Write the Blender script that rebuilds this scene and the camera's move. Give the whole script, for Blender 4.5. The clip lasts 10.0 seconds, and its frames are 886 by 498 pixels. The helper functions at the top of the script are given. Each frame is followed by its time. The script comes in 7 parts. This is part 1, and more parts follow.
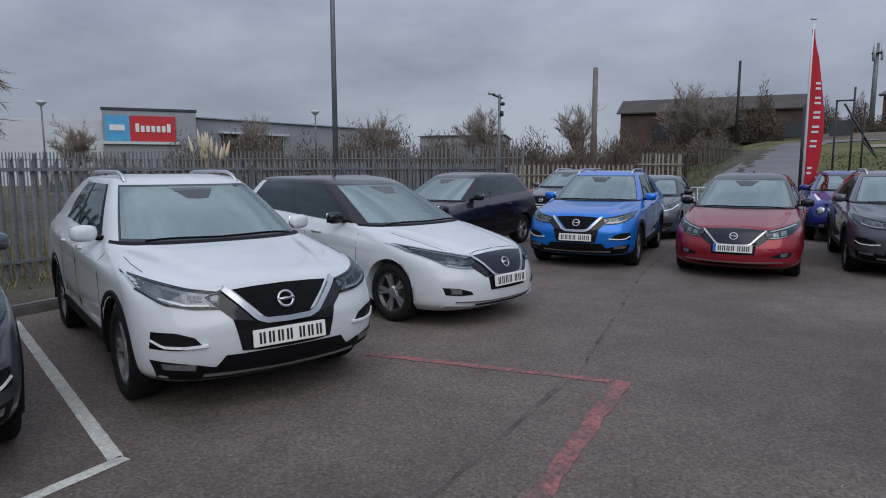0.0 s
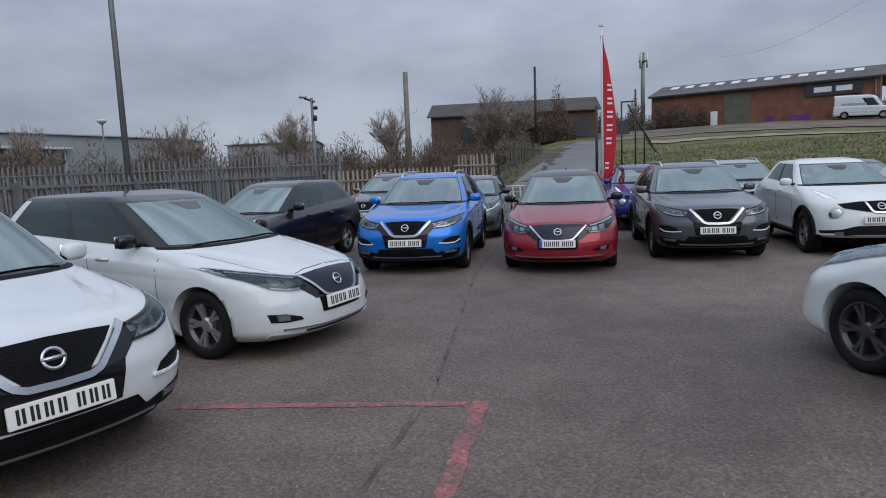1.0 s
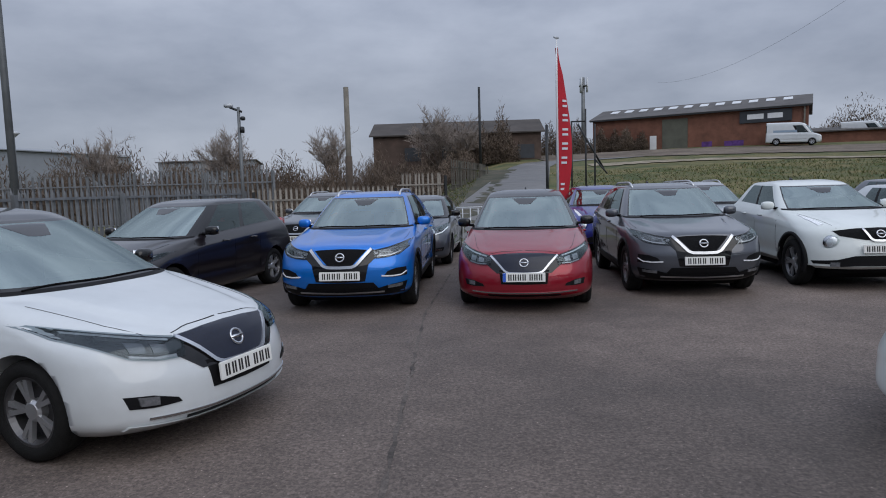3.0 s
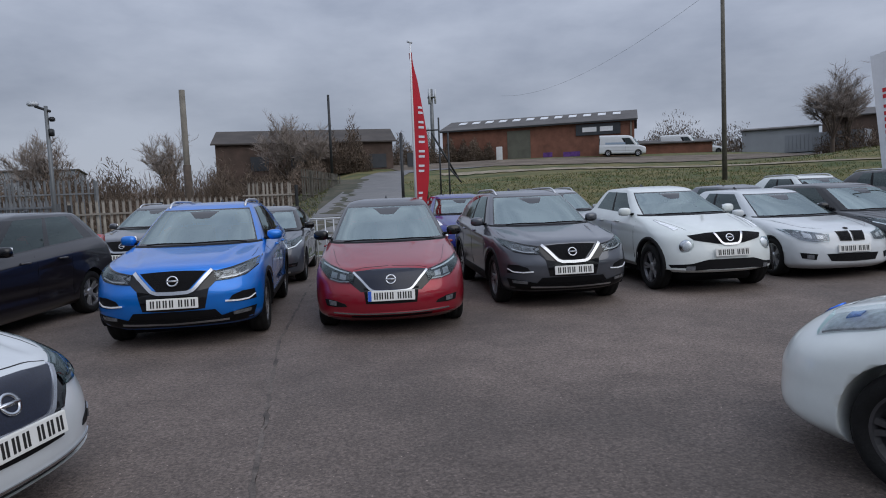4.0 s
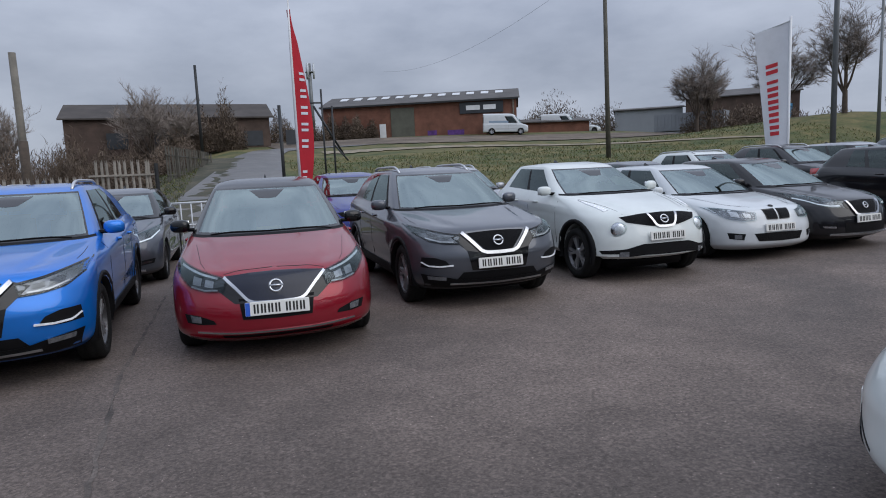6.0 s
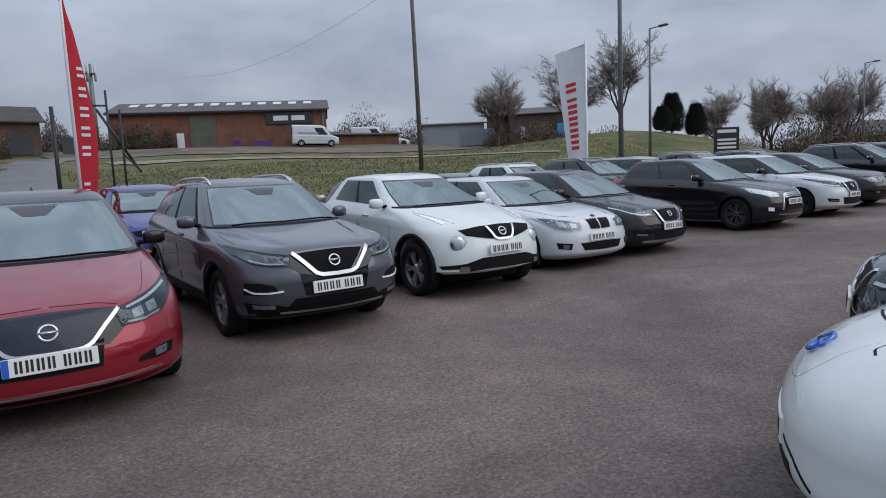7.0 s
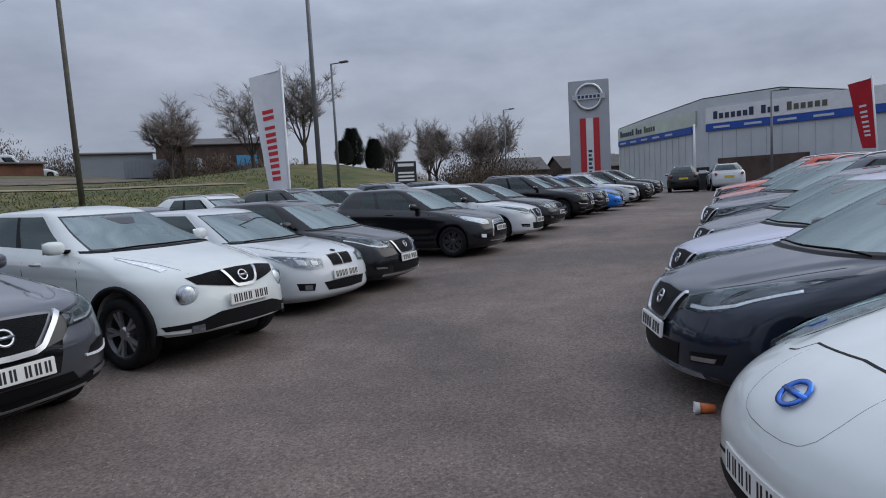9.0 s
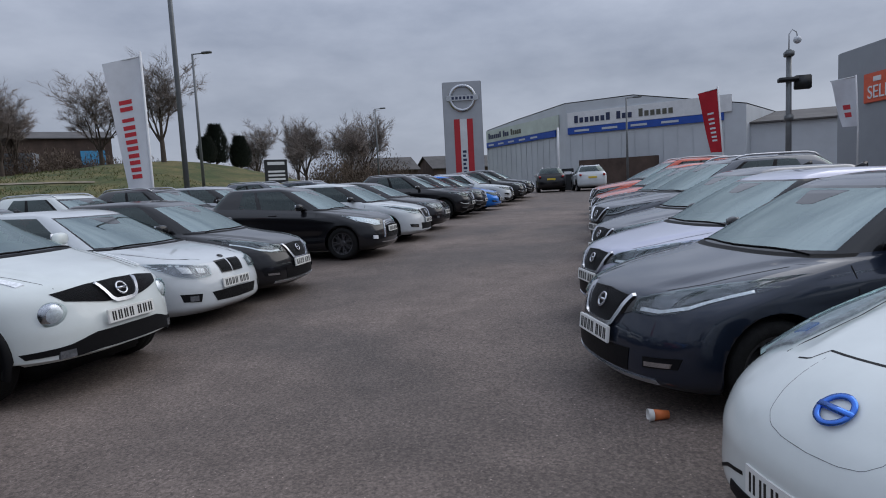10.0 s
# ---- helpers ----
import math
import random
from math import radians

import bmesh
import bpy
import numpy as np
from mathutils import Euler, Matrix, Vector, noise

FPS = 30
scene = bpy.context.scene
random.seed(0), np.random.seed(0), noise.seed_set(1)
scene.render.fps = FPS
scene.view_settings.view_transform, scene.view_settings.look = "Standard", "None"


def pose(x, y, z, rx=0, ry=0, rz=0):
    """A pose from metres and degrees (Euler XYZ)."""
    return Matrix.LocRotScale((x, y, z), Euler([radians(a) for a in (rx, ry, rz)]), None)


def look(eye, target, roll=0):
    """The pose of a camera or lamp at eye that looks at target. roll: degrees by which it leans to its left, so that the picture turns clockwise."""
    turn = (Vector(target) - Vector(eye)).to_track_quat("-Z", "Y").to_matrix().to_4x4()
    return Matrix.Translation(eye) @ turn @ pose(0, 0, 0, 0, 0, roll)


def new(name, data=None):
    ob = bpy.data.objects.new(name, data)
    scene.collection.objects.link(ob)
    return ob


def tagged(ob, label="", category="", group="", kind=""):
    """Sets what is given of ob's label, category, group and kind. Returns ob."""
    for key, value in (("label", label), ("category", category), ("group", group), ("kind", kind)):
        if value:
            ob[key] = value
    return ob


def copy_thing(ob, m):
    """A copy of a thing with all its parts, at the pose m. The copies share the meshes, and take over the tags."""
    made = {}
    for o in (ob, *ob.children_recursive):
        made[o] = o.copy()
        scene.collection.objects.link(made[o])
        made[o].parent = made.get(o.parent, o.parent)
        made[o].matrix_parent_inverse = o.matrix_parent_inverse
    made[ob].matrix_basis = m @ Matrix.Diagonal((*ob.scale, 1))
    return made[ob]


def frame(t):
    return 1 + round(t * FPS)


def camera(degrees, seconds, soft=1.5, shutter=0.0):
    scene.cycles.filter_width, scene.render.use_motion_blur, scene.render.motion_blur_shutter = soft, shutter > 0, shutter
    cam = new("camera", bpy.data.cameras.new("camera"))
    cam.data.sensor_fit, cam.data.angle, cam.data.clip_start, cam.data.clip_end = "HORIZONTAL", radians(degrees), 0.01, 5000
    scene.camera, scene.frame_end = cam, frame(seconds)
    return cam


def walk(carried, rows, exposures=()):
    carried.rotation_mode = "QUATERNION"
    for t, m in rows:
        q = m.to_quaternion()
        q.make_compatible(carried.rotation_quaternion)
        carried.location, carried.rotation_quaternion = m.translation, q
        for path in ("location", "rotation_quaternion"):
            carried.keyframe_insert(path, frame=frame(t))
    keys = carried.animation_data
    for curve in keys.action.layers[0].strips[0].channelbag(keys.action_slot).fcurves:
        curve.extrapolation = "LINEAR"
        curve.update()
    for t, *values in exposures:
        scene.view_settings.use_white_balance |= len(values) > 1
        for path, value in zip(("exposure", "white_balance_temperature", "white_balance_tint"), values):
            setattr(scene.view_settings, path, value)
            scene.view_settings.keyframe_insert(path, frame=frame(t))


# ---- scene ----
from mathutils.bvhtree import BVHTree

cam = camera(69.7, 10.0, soft=1.0)
PATH = [
    (0, (3.002, -0.952, 1.640), -27.54, -7.27, -0.06),
    (0.2, (2.951, -0.855, 1.656), -25.23, -8.09, 0.93),
    (0.5, (2.849, -0.692, 1.623), -19.58, -8.02, -0.53),
    (0.8, (2.753, -0.491, 1.635), -13.68, -7.53, -2.74),
    (1, (2.678, -0.373, 1.632), -11.42, -7.09, -2.35),
    (1.3, (2.580, -0.108, 1.616), -14.15, -5.69, -3.05),
    (1.5, (2.571, 0.088, 1.607), -19.00, -4.07, -3.53),
    (1.7, (2.528, 0.194, 1.630), -19.00, -5.35, -4.24),
    (2, (2.464, 0.416, 1.611), -12.95, -7.21, -3.88),
    (2.2, (2.418, 0.572, 1.597), -8.73, -3.98, -1.82),
    (3.3, (2.317, 1.525, 1.589), -3.99, -5.94, -1.91),
    (3.5, (2.293, 1.684, 1.573), -0.72, -6.11, -1.60),
    (3.8, (2.227, 1.933, 1.569), 5.55, -4.84, -0.89),
    (4, (2.208, 2.092, 1.576), 7.12, -4.94, -2.24),
    (4.2, (2.181, 2.233, 1.562), 7.32, -6.13, -2.97),
    (4.5, (2.188, 2.465, 1.555), 3.90, -6.10, -4.65),
    (4.8, (2.172, 2.735, 1.569), 2.99, -6.93, -2.76),
    (5, (2.162, 2.908, 1.549), 6.40, -7.45, -1.69),
    (5.2, (2.139, 3.073, 1.532), 10.34, -7.42, -2.13),
    (6.3, (2.297, 3.951, 1.568), 21.70, -7.32, -1.76),
    (6.5, (2.309, 4.115, 1.544), 25.90, -7.49, -1.10),
    (6.8, (2.310, 4.363, 1.542), 30.89, -6.64, -1.43),
    (7, (2.334, 4.514, 1.545), 34.50, -6.84, -2.51),
    (7.2, (2.355, 4.668, 1.534), 36.82, -7.03, -2.38),
    (7.5, (2.421, 4.913, 1.517), 39.46, -6.51, -0.95),
    (7.8, (2.478, 5.115, 1.545), 41.83, -6.86, -0.40),
    (8, (2.491, 5.263, 1.529), 44.37, -6.88, -0.72),
    (8.2, (2.526, 5.398, 1.529), 49.27, -6.81, -0.89),
    (8.5, (2.579, 5.596, 1.533), 57.86, -6.81, -1.76),
    (8.8, (2.661, 5.774, 1.519), 62.05, -6.64, -1.41),
    (9, (2.711, 5.911, 1.525), 62.85, -5.27, -3.15),
    (9.2, (2.780, 6.014, 1.540), 63.76, -5.27, -3.70),
    (9.5, (2.861, 6.179, 1.530), 67.64, -6.96, -2.32),
    (9.8, (2.938, 6.367, 1.516), 72.21, -6.95, -2.33),
    (10, (2.964, 6.506, 1.539), 74.63, -5.91, -2.96),
]
walk(cam, [(t, pose(*eye, 90 + pitch, 0, -yaw) @ pose(0, 0, 0, 0, 0, roll)) for t, eye, yaw, pitch, roll in PATH], [(0, -0.04), (0.9, 0.10), (1.6, 0.05), (2.2, 0.0), (5.2, 0.0), (6.3, 0.17), (7.2, 0.14), (8.4, 0.10), (8.9, 0.02), (9.3, -0.03), (10, -0.04)])

# ---- world and light: overcast late-winter afternoon ----
world = bpy.data.worlds.new("world")
scene.world = world
world.use_nodes = True
wn, wl = world.node_tree.nodes, world.node_tree.links
wn.clear()
w_out = wn.new("ShaderNodeOutputWorld")
w_bg = wn.new("ShaderNodeBackground")
sky = wn.new("ShaderNodeTexSky")
sky.sky_type = "NISHITA"
sky.sun_disc = False
sky.sun_elevation = radians(32)
sky.sun_rotation = radians(144)
w_co = wn.new("ShaderNodeTexCoord")
w_map = wn.new("ShaderNodeMapping")
w_map.inputs["Scale"].default_value = (1.0, 1.0, 2.6)
w_noise = wn.new("ShaderNodeTexNoise")
w_noise.inputs["Scale"].default_value = 2.8
w_noise.inputs["Detail"].default_value = 7.0
w_noise.inputs["Roughness"].default_value = 0.55
w_ramp = wn.new("ShaderNodeValToRGB")
w_ramp.color_ramp.elements[0].position = 0.33
w_ramp.color_ramp.elements[0].color = (2.45, 2.78, 3.58, 1)
w_ramp.color_ramp.elements[1].position = 0.68
w_ramp.color_ramp.elements[1].color = (4.1, 4.5, 5.45, 1)
w_mix = wn.new("ShaderNodeMixRGB")
w_mix.inputs[0].default_value = 0.94
wl.new(w_co.outputs["Generated"], w_map.inputs["Vector"])
wl.new(w_map.outputs["Vector"], w_noise.inputs["Vector"])
wl.new(w_noise.outputs["Fac"], w_ramp.inputs["Fac"])
wl.new(sky.outputs["Color"], w_mix.inputs[1])
wl.new(w_ramp.outputs["Color"], w_mix.inputs[2])
# an overcast sky is brighter overhead than at the horizon
w_sep = wn.new("ShaderNodeSeparateXYZ")
wl.new(w_co.outputs["Generated"], w_sep.inputs[0])
w_up = wn.new("ShaderNodeMapRange")
w_up.inputs["From Min"].default_value, w_up.inputs["From Max"].default_value = 0.15, 0.9
w_up.inputs["To Min"].default_value, w_up.inputs["To Max"].default_value = 1.0, 2.5
wl.new(w_sep.outputs["Z"], w_up.inputs["Value"])
# and a little brighter towards the hidden sun in the east
w_east = wn.new("ShaderNodeMapRange")
w_east.inputs["From Min"].default_value, w_east.inputs["From Max"].default_value = -0.6, 1.0
w_east.inputs["To Min"].default_value, w_east.inputs["To Max"].default_value = 0.98, 1.17
wl.new(w_sep.outputs["X"], w_east.inputs["Value"])
w_both = wn.new("ShaderNodeMath")
w_both.operation = "MULTIPLY"
wl.new(w_up.outputs["Result"], w_both.inputs[0])
wl.new(w_east.outputs["Result"], w_both.inputs[1])
w_scale = wn.new("ShaderNodeVectorMath")
w_scale.operation = "SCALE"
wl.new(w_mix.outputs["Color"], w_scale.inputs[0])
wl.new(w_both.outputs[0], w_scale.inputs["Scale"])
wl.new(w_scale.outputs[0], w_bg.inputs["Color"])
w_bg.inputs["Strength"].default_value = 0.098
wl.new(w_bg.outputs["Background"], w_out.inputs["Surface"])

sun_data = bpy.data.lights.new("sun", "SUN")
sun_data.energy = 1.1
sun_data.angle = radians(60)
sun_data.color = (1.0, 0.97, 0.93)
sun = new("sun", sun_data)
sun.matrix_world = look((16, -22, 24), (0, 0, 0))


# ---- materials ----
def material(name, color, rough=0.6, metal=0.0, var=0.12, scale=6.0, bump=0.0, bump_scale=60.0, coat=0.0, spec=0.5, rand=0.0):
    """A surface with colour variation at two scales, fine relief, and optional object-to-object variation."""
    m = bpy.data.materials.new(name)
    m.use_nodes = True
    n, l = m.node_tree.nodes, m.node_tree.links
    b = n["Principled BSDF"]
    b.inputs["Roughness"].default_value = rough
    b.inputs["Metallic"].default_value = metal
    b.inputs["Coat Weight"].default_value = coat
    b.inputs["Coat Roughness"].default_value = 0.04
    b.inputs["Specular IOR Level"].default_value = spec
    co = n.new("ShaderNodeTexCoord")
    a = n.new("ShaderNodeTexNoise")
    a.inputs["Scale"].default_value = scale
    a.inputs["Detail"].default_value = 6.0
    a.inputs["Roughness"].default_value = 0.65
    l.new(co.outputs["Object"], a.inputs["Vector"])
    r = n.new("ShaderNodeMapRange")
    r.inputs["From Min"].default_value = 0.3
    r.inputs["From Max"].default_value = 0.7
    r.inputs["To Min"].default_value = 1 - var
    r.inputs["To Max"].default_value = 1 + var
    l.new(a.outputs["Fac"], r.inputs["Value"])
    v = r.outputs["Result"]
    if rand:
        oi = n.new("ShaderNodeObjectInfo")
        rr = n.new("ShaderNodeMapRange")
        rr.inputs["To Min"].default_value = 1 - rand
        rr.inputs["To Max"].default_value = 1 + rand
        l.new(oi.outputs["Random"], rr.inputs["Value"])
        mu = n.new("ShaderNodeMath")
        mu.operation = "MULTIPLY"
        l.new(v, mu.inputs[0])
        l.new(rr.outputs["Result"], mu.inputs[1])
        v = mu.outputs[0]
    mix = n.new("ShaderNodeVectorMath")
    mix.operation = "SCALE"
    mix.inputs[0].default_value = color
    l.new(v, mix.inputs["Scale"])
    l.new(mix.outputs[0], b.inputs["Base Color"])
    if bump:
        c = n.new("ShaderNodeTexNoise")
        c.inputs["Scale"].default_value = bump_scale
        c.inputs["Detail"].default_value = 4.0
        l.new(co.outputs["Object"], c.inputs["Vector"])
        bp = n.new("ShaderNodeBump")
        bp.inputs["Strength"].default_value = bump
        bp.inputs["Distance"].default_value = 0.02
        l.new(c.outputs["Fac"], bp.inputs["Height"])
        l.new(bp.outputs["Normal"], b.inputs["Normal"])
    return m


def paint(name, color, flake=0.0, rough=0.35, coat=1.0):
    """Car paint under clear lacquer, with a little road film."""
    return material(name, color, rough=rough, metal=flake, var=0.05, scale=3.0, coat=coat, spec=0.2)


def glass_material(name, tint, rough=0.01, ior=1.75):
    """Thin pane: tinted see-through with a sharp sky reflection."""
    m = bpy.data.materials.new(name)
    m.use_nodes = True
    n, l = m.node_tree.nodes, m.node_tree.links
    n.clear()
    o = n.new("ShaderNodeOutputMaterial")
    t = n.new("ShaderNodeBsdfTransparent")
    t.inputs["Color"].default_value = (*tint, 1)
    g = n.new("ShaderNodeBsdfGlossy")
    g.inputs["Roughness"].default_value = rough
    g.inputs["Color"].default_value = (0.85, 1.0, 0.985, 1)
    fr = n.new("ShaderNodeFresnel")
    fr.inputs["IOR"].default_value = ior
    mx = n.new("ShaderNodeMixShader")
    l.new(fr.outputs["Fac"], mx.inputs["Fac"])
    l.new(t.outputs[0], mx.inputs[1])
    l.new(g.outputs[0], mx.inputs[2])
    l.new(mx.outputs[0], o.inputs["Surface"])
    return m


PAINT = paint("paint_white", (0.57, 0.60, 0.615))
PAINTS = {
    "white": PAINT,
    "pearl": paint("paint_pearl_white", (0.66, 0.70, 0.68)),
    "blue": paint("paint_vivid_blue", (0.005, 0.165, 0.60), 0.45),
    "red": paint("paint_deep_red", (0.26, 0.009, 0.022), 0.45),
    "grey": paint("paint_gun_grey", (0.080, 0.087, 0.103), 0.5, 0.35),
    "black": paint("paint_black", (0.006, 0.006, 0.008), 0.0, 0.3, 0.85),
    "ink": paint("paint_ink_blue", (0.013, 0.020, 0.037), 0.4, 0.35, 1.0),
    "silver": paint("paint_silver", (0.36, 0.37, 0.39), 0.7, 0.4),
    "purple": paint("paint_violet_blue", (0.014, 0.026, 0.20), 0.4),
    "plum": paint("paint_dark_plum", (0.010, 0.008, 0.010), 0.0, 0.3, 0.85),
    "lilac": paint("paint_pale_lilac", (0.46, 0.47, 0.58), 0.3),
    "orange": paint("paint_orange_red", (0.50, 0.07, 0.03), 0.2),
}
GLASS = glass_material("tinted_windscreen_glass", (0.46, 0.55, 0.53), 0.0, 3.9)
DARK_GLASS = glass_material("dark_side_glass", (0.15, 0.17, 0.18), 0.01, 1.65)
LENS = glass_material("clear_lamp_lens", (0.93, 0.94, 0.95), 0.01, 1.33)
BLACK = material("black_plastic", (0.006, 0.006, 0.007), 0.55, spec=0.15, var=0.2, bump=0.1, bump_scale=300)
GLOSS = material("gloss_black_plastic", (0.006, 0.006, 0.007), 0.12, coat=0.35, spec=0.3)
ROOF_GLOSS = material("gloss_black_roof_paint", (0.008, 0.008, 0.010), 0.3, coat=0.9, spec=0.2)
MESHY = material("grille_mesh_black", (0.005, 0.005, 0.006), 0.45, spec=0.12, var=0.5, scale=90, bump=0.8, bump_scale=120)
RUBBER = material("tyre_rubber", (0.010, 0.010, 0.010), 0.85, spec=0.25, var=0.3, scale=20, bump=0.3, bump_scale=90)
CHROME = material("chrome", (0.50, 0.51, 0.53), 0.22, 1.0, var=0.04)
ALLOY = material("alloy_silver", (0.55, 0.56, 0.58), 0.38, 0.8, var=0.1)
ALLOY_MID = material("two_tone_alloy", (0.24, 0.245, 0.255), 0.35, 0.75, var=0.35, scale=9)
ALLOY_DARK = material("alloy_dark", (0.10, 0.10, 0.105), 0.35, 0.7, var=0.2)
REFLECTOR = material("lamp_reflector", (0.86, 0.88, 0.90), 0.35, 0.1, var=0.25, scale=26)
LAMP_GREY = material("grey_lamp_housing", (0.20, 0.21, 0.225), 0.25, 0.6, var=0.45, scale=24)
LAMP_SILVER = material("silver_lamp_housing", (0.52, 0.53, 0.55), 0.3, 0.45, var=0.4, scale=22)
SMOKED = material("smoked_lamp", (0.05, 0.055, 0.06), 0.1, 0.3, var=0.3, scale=30, coat=1.0)
TRIM = material("dark_interior_cloth", (0.018, 0.018, 0.02), 0.8, var=0.2, bump=0.2)
PLATE = material("plate_white", (0.75, 0.75, 0.72), 0.4, var=0.04)
PLATE_Y = material("plate_yellow", (0.75, 0.55, 0.06), 0.4, var=0.04)
PLATE_INK = material("plate_black_ink", (0.012, 0.012, 0.012), 0.5, var=0.05)
PLATE_BLUE = material("plate_blue_band", (0.02, 0.10, 0.5), 0.4, var=0.05)
BLUE_CHROME = material("blue_chrome", (0.06, 0.18, 0.62), 0.15, 0.8, var=0.1)
TAIL = material("red_lamp_lens", (0.35, 0.01, 0.012), 0.15, var=0.2, coat=1.0)
SMOKED_LENS = glass_material("smoked_lamp_lens", (0.62, 0.65, 0.68), 0.01, 1.33)
GRILLE_BLUE = material("dark_blue_grille_panel", (0.008, 0.011, 0.025), 0.3, var=0.5, scale=120, coat=0.25, spec=0.3)
CLAD_STRIPE = material("van_side_print", (0.25, 0.33, 0.42), 0.4, var=0.1)


# ---- mesh helpers ----
def part(name, bm, mat, parent=None, label="", smooth=True):
    """Links a bmesh as one mesh object under a thing or a part."""
    me = bpy.data.meshes.new(name)
    bm.to_mesh(me)
    bm.free()
    for m in mat if isinstance(mat, (list, tuple)) else [mat]:
        me.materials.append(m)
    if smooth:
        me.shade_smooth()
    ob = new(name, me)
    if parent:
        ob.parent = parent
    if label:
        tagged(ob, label)
    return ob


def thing(name, m, label, category, group="", kind=""):
    ob = new(name)
    ob.matrix_basis = m
    return tagged(ob, label, category, group, kind)


def box(bm, lo, hi, bevel=0.0):
    vs = bmesh.ops.create_cube(bm, size=1.0)["verts"]
    for v in vs:
        v.co = Vector([lo[i] + (v.co[i] + 0.5) * (hi[i] - lo[i]) for i in range(3)])
    if bevel:
        es = list({e for v in vs for e in v.link_edges})
        bmesh.ops.bevel(bm, geom=es, offset=bevel, segments=2, affect="EDGES", clamp_overlap=True)
    return bm


def tube(bm, pts, radii, sides=8, cap=True):
    """A tapered tube through points."""
    pts = [Vector(p) for p in pts]
    rings = []
    for i, p in enumerate(pts):
        d = (pts[min(i + 1, len(pts) - 1)] - pts[max(i - 1, 0)]).normalized()
        a = d.orthogonal().normalized() if i == 0 else (a - d * a.dot(d)).normalized()
        b = d.cross(a)
        r = radii[i] if isinstance(radii, (list, tuple)) else radii
        rings.append([bm.verts.new(p + (a * math.cos(t) + b * math.sin(t)) * r) for t in [2 * math.pi * k / sides for k in range(sides)]])
    for r0, r1 in zip(rings, rings[1:]):
        for k in range(sides):
            bm.faces.new((r0[k], r0[(k + 1) % sides], r1[(k + 1) % sides], r1[k]))
    if cap:
        bm.faces.new(rings[0][::-1])
        bm.faces.new(rings[-1])
    return bm


def lathe(bm, profile, seg=32, axis="y"):
    """Turns a profile of (radius, offset) round an axis."""
    rings = []
    for r, o in profile:
        ring = []
        for k in range(seg):
            c, s = math.cos(2 * math.pi * k / seg) * r, math.sin(2 * math.pi * k / seg) * r
            ring.append(bm.verts.new((c, o, s) if axis == "y" else ((c, s, o) if axis == "z" else (o, c, s))))
        rings.append(ring)
    for a, b in zip(rings, rings[1:]):
        for k in range(seg):
            bm.faces.new((a[k], a[(k + 1) % seg], b[(k + 1) % seg], b[k]))
    return bm


def plain_box(name, lo, hi, mat, parent=None, bevel=0.0, label=""):
    return part(name, box(bmesh.new(), lo, hi, bevel), mat, parent, label, smooth=False)


# ---- cars ----
bm = box(bmesh.new(), (0, 0.002, -0.038), (0.002, 0.017, 0.038))
box(bm, (0, 0.028, -0.038), (0.002, 0.043, 0.038))
PLATE_BAR = bpy.data.meshes.new("plate_bar")
bm.to_mesh(PLATE_BAR)
bm.free()
PLATE_BAR.materials.append(PLATE_INK)
FINE = 2
NF, NS, NR = 14 * FINE, 18 * FINE, 10 * FINE


def half_ring(key):
    """Half outline of the body at one level: from the middle of the nose round the side to the middle of the tail."""
    zf, zr, uf, ur, w, cf, cr, n = key
    pts = []
    for i in range(NF):
        a = math.pi / 2 * i / NF
        y = w * math.sin(a) ** (2 / n)
        u = uf + cf * (1 - math.cos(a) ** (2 / n))
        pts.append((u, y))
    for i in range(NS + 1):
        t = i / NS
        u = uf + cf + (ur - cr - uf - cf) * t
        pts.append((u, w * (1 + 0.018 * math.sin(math.pi * t))))
    for i in range(NR - 1, -1, -1):
        a = math.pi / 2 * i / NR
        pts.append((ur - cr * (1 - math.cos(a) ** (2 / 3.0)), w * math.sin(a) ** (2 / 3.0)))
    out = []
    for u, y in pts:
        t = min(max((u - uf) / max(ur - uf, 0.1), 0), 1)
        t = t * t * (3 - 2 * t)
        out.append(Vector((-u, y, zf + (zr - zf) * t)))
    return out


def spline(keys, sub):
    """Smooth rows between the key rows."""
    out = []
    k = np.array(keys, float)
    for i in range(len(k) - 1):
        p0, p1, p2, p3 = k[max(i - 1, 0)], k[i], k[i + 1], k[min(i + 2, len(k) - 1)]
        m1 = np.where((p1 - p0) * (p2 - p1) > 0, (p2 - p0) / 2, 0)
        m2 = np.where((p2 - p1) * (p3 - p2) > 0, (p3 - p1) / 2, 0)
        for s in range(sub):
            t = s / sub
            out.append((2 * t**3 - 3 * t**2 + 1) * p1 + (t**3 - 2 * t**2 + t) * m1 + (3 * t**2 - 2 * t**3) * p2 + (t**3 - t**2) * m2)
    out.append(k[-1])
    return out


SUB = 4 * FINE


def islands(faces):
    """Groups of faces that hang together."""
    left, out = set(faces), []
    while left:
        todo, got = [left.pop()], []
        while todo:
            f = todo.pop()
            got.append(f)
            for e in f.edges:
                for o in e.link_faces:
                    if o in left:
                        left.remove(o)
                        todo.append(o)
        out.append(got)
    return out


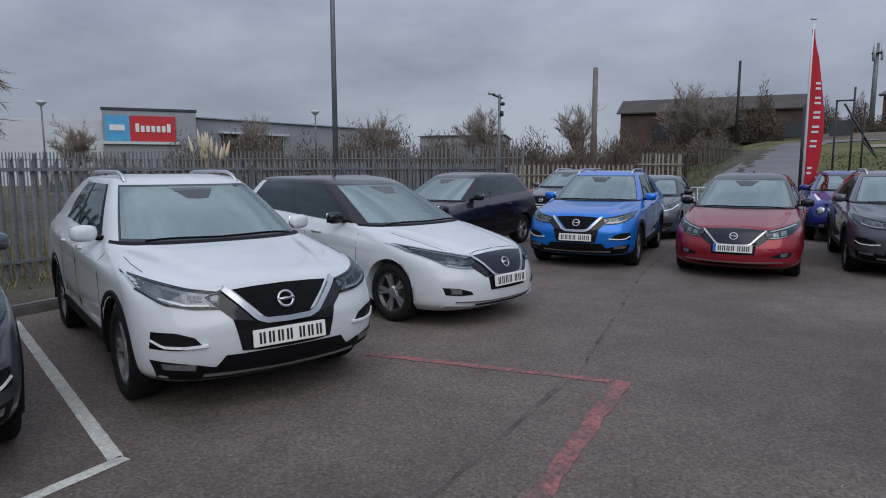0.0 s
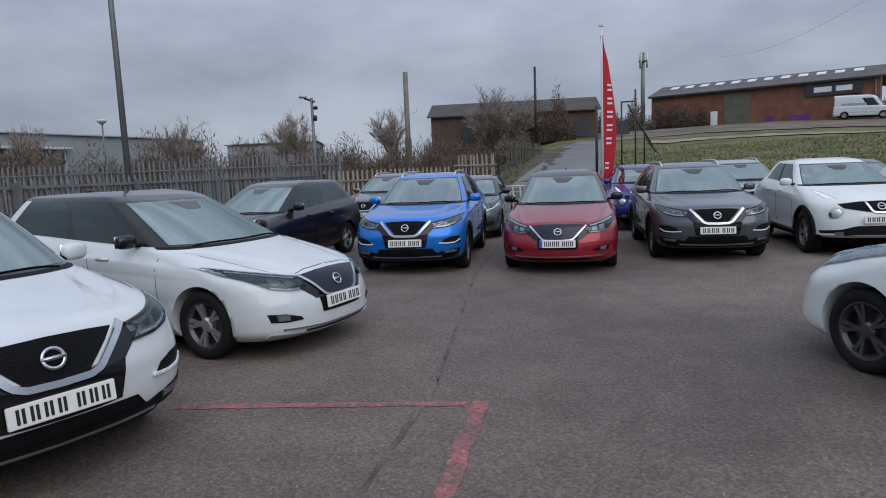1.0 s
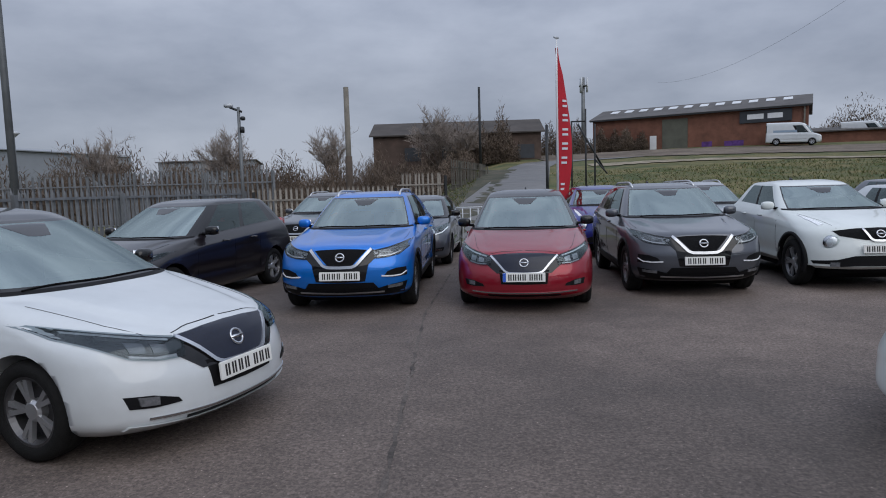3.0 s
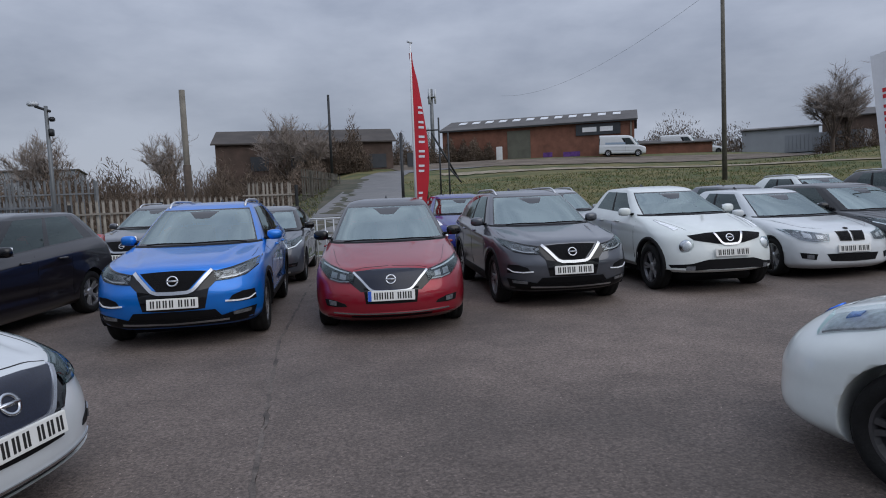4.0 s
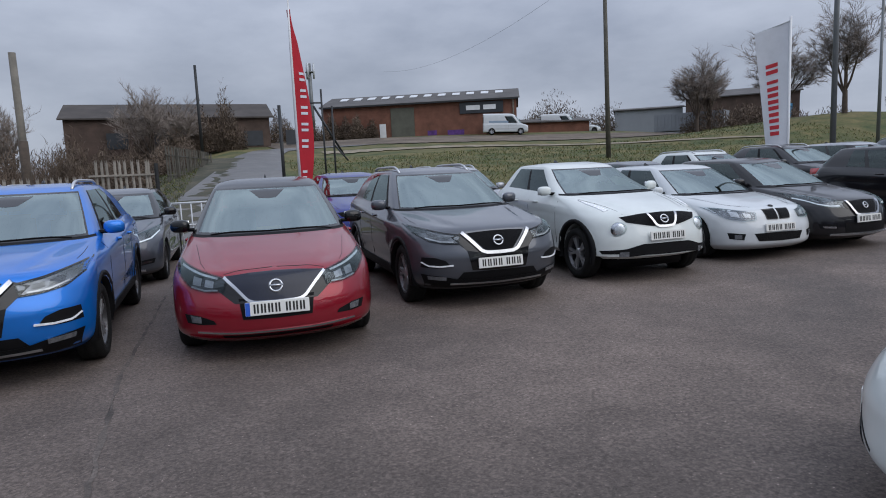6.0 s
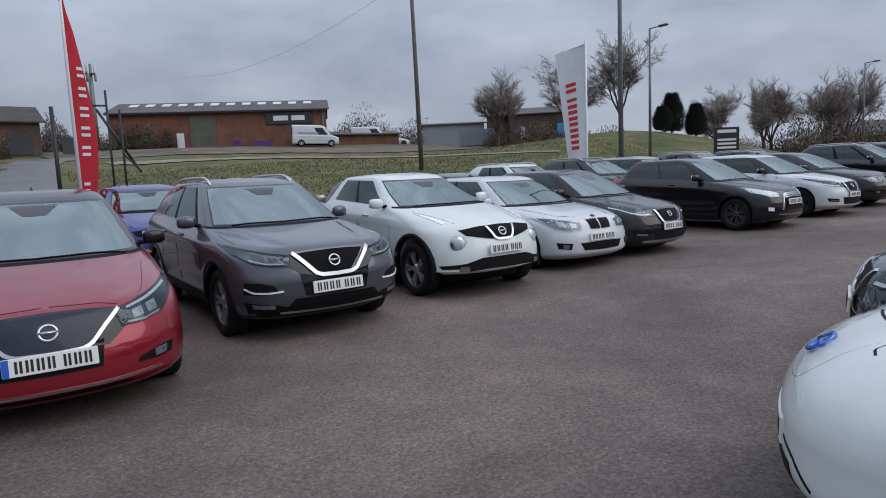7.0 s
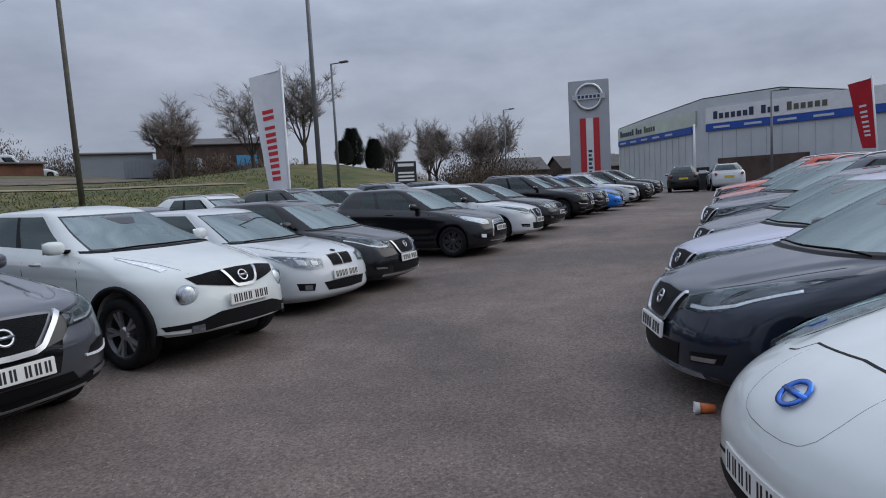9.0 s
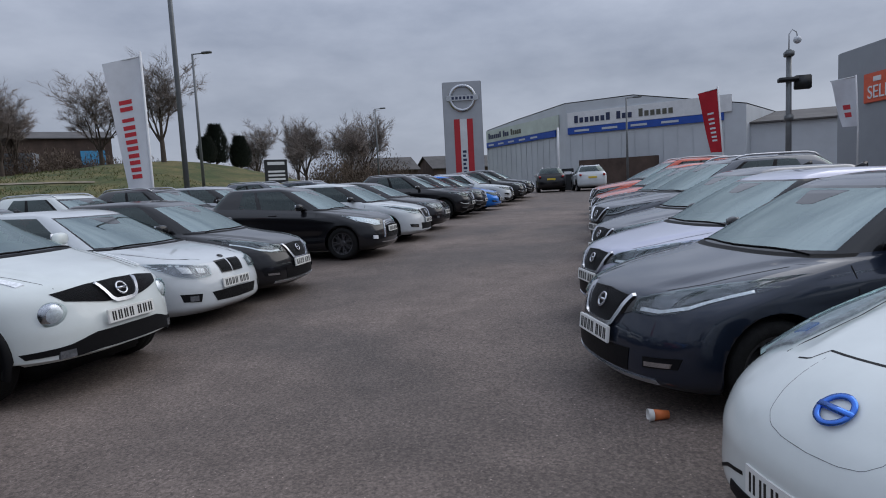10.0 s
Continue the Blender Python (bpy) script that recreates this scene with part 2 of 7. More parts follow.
class CarBuilder:
    """Lofts a body from its outline rings and lays lamps, grilles and trim on it."""

    def __init__(self, name, spec):
        self.s = spec
        self.root = new(name)
        self.loft()
        self.wheels()
        self.inside()
        self.door_lines()

    def loft(self):
        s = self.s
        rings = [half_ring(k) for k in spline(s["rings"], SUB)]
        self.crease(rings)
        nb = len(rings[0])
        kbon, kcowl, kbelt, krail = [i * SUB for i in s["marks"]]
        bm = bmesh.new()
        full = []
        for r in rings:
            left = [bm.verts.new(p) for p in r]
            right = [bm.verts.new((p.x, -p.y, p.z)) for p in r[1:-1]]
            full.append(left + right[::-1])
        n = len(full[0])
        regions = ["shell", "front_bumper", "bonnet", "door", "door", "door", "door", "roof", "windscreen", "side_window", "side_window", "side_window", "side_window", "rear_window", "scuttle", "pillar", "pillar", "windscreen_border"]
        ja, jb = [v * FINE for v in s.get("pillar", (10, 14))]
        side0, side1 = NF, NF + NS
        d0, d1, d2 = [v * FINE for v in s["doors"]]
        g0, g1, g2 = [v * FINE for v in s["glass"]]
        for i in range(len(full) - 1):
            for j in range(n):
                a, b = j, (j + 1) % n
                f = bm.faces.new((full[i][a], full[i + 1][a], full[i + 1][b], full[i][b]))
                h = j if j < nb - 1 else n - 1 - j
                left = j < nb - 1
                front, side = h < side0, side0 <= h < side1
                g = 0
                if i < kbon:
                    if front and i >= 2 * FINE:
                        g = 1
                    elif side and i >= 5 * FINE and d0 <= h - side0 < d1:
                        g = 3 if left else 4
                    elif side and i >= 5 * FINE and d1 <= h - side0 < d2:
                        g = 5 if left else 6
                elif i < kcowl:
                    g = 2 if h < side0 - 2 * FINE else 0
                elif i < kbelt:
                    g = 14 if h < side0 - 2 * FINE else 0
                elif i < krail:
                    q = h - side0
                    if h < ja:
                        g = 17 if i == krail - 1 or i == kbelt or h == ja - 1 else 8
                    elif h < jb:
                        g = (15 if left else 16) if s.get("dark_pillars") else 0
                    elif g0 <= q < g1:
                        g = 9 if left else 10
                    elif g1 + FINE <= q < g2:
                        g = 11 if left else 12
                    elif g1 <= q < g1 + FINE or g0 - FINE <= q < g0:
                        g = 15 if left else 16
                    elif h > side1 + FINE:
                        g = 13
                    elif side and s.get("floating"):
                        g = 15 if left else 16
                else:
                    g = 7
                f.material_index = g
        bm.faces.new(full[0])
        top = bm.faces.new(full[-1][::-1])
        top.material_index = 7
        bmesh.ops.recalc_face_normals(bm, faces=bm.faces)
        me = bpy.data.meshes.new("loft")
        bm.to_mesh(me)
        bm.free()
        for _ in regions:
            me.materials.append(None)
        ob = new("loft", me)
        cutters = []
        for u in s["axles"]:
            for sgn in (1, -1):
                cb = bmesh.new()
                lathe(cb, [(0.001, sgn * 0.52), (s["arch"], sgn * 0.52), (s["arch"], sgn * 1.2), (0.001, sgn * 1.2)], 36)
                bmesh.ops.remove_doubles(cb, verts=cb.verts, dist=0.002)
                bmesh.ops.recalc_face_normals(cb, faces=cb.faces)
                bmesh.ops.translate(cb, verts=cb.verts, vec=(-u, 0, s["wheel"] + 0.01))
                cme = bpy.data.meshes.new("cutter")
                cb.to_mesh(cme)
                cb.free()
                co = new("cutter", cme)
                cutters.append(co)
                md = ob.modifiers.new("arch", "BOOLEAN")
                md.object, md.operation, md.solver = co, "DIFFERENCE", "EXACT"
        dg = bpy.context.evaluated_depsgraph_get()
        cut = bpy.data.meshes.new_from_object(ob.evaluated_get(dg))
        self.bm = bmesh.new()
        self.bm.from_mesh(cut)
        self.bm.normal_update()
        drop = bpy.data.objects.remove
        for o in (ob, *cutters):
            drop(o)
        self.tree = BVHTree.FromBMesh(self.bm)
        roof_mat = s.get("roof", PAINT)
        mats = [PAINT, PAINT, PAINT, PAINT, PAINT, PAINT, PAINT, roof_mat, GLASS, DARK_GLASS, DARK_GLASS, DARK_GLASS, DARK_GLASS, DARK_GLASS, BLACK, GLOSS if s.get("dark_pillars") else BLACK, GLOSS if s.get("dark_pillars") else BLACK, GLOSS]
        for g, name in enumerate(regions):
            faces = [f for f in self.bm.faces if f.material_index == g]
            if not faces:
                continue
            for group in islands(faces) if name == "pillar" else [faces]:
                self.panel(name, g, group, mats[g], *s["doors"][1:])

    def crease(self, rings):
        """Pressed lines: a raised bonnet, a shoulder crease, scooped doors and flared arches."""
        s = self.s
        kbon, kcowl, kbelt = [i * SUB for i in s["marks"][:3]]
        y0, y1, deep = s.get("ridge", (0.36, 0.60, 0.016))
        belt = [p.z for p in rings[kbelt]]
        hood = s.get("shoulder", 0.17)
        for i, r in enumerate(rings[:kbelt]):
            for j, p in enumerate(r):
                u, y, z = -p.x, p.y, p.z
                if j < NF and kbon <= i <= kcowl:
                    t = (i - kbon) / (kcowl - kbon)
                    at = y0 + (y1 - y0) * t
                    p.z -= deep * (smooth(at, at + 0.05, y) - smooth(at + 0.07, at + 0.28, y)) * min(1, 5 * t, 4 * (1 - t) + 0.2)
                elif NF <= j <= NF + NS:
                    c = min(1, (j - NF) / 6, (NF + NS - j) / 6)
                    line = belt[j] - hood
                    dy = 0.020 * max(0, 1 - abs(z - line) / 0.13) - 0.022 * math.exp(-(((z - 0.47) / 0.09) ** 2))
                    for a in s["axles"]:
                        q = math.hypot(u - a, z - s["wheel"] - 0.01)
                        f = math.exp(-(((q - s["arch"]) / 0.06) ** 2))
                        dy = dy * (1 - f) + 0.014 * f
                    p.y += dy * c

    def panel(self, name, g, faces, mat, d1, d2):
        """One panel of the skin as a part of its own, with the shading of the whole."""
        b2 = bmesh.new()
        table, normals = {}, []
        for f in faces:
            vs = []
            for v in f.verts:
                if v.index not in table:
                    table[v.index] = b2.verts.new(v.co)
                    normals.append(v.normal.copy())
                vs.append(table[v.index])
            try:
                b2.faces.new(vs)
            except ValueError:
                pass
        o = part(name, b2, mat, self.root)
        if g == 0:
            o.data.set_sharp_from_angle(angle=radians(32))
        else:
            o.data.normals_split_custom_set_from_vertices(normals)
        if g in (8, 9, 10, 11, 12, 13):
            o.visible_shadow = False
        if g in (3, 4, 5, 6):
            self.handle(o, 1 if g in (3, 5) else -1, d1 if g < 5 else d2)

    def handle(self, door, sgn, col):
        s = self.s
        lo = s["rings"][3]
        u0, u1 = lo[2] + lo[5], lo[3] - lo[6]
        u = u0 + (u1 - u0) * col / 18 - 0.22
        z = s.get("handle_z", 0.93)
        p = self.hit_side(u, z, sgn)
        if p:
            part("door_handle", box(bmesh.new(), (p.x - 0.09, p.y - 0.02, p.z - 0.014), (p.x + 0.09, p.y + sgn * 0.035 if sgn > 0 else p.y + 0.02, p.z + 0.014) if sgn > 0 else (p.x + 0.09, p.y + 0.02, p.z + 0.014), 0.008), PAINT if not s.get("chrome_handles") else CHROME, door)

    def door_lines(self):
        """Upright shut lines at the edges of the doors."""
        s = self.s
        lo = s["rings"][3]
        u0, u1 = lo[2] + lo[5], lo[3] - lo[6]
        top = s["rings"][s["marks"][0]][1] - 0.03
        for col in sorted(set(s["doors"])):
            u = u0 + (u1 - u0) * col / 18
            if min(abs(u - a) for a in s["axles"]) < s["arch"] + 0.03:
                continue
            self.strip("door_joint", [(u, 0.36), (u, 0.62), (u + 0.01, top)], 0.006, BLACK, 0.002, "side", both=True, depth=0.006)

    def hit_front(self, y, z):
        p = self.tree.ray_cast(Vector((1, y, z)), Vector((-1, 0, 0)))[0]
        return p or Vector((-0.9, y, z))

    def hit_top(self, u, y):
        return self.tree.ray_cast(Vector((-u, y, 4)), Vector((0, 0, -1)))[0]

    def hit_side(self, u, z, sgn):
        return self.tree.ray_cast(Vector((-u, sgn * 3, z)), Vector((0, -sgn, 0)))[0]

    def patch(self, name, top, low, mat, off=0.012, parent=None, label="", cols=10, rows=3, view="front", sgn=1, depth=0.03, both=False):
        """A plate between two polylines laid on the body; the points are (y, z) from the front, (u, z) from the side or (u, y) from above."""
        if both:
            a = self.patch(name, top, low, mat, off, parent, label, cols, rows, view, 1, depth)
            self.patch(name, top, low, mat, off, parent, label, cols, rows, view, -1, depth)
            return a

        def along(line, t):
            line = [Vector(p) for p in line]
            lens = [(b - a).length for a, b in zip(line, line[1:])]
            d = t * sum(lens)
            for a, b, m in zip(line, line[1:], lens):
                if d <= m + 1e-9:
                    return a.lerp(b, d / m if m else 0)
                d -= m
            return line[-1]

        bm = bmesh.new()
        outer, inner = [], []
        ax = {"front": Vector((1, 0, 0)), "side": Vector((0, sgn, 0)), "top": Vector((0, 0, 1))}[view]
        for c in range(cols + 1):
            a, b = along(top, c / cols), along(low, c / cols)
            for r in range(rows + 1):
                q = a.lerp(b, r / rows)
                if view == "front":
                    p = self.hit_front(sgn * q[0], q[1])
                elif view == "side":
                    p = self.hit_side(q[0], q[1], sgn) or Vector((-q[0], sgn * self.s["rings"][3][4], q[1]))
                else:
                    p = self.hit_top(q[0], sgn * q[1])
                outer.append(bm.verts.new(p + ax * off))
                inner.append(bm.verts.new(p + ax * (off - depth)))
        k = rows + 1
        for c in range(cols):
            for r in range(rows):
                i = c * k + r
                bm.faces.new((outer[i], outer[i + 1], outer[i + k + 1], outer[i + k]))
        loop = [c * k for c in range(cols + 1)] + [cols * k + r for r in range(1, k)] + [c * k + rows for c in range(cols - 1, -1, -1)] + [r for r in range(rows - 1, 0, -1)]
        for a, b in zip(loop, loop[1:] + loop[:1]):
            bm.faces.new((outer[a], outer[b], inner[b], inner[a]))
        bmesh.ops.recalc_face_normals(bm, faces=bm.faces)
        if sum(f.normal.dot(ax) for f in bm.faces) < 0:
            bmesh.ops.reverse_faces(bm, faces=bm.faces)
        o = part(name, bm, mat, parent or self.root, label)
        o.data.set_sharp_from_angle(angle=radians(40))
        return o

    def strip(self, name, line, width, mat, off=0.016, view="front", parent=None, label="", both=False, sgn=1, depth=0.03, cols=None):
        """A band of constant width along a polyline."""
        line = [Vector(p) for p in line]
        up, dn = [], []
        for i, p in enumerate(line):
            d = (line[min(i + 1, len(line) - 1)] - line[max(i - 1, 0)]).normalized()
            nrm = Vector((-d.y, d.x)) * width / 2
            up.append(p + nrm)
            dn.append(p - nrm)
        return self.patch(name, up, dn, mat, off, parent, label, cols or 4 * (len(line) - 1), 1, view, sgn, depth, both)

    def badge(self, z, r, mat=CHROME):
        """Ring-shaped maker's mark with a plain bar."""
        p = self.hit_front(0, z)
        d = self.hit_front(0, z + 0.06).x - self.hit_front(0, z - 0.06).x
        bm = bmesh.new()
        seg, prof = 28, [(r, 0), (r, 0.008), (r * 0.74, 0.009), (r * 0.70, 0.0)]
        lathe(bm, prof, seg, "x")
        box(bm, (0.0, -r * 1.02, -r * 0.17), (0.011, r * 1.02, r * 0.19), 0.003)
        bmesh.ops.rotate(bm, verts=bm.verts, cent=(0, 0, 0), matrix=Matrix.Rotation(-math.atan2(-d, 0.12), 3, "Y"))
        bmesh.ops.translate(bm, verts=bm.verts, vec=(p.x + 0.012, 0, z))
        return part("badge", bm, mat, self.root)

    def plate(self, z, band=False, off=0.03, tilt=6):
        p = max(self.hit_front(0, z + 0.05).x, self.hit_front(0, z - 0.05).x, self.hit_front(0.2, z).x + 0.01) + off
        m = pose(p, 0, z, 0, -tilt, 0)
        pl = part("number_plate", box(bmesh.new(), (-0.02, -0.262, -0.057), (0.0, 0.262, 0.057), 0.004), PLATE, self.root, smooth=False)
        pl.matrix_basis = m
        x0 = -0.225 + (0.03 if band else 0)
        step = 0.064 if not band else 0.058
        for i in range(7):
            bar = new("plate_bar", PLATE_BAR)
            bar.parent = pl
            bar.matrix_basis = pose(0.0004, x0 + i * step + (0.028 if i > 3 else 0), 0)
        if band:
            part("plate_band", box(bmesh.new(), (0.0005, -0.26, -0.055), (0.0018, -0.222, 0.055)), PLATE_BLUE, pl, smooth=False)
        return pl

    def wheels(self):
        s = self.s
        R, wd = s["wheel"], 0.215
        rr = R * s.get("rim", 0.68)
        spokes, alloy = s.get("spokes", 5), s.get("alloy", ALLOY)
        bm = bmesh.new()
        h = wd / 2
        lathe(bm, [(rr, -h * 0.8), (rr + 0.02, -h), (R - 0.035, -h * 1.02), (R - 0.008, -h * 0.82), (R, -h * 0.5), (R - 0.006, -h * 0.33), (R, -h * 0.28), (R, h * 0.28), (R - 0.006, h * 0.33), (R, h * 0.5), (R - 0.008, h * 0.82), (R - 0.035, h * 1.02), (rr + 0.02, h), (rr, h * 0.8)], 40)
        bmesh.ops.recalc_face_normals(bm, faces=bm.faces)
        tyre_me = bpy.data.meshes.new("tyre")
        bm.to_mesh(tyre_me)
        bm.free()
        tyre_me.materials.append(RUBBER)
        tyre_me.shade_smooth()
        bm = bmesh.new()
        lathe(bm, [(rr - 0.03, -h * 0.7), (rr - 0.03, h * 0.5), (rr - 0.012, h * 0.82), (rr + 0.006, h * 0.84), (rr + 0.008, h * 0.72)], 40)
        bmesh.ops.recalc_face_normals(bm, faces=bm.faces)
        rim_me = bpy.data.meshes.new("rim")
        bm.to_mesh(rim_me)
        bm.free()
        rim_me.materials.append(ALLOY_DARK if s.get("two_tone") else alloy)
        bm = bmesh.new()
        lathe(bm, [(0.001, h * 0.72), (0.05, h * 0.7), (0.07, h * 0.55), (0.07, 0)], 20)
        for k in range(spokes):
            a = 2 * math.pi * k / spokes
            for da in ((-0.16, 0.16) if s.get("twin", True) else (0,)):
                wi = 0.012 if s.get("twin", True) else 0.04
                v = []
                for r_, ang, y in ((0.045, 0, h * 0.66), (rr - 0.012, da, h * 0.74)):
                    c, q = math.cos(a + ang), math.sin(a + ang)
                    for sg in (-1, 1):
                        for dy in (0, -0.03):
                            ww = wi * (1.0 if r_ < 0.1 else 1.45)
                            v.append(bm.verts.new((c * r_ - q * ww * sg, y + dy, q * r_ + c * ww * sg)))
                for f in ((0, 2, 6, 4), (1, 5, 7, 3), (0, 4, 5, 1), (2, 3, 7, 6)):
                    bm.faces.new([v[i] for i in f])
        bmesh.ops.recalc_face_normals(bm, faces=bm.faces)
        spoke_me = bpy.data.meshes.new("spokes")
        bm.to_mesh(spoke_me)
        bm.free()
        spoke_me.materials.append(ALLOY if s.get("two_tone") else alloy)
        bm = bmesh.new()
        lathe(bm, [(0.001, -0.02), (rr - 0.02, -0.02)], 28)
        lathe(bm, [(0.001, 0.012), (0.14, 0.012), (0.14, -0.01)], 28)
        disc_me = bpy.data.meshes.new("brake_disc")
        bm.to_mesh(disc_me)
        bm.free()
        disc_me.materials.append(ALLOY_DARK)
        for u in s["axles"]:
            for sgn in (1, -1):
                w = new("wheel", tyre_me)
                w.parent = self.root
                w.matrix_basis = pose(-u, sgn * (s["track"] - wd / 2), R, 0, 0, 0 if sgn > 0 else 180)
                for nm, me in (("rim", rim_me), ("spokes", spoke_me), ("brake_disc", disc_me)):
                    o = new(nm, me)
                    o.parent = w
        if s.get("cladding"):
            for u in s["axles"]:
                for sgn in (1, -1):
                    bm = bmesh.new()
                    a0, w0 = s["arch"], s["cladding"]
                    rows = []
                    for k in range(25):
                        t = math.pi * (-0.08 + 1.16 * k / 24)
                        row = []
                        for rad in (a0 - 0.004, a0 + w0):
                            q = (u - math.cos(t) * rad, s["wheel"] + 0.01 + math.sin(t) * rad)
                            p = self.hit_side(q[0], max(q[1], 0.2), sgn)
                            y = p.y if p else sgn * s["track"]
                            if abs(y) < s["track"] - 0.12:
                                y = sgn * s["track"]
                            row.append((-q[0], y + sgn * 0.012, q[1]))
                        y = max(abs(r[1]) for r in row)
                        row = [(r[0], sgn * (abs(r[1]) * 0.4 + y * 0.6), r[2]) for r in row]
                        rows.append([bm.verts.new((row[0][0], row[0][1] - sgn * 0.06, row[0][2])), bm.verts.new(row[0]), bm.verts.new(row[1]), bm.verts.new((row[1][0], row[1][1] - sgn * 0.04, row[1][2]))])
                    for r0, r1 in zip(rows, rows[1:]):
                        for i in range(3):
                            bm.faces.new((r0[i], r0[i + 1], r1[i + 1], r1[i]))
                    bmesh.ops.recalc_face_normals(bm, faces=bm.faces)
                    part("arch_trim", bm, BLACK, self.root)

    def inside(self):
        """Dashboard, seats and steering wheel behind the glass."""
        s = self.s
        hw = s["rings"][s["marks"][2]][4]
        u0 = s["rings"][s["marks"][2]][2]
        zb = s["rings"][s["marks"][2]][0]
        bm = box(bmesh.new(), (-(u0 + 0.85), -hw + 0.06, zb - 0.3), (-(u0 + 0.28), hw - 0.06, zb - 0.03), 0.06)
        part("dashboard", bm, TRIM, self.root)
        end = s["rings"][3][3]
        # dark slab added low under the floor, unseen, to deepen the shade below
        part("underbody", box(bmesh.new(), (-end + 0.4, -hw + 0.22, 0.145), (-0.42, hw - 0.22, 0.32), 0.03), BLACK, self.root)
        uend = s["rings"][3][3] - 0.5
        bm = box(bmesh.new(), (-uend, -hw + 0.03, 0.3), (-(u0 + 0.5), hw - 0.03, 0.42))
        part("cabin_floor", bm, TRIM, self.root, smooth=False)
        for y, u in ((hw * 0.5, u0 + 1.45), (-hw * 0.5, u0 + 1.45), (hw * 0.5, u0 + 2.3), (-hw * 0.5, u0 + 2.3)):
            bm = bmesh.new()
            box(bm, (-u - 0.12, y - 0.23, 0.5), (-u, y + 0.23, zb + 0.16), 0.05)
            box(bm, (-u - 0.1, y - 0.12, zb + 0.2), (-u - 0.01, y + 0.12, zb + 0.36), 0.04)
            tube(bm, [(-u - 0.06, y - 0.05, zb + 0.1), (-u - 0.06, y - 0.05, zb + 0.24)], 0.008, 6)
            box(bm, (-u - 0.02, y - 0.24, 0.42), (-u + 0.5, y + 0.24, 0.62), 0.05)
            part("seat", bm, TRIM, self.root)
        bm = bmesh.new()
        c = Vector((-(u0 + 0.95), -hw * 0.5, zb + 0.0))
        tube(bm, [c + Vector((0.07 * math.sin(t), 0.18 * math.cos(t), 0.17 * math.sin(t))) for t in [k * math.pi / 10 for k in range(21)]], 0.016, 6, cap=False)
        part("steering_wheel", bm, TRIM, self.root)
        # roof aerial, rear-view mirror and wipers
        last = s["rings"][-1]
        p = self.hit_top(last[3] - 0.22, 0.0)
        bm = box(bmesh.new(), (p.x - 0.08, -0.018, p.z - 0.01), (p.x + 0.08, 0.018, p.z + 0.055), 0.008)
        for v in bm.verts:
            if v.co.z > p.z + 0.02:
                v.co.x = p.x - 0.05 + (v.co.x - p.x) * 0.3
                v.co.y *= 0.5
        part("roof_aerial", bm, GLOSS, self.root)
        top = s["rings"][s["marks"][3]]
        part("rear_view_mirror", box(bmesh.new(), (-top[2] - 0.02, -0.11, top[0] - 0.13), (-top[2] + 0.02, 0.11, top[0] - 0.06), 0.015), TRIM, self.root)
        bm = bmesh.new()
        k0, k1 = s["rings"][s["marks"][2] + 1], s["rings"][s["marks"][3]]
        for wy, f in ((0.16, 1.0), (0.09, 0.62)):
            u, z = k0[2] + (k1[2] - k0[2]) * f + 0.05, k0[0] + (k1[0] - k0[0]) * f - 0.02
            box(bm, (-u - 0.10, -wy, z - 0.05), (-u + 0.01, wy, z + 0.01), 0.01)
        part("sensor_housing", bm, TRIM, self.root)
        zt = k1[0] - 0.03
        self.patch("sensor_cover", [(-0.19, zt), (0, zt + 0.004), (0.19, zt)], [(-0.09, zt - 0.085), (0, zt - 0.09), (0.09, zt - 0.085)], GLOSS, 0.003, depth=0.005, cols=8)
        for y0, y1 in ((0.62, -0.02), (-0.02, -0.58)):
            pts = []
            for k in range(9):
                t = k / 8
                y = y0 + (y1 - y0) * t
                u = u0 + 0.022 + 0.36 * max(0, abs(y) - 0.15) ** 1.6 + 0.012 * math.sin(math.pi * t)
                p = self.hit_top(u, y)
                pts.append(p + Vector((0, 0, 0.005)))
            part("wiper", tube(bmesh.new(), pts, 0.0055, 5), BLACK, self.root)

    def mirrors(self, u, z, y, mat=None, cap=None):
        for sgn in (1, -1):
            bm = bmesh.new()
            bmesh.ops.create_uvsphere(bm, u_segments=16, v_segments=10, radius=1.0)
            for v in bm.verts:
                x, yy, zz = v.co
                v.co = 0.80 * Vector((0.085 * (abs(x) ** 0.8) * (1 if x > 0 else -0.35), 0.125 * math.copysign(abs(yy) ** 0.7, yy), 0.085 * math.copysign(abs(zz) ** 0.7, zz)))
            m = part("mirror", bm, mat or PAINT, self.root)
            m.matrix_basis = pose(-u - 0.12, sgn * (y + 0.065), z + 0.025, 0, 0, sgn * 12)
            part("mirror_foot", box(bmesh.new(), (-0.05, -sgn * 0.12 - 0.05, -0.06), (0.03, -sgn * 0.12 + 0.08, -0.025), 0.012), BLACK, m)
            part("mirror_glass", box(bmesh.new(), (-0.03, -0.088, -0.056), (-0.026, 0.088, 0.056), 0.0), CHROME, m)

    def rails(self, mat, u0, u1, y, z0):
        for sgn in (1, -1):
            pts = []
            for k in range(13):
                t = k / 12
                u = u0 + (u1 - u0) * t
                p = self.hit_top(u, sgn * y)
                pts.append(p + Vector((0, 0, 0.045 * min(1, math.sin(math.pi * t) * 3) - 0.005)))
            part("roof_rail", tube(bmesh.new(), pts, 0.017, 7), mat, self.root)

    def gaps(self, lines, both=True):
        """Shut lines: narrow dark joints on the skin."""
        for view, line in lines:
            self.strip("panel_joint", line, 0.0036, BLACK, 0.002, view, both=both, depth=0.006)

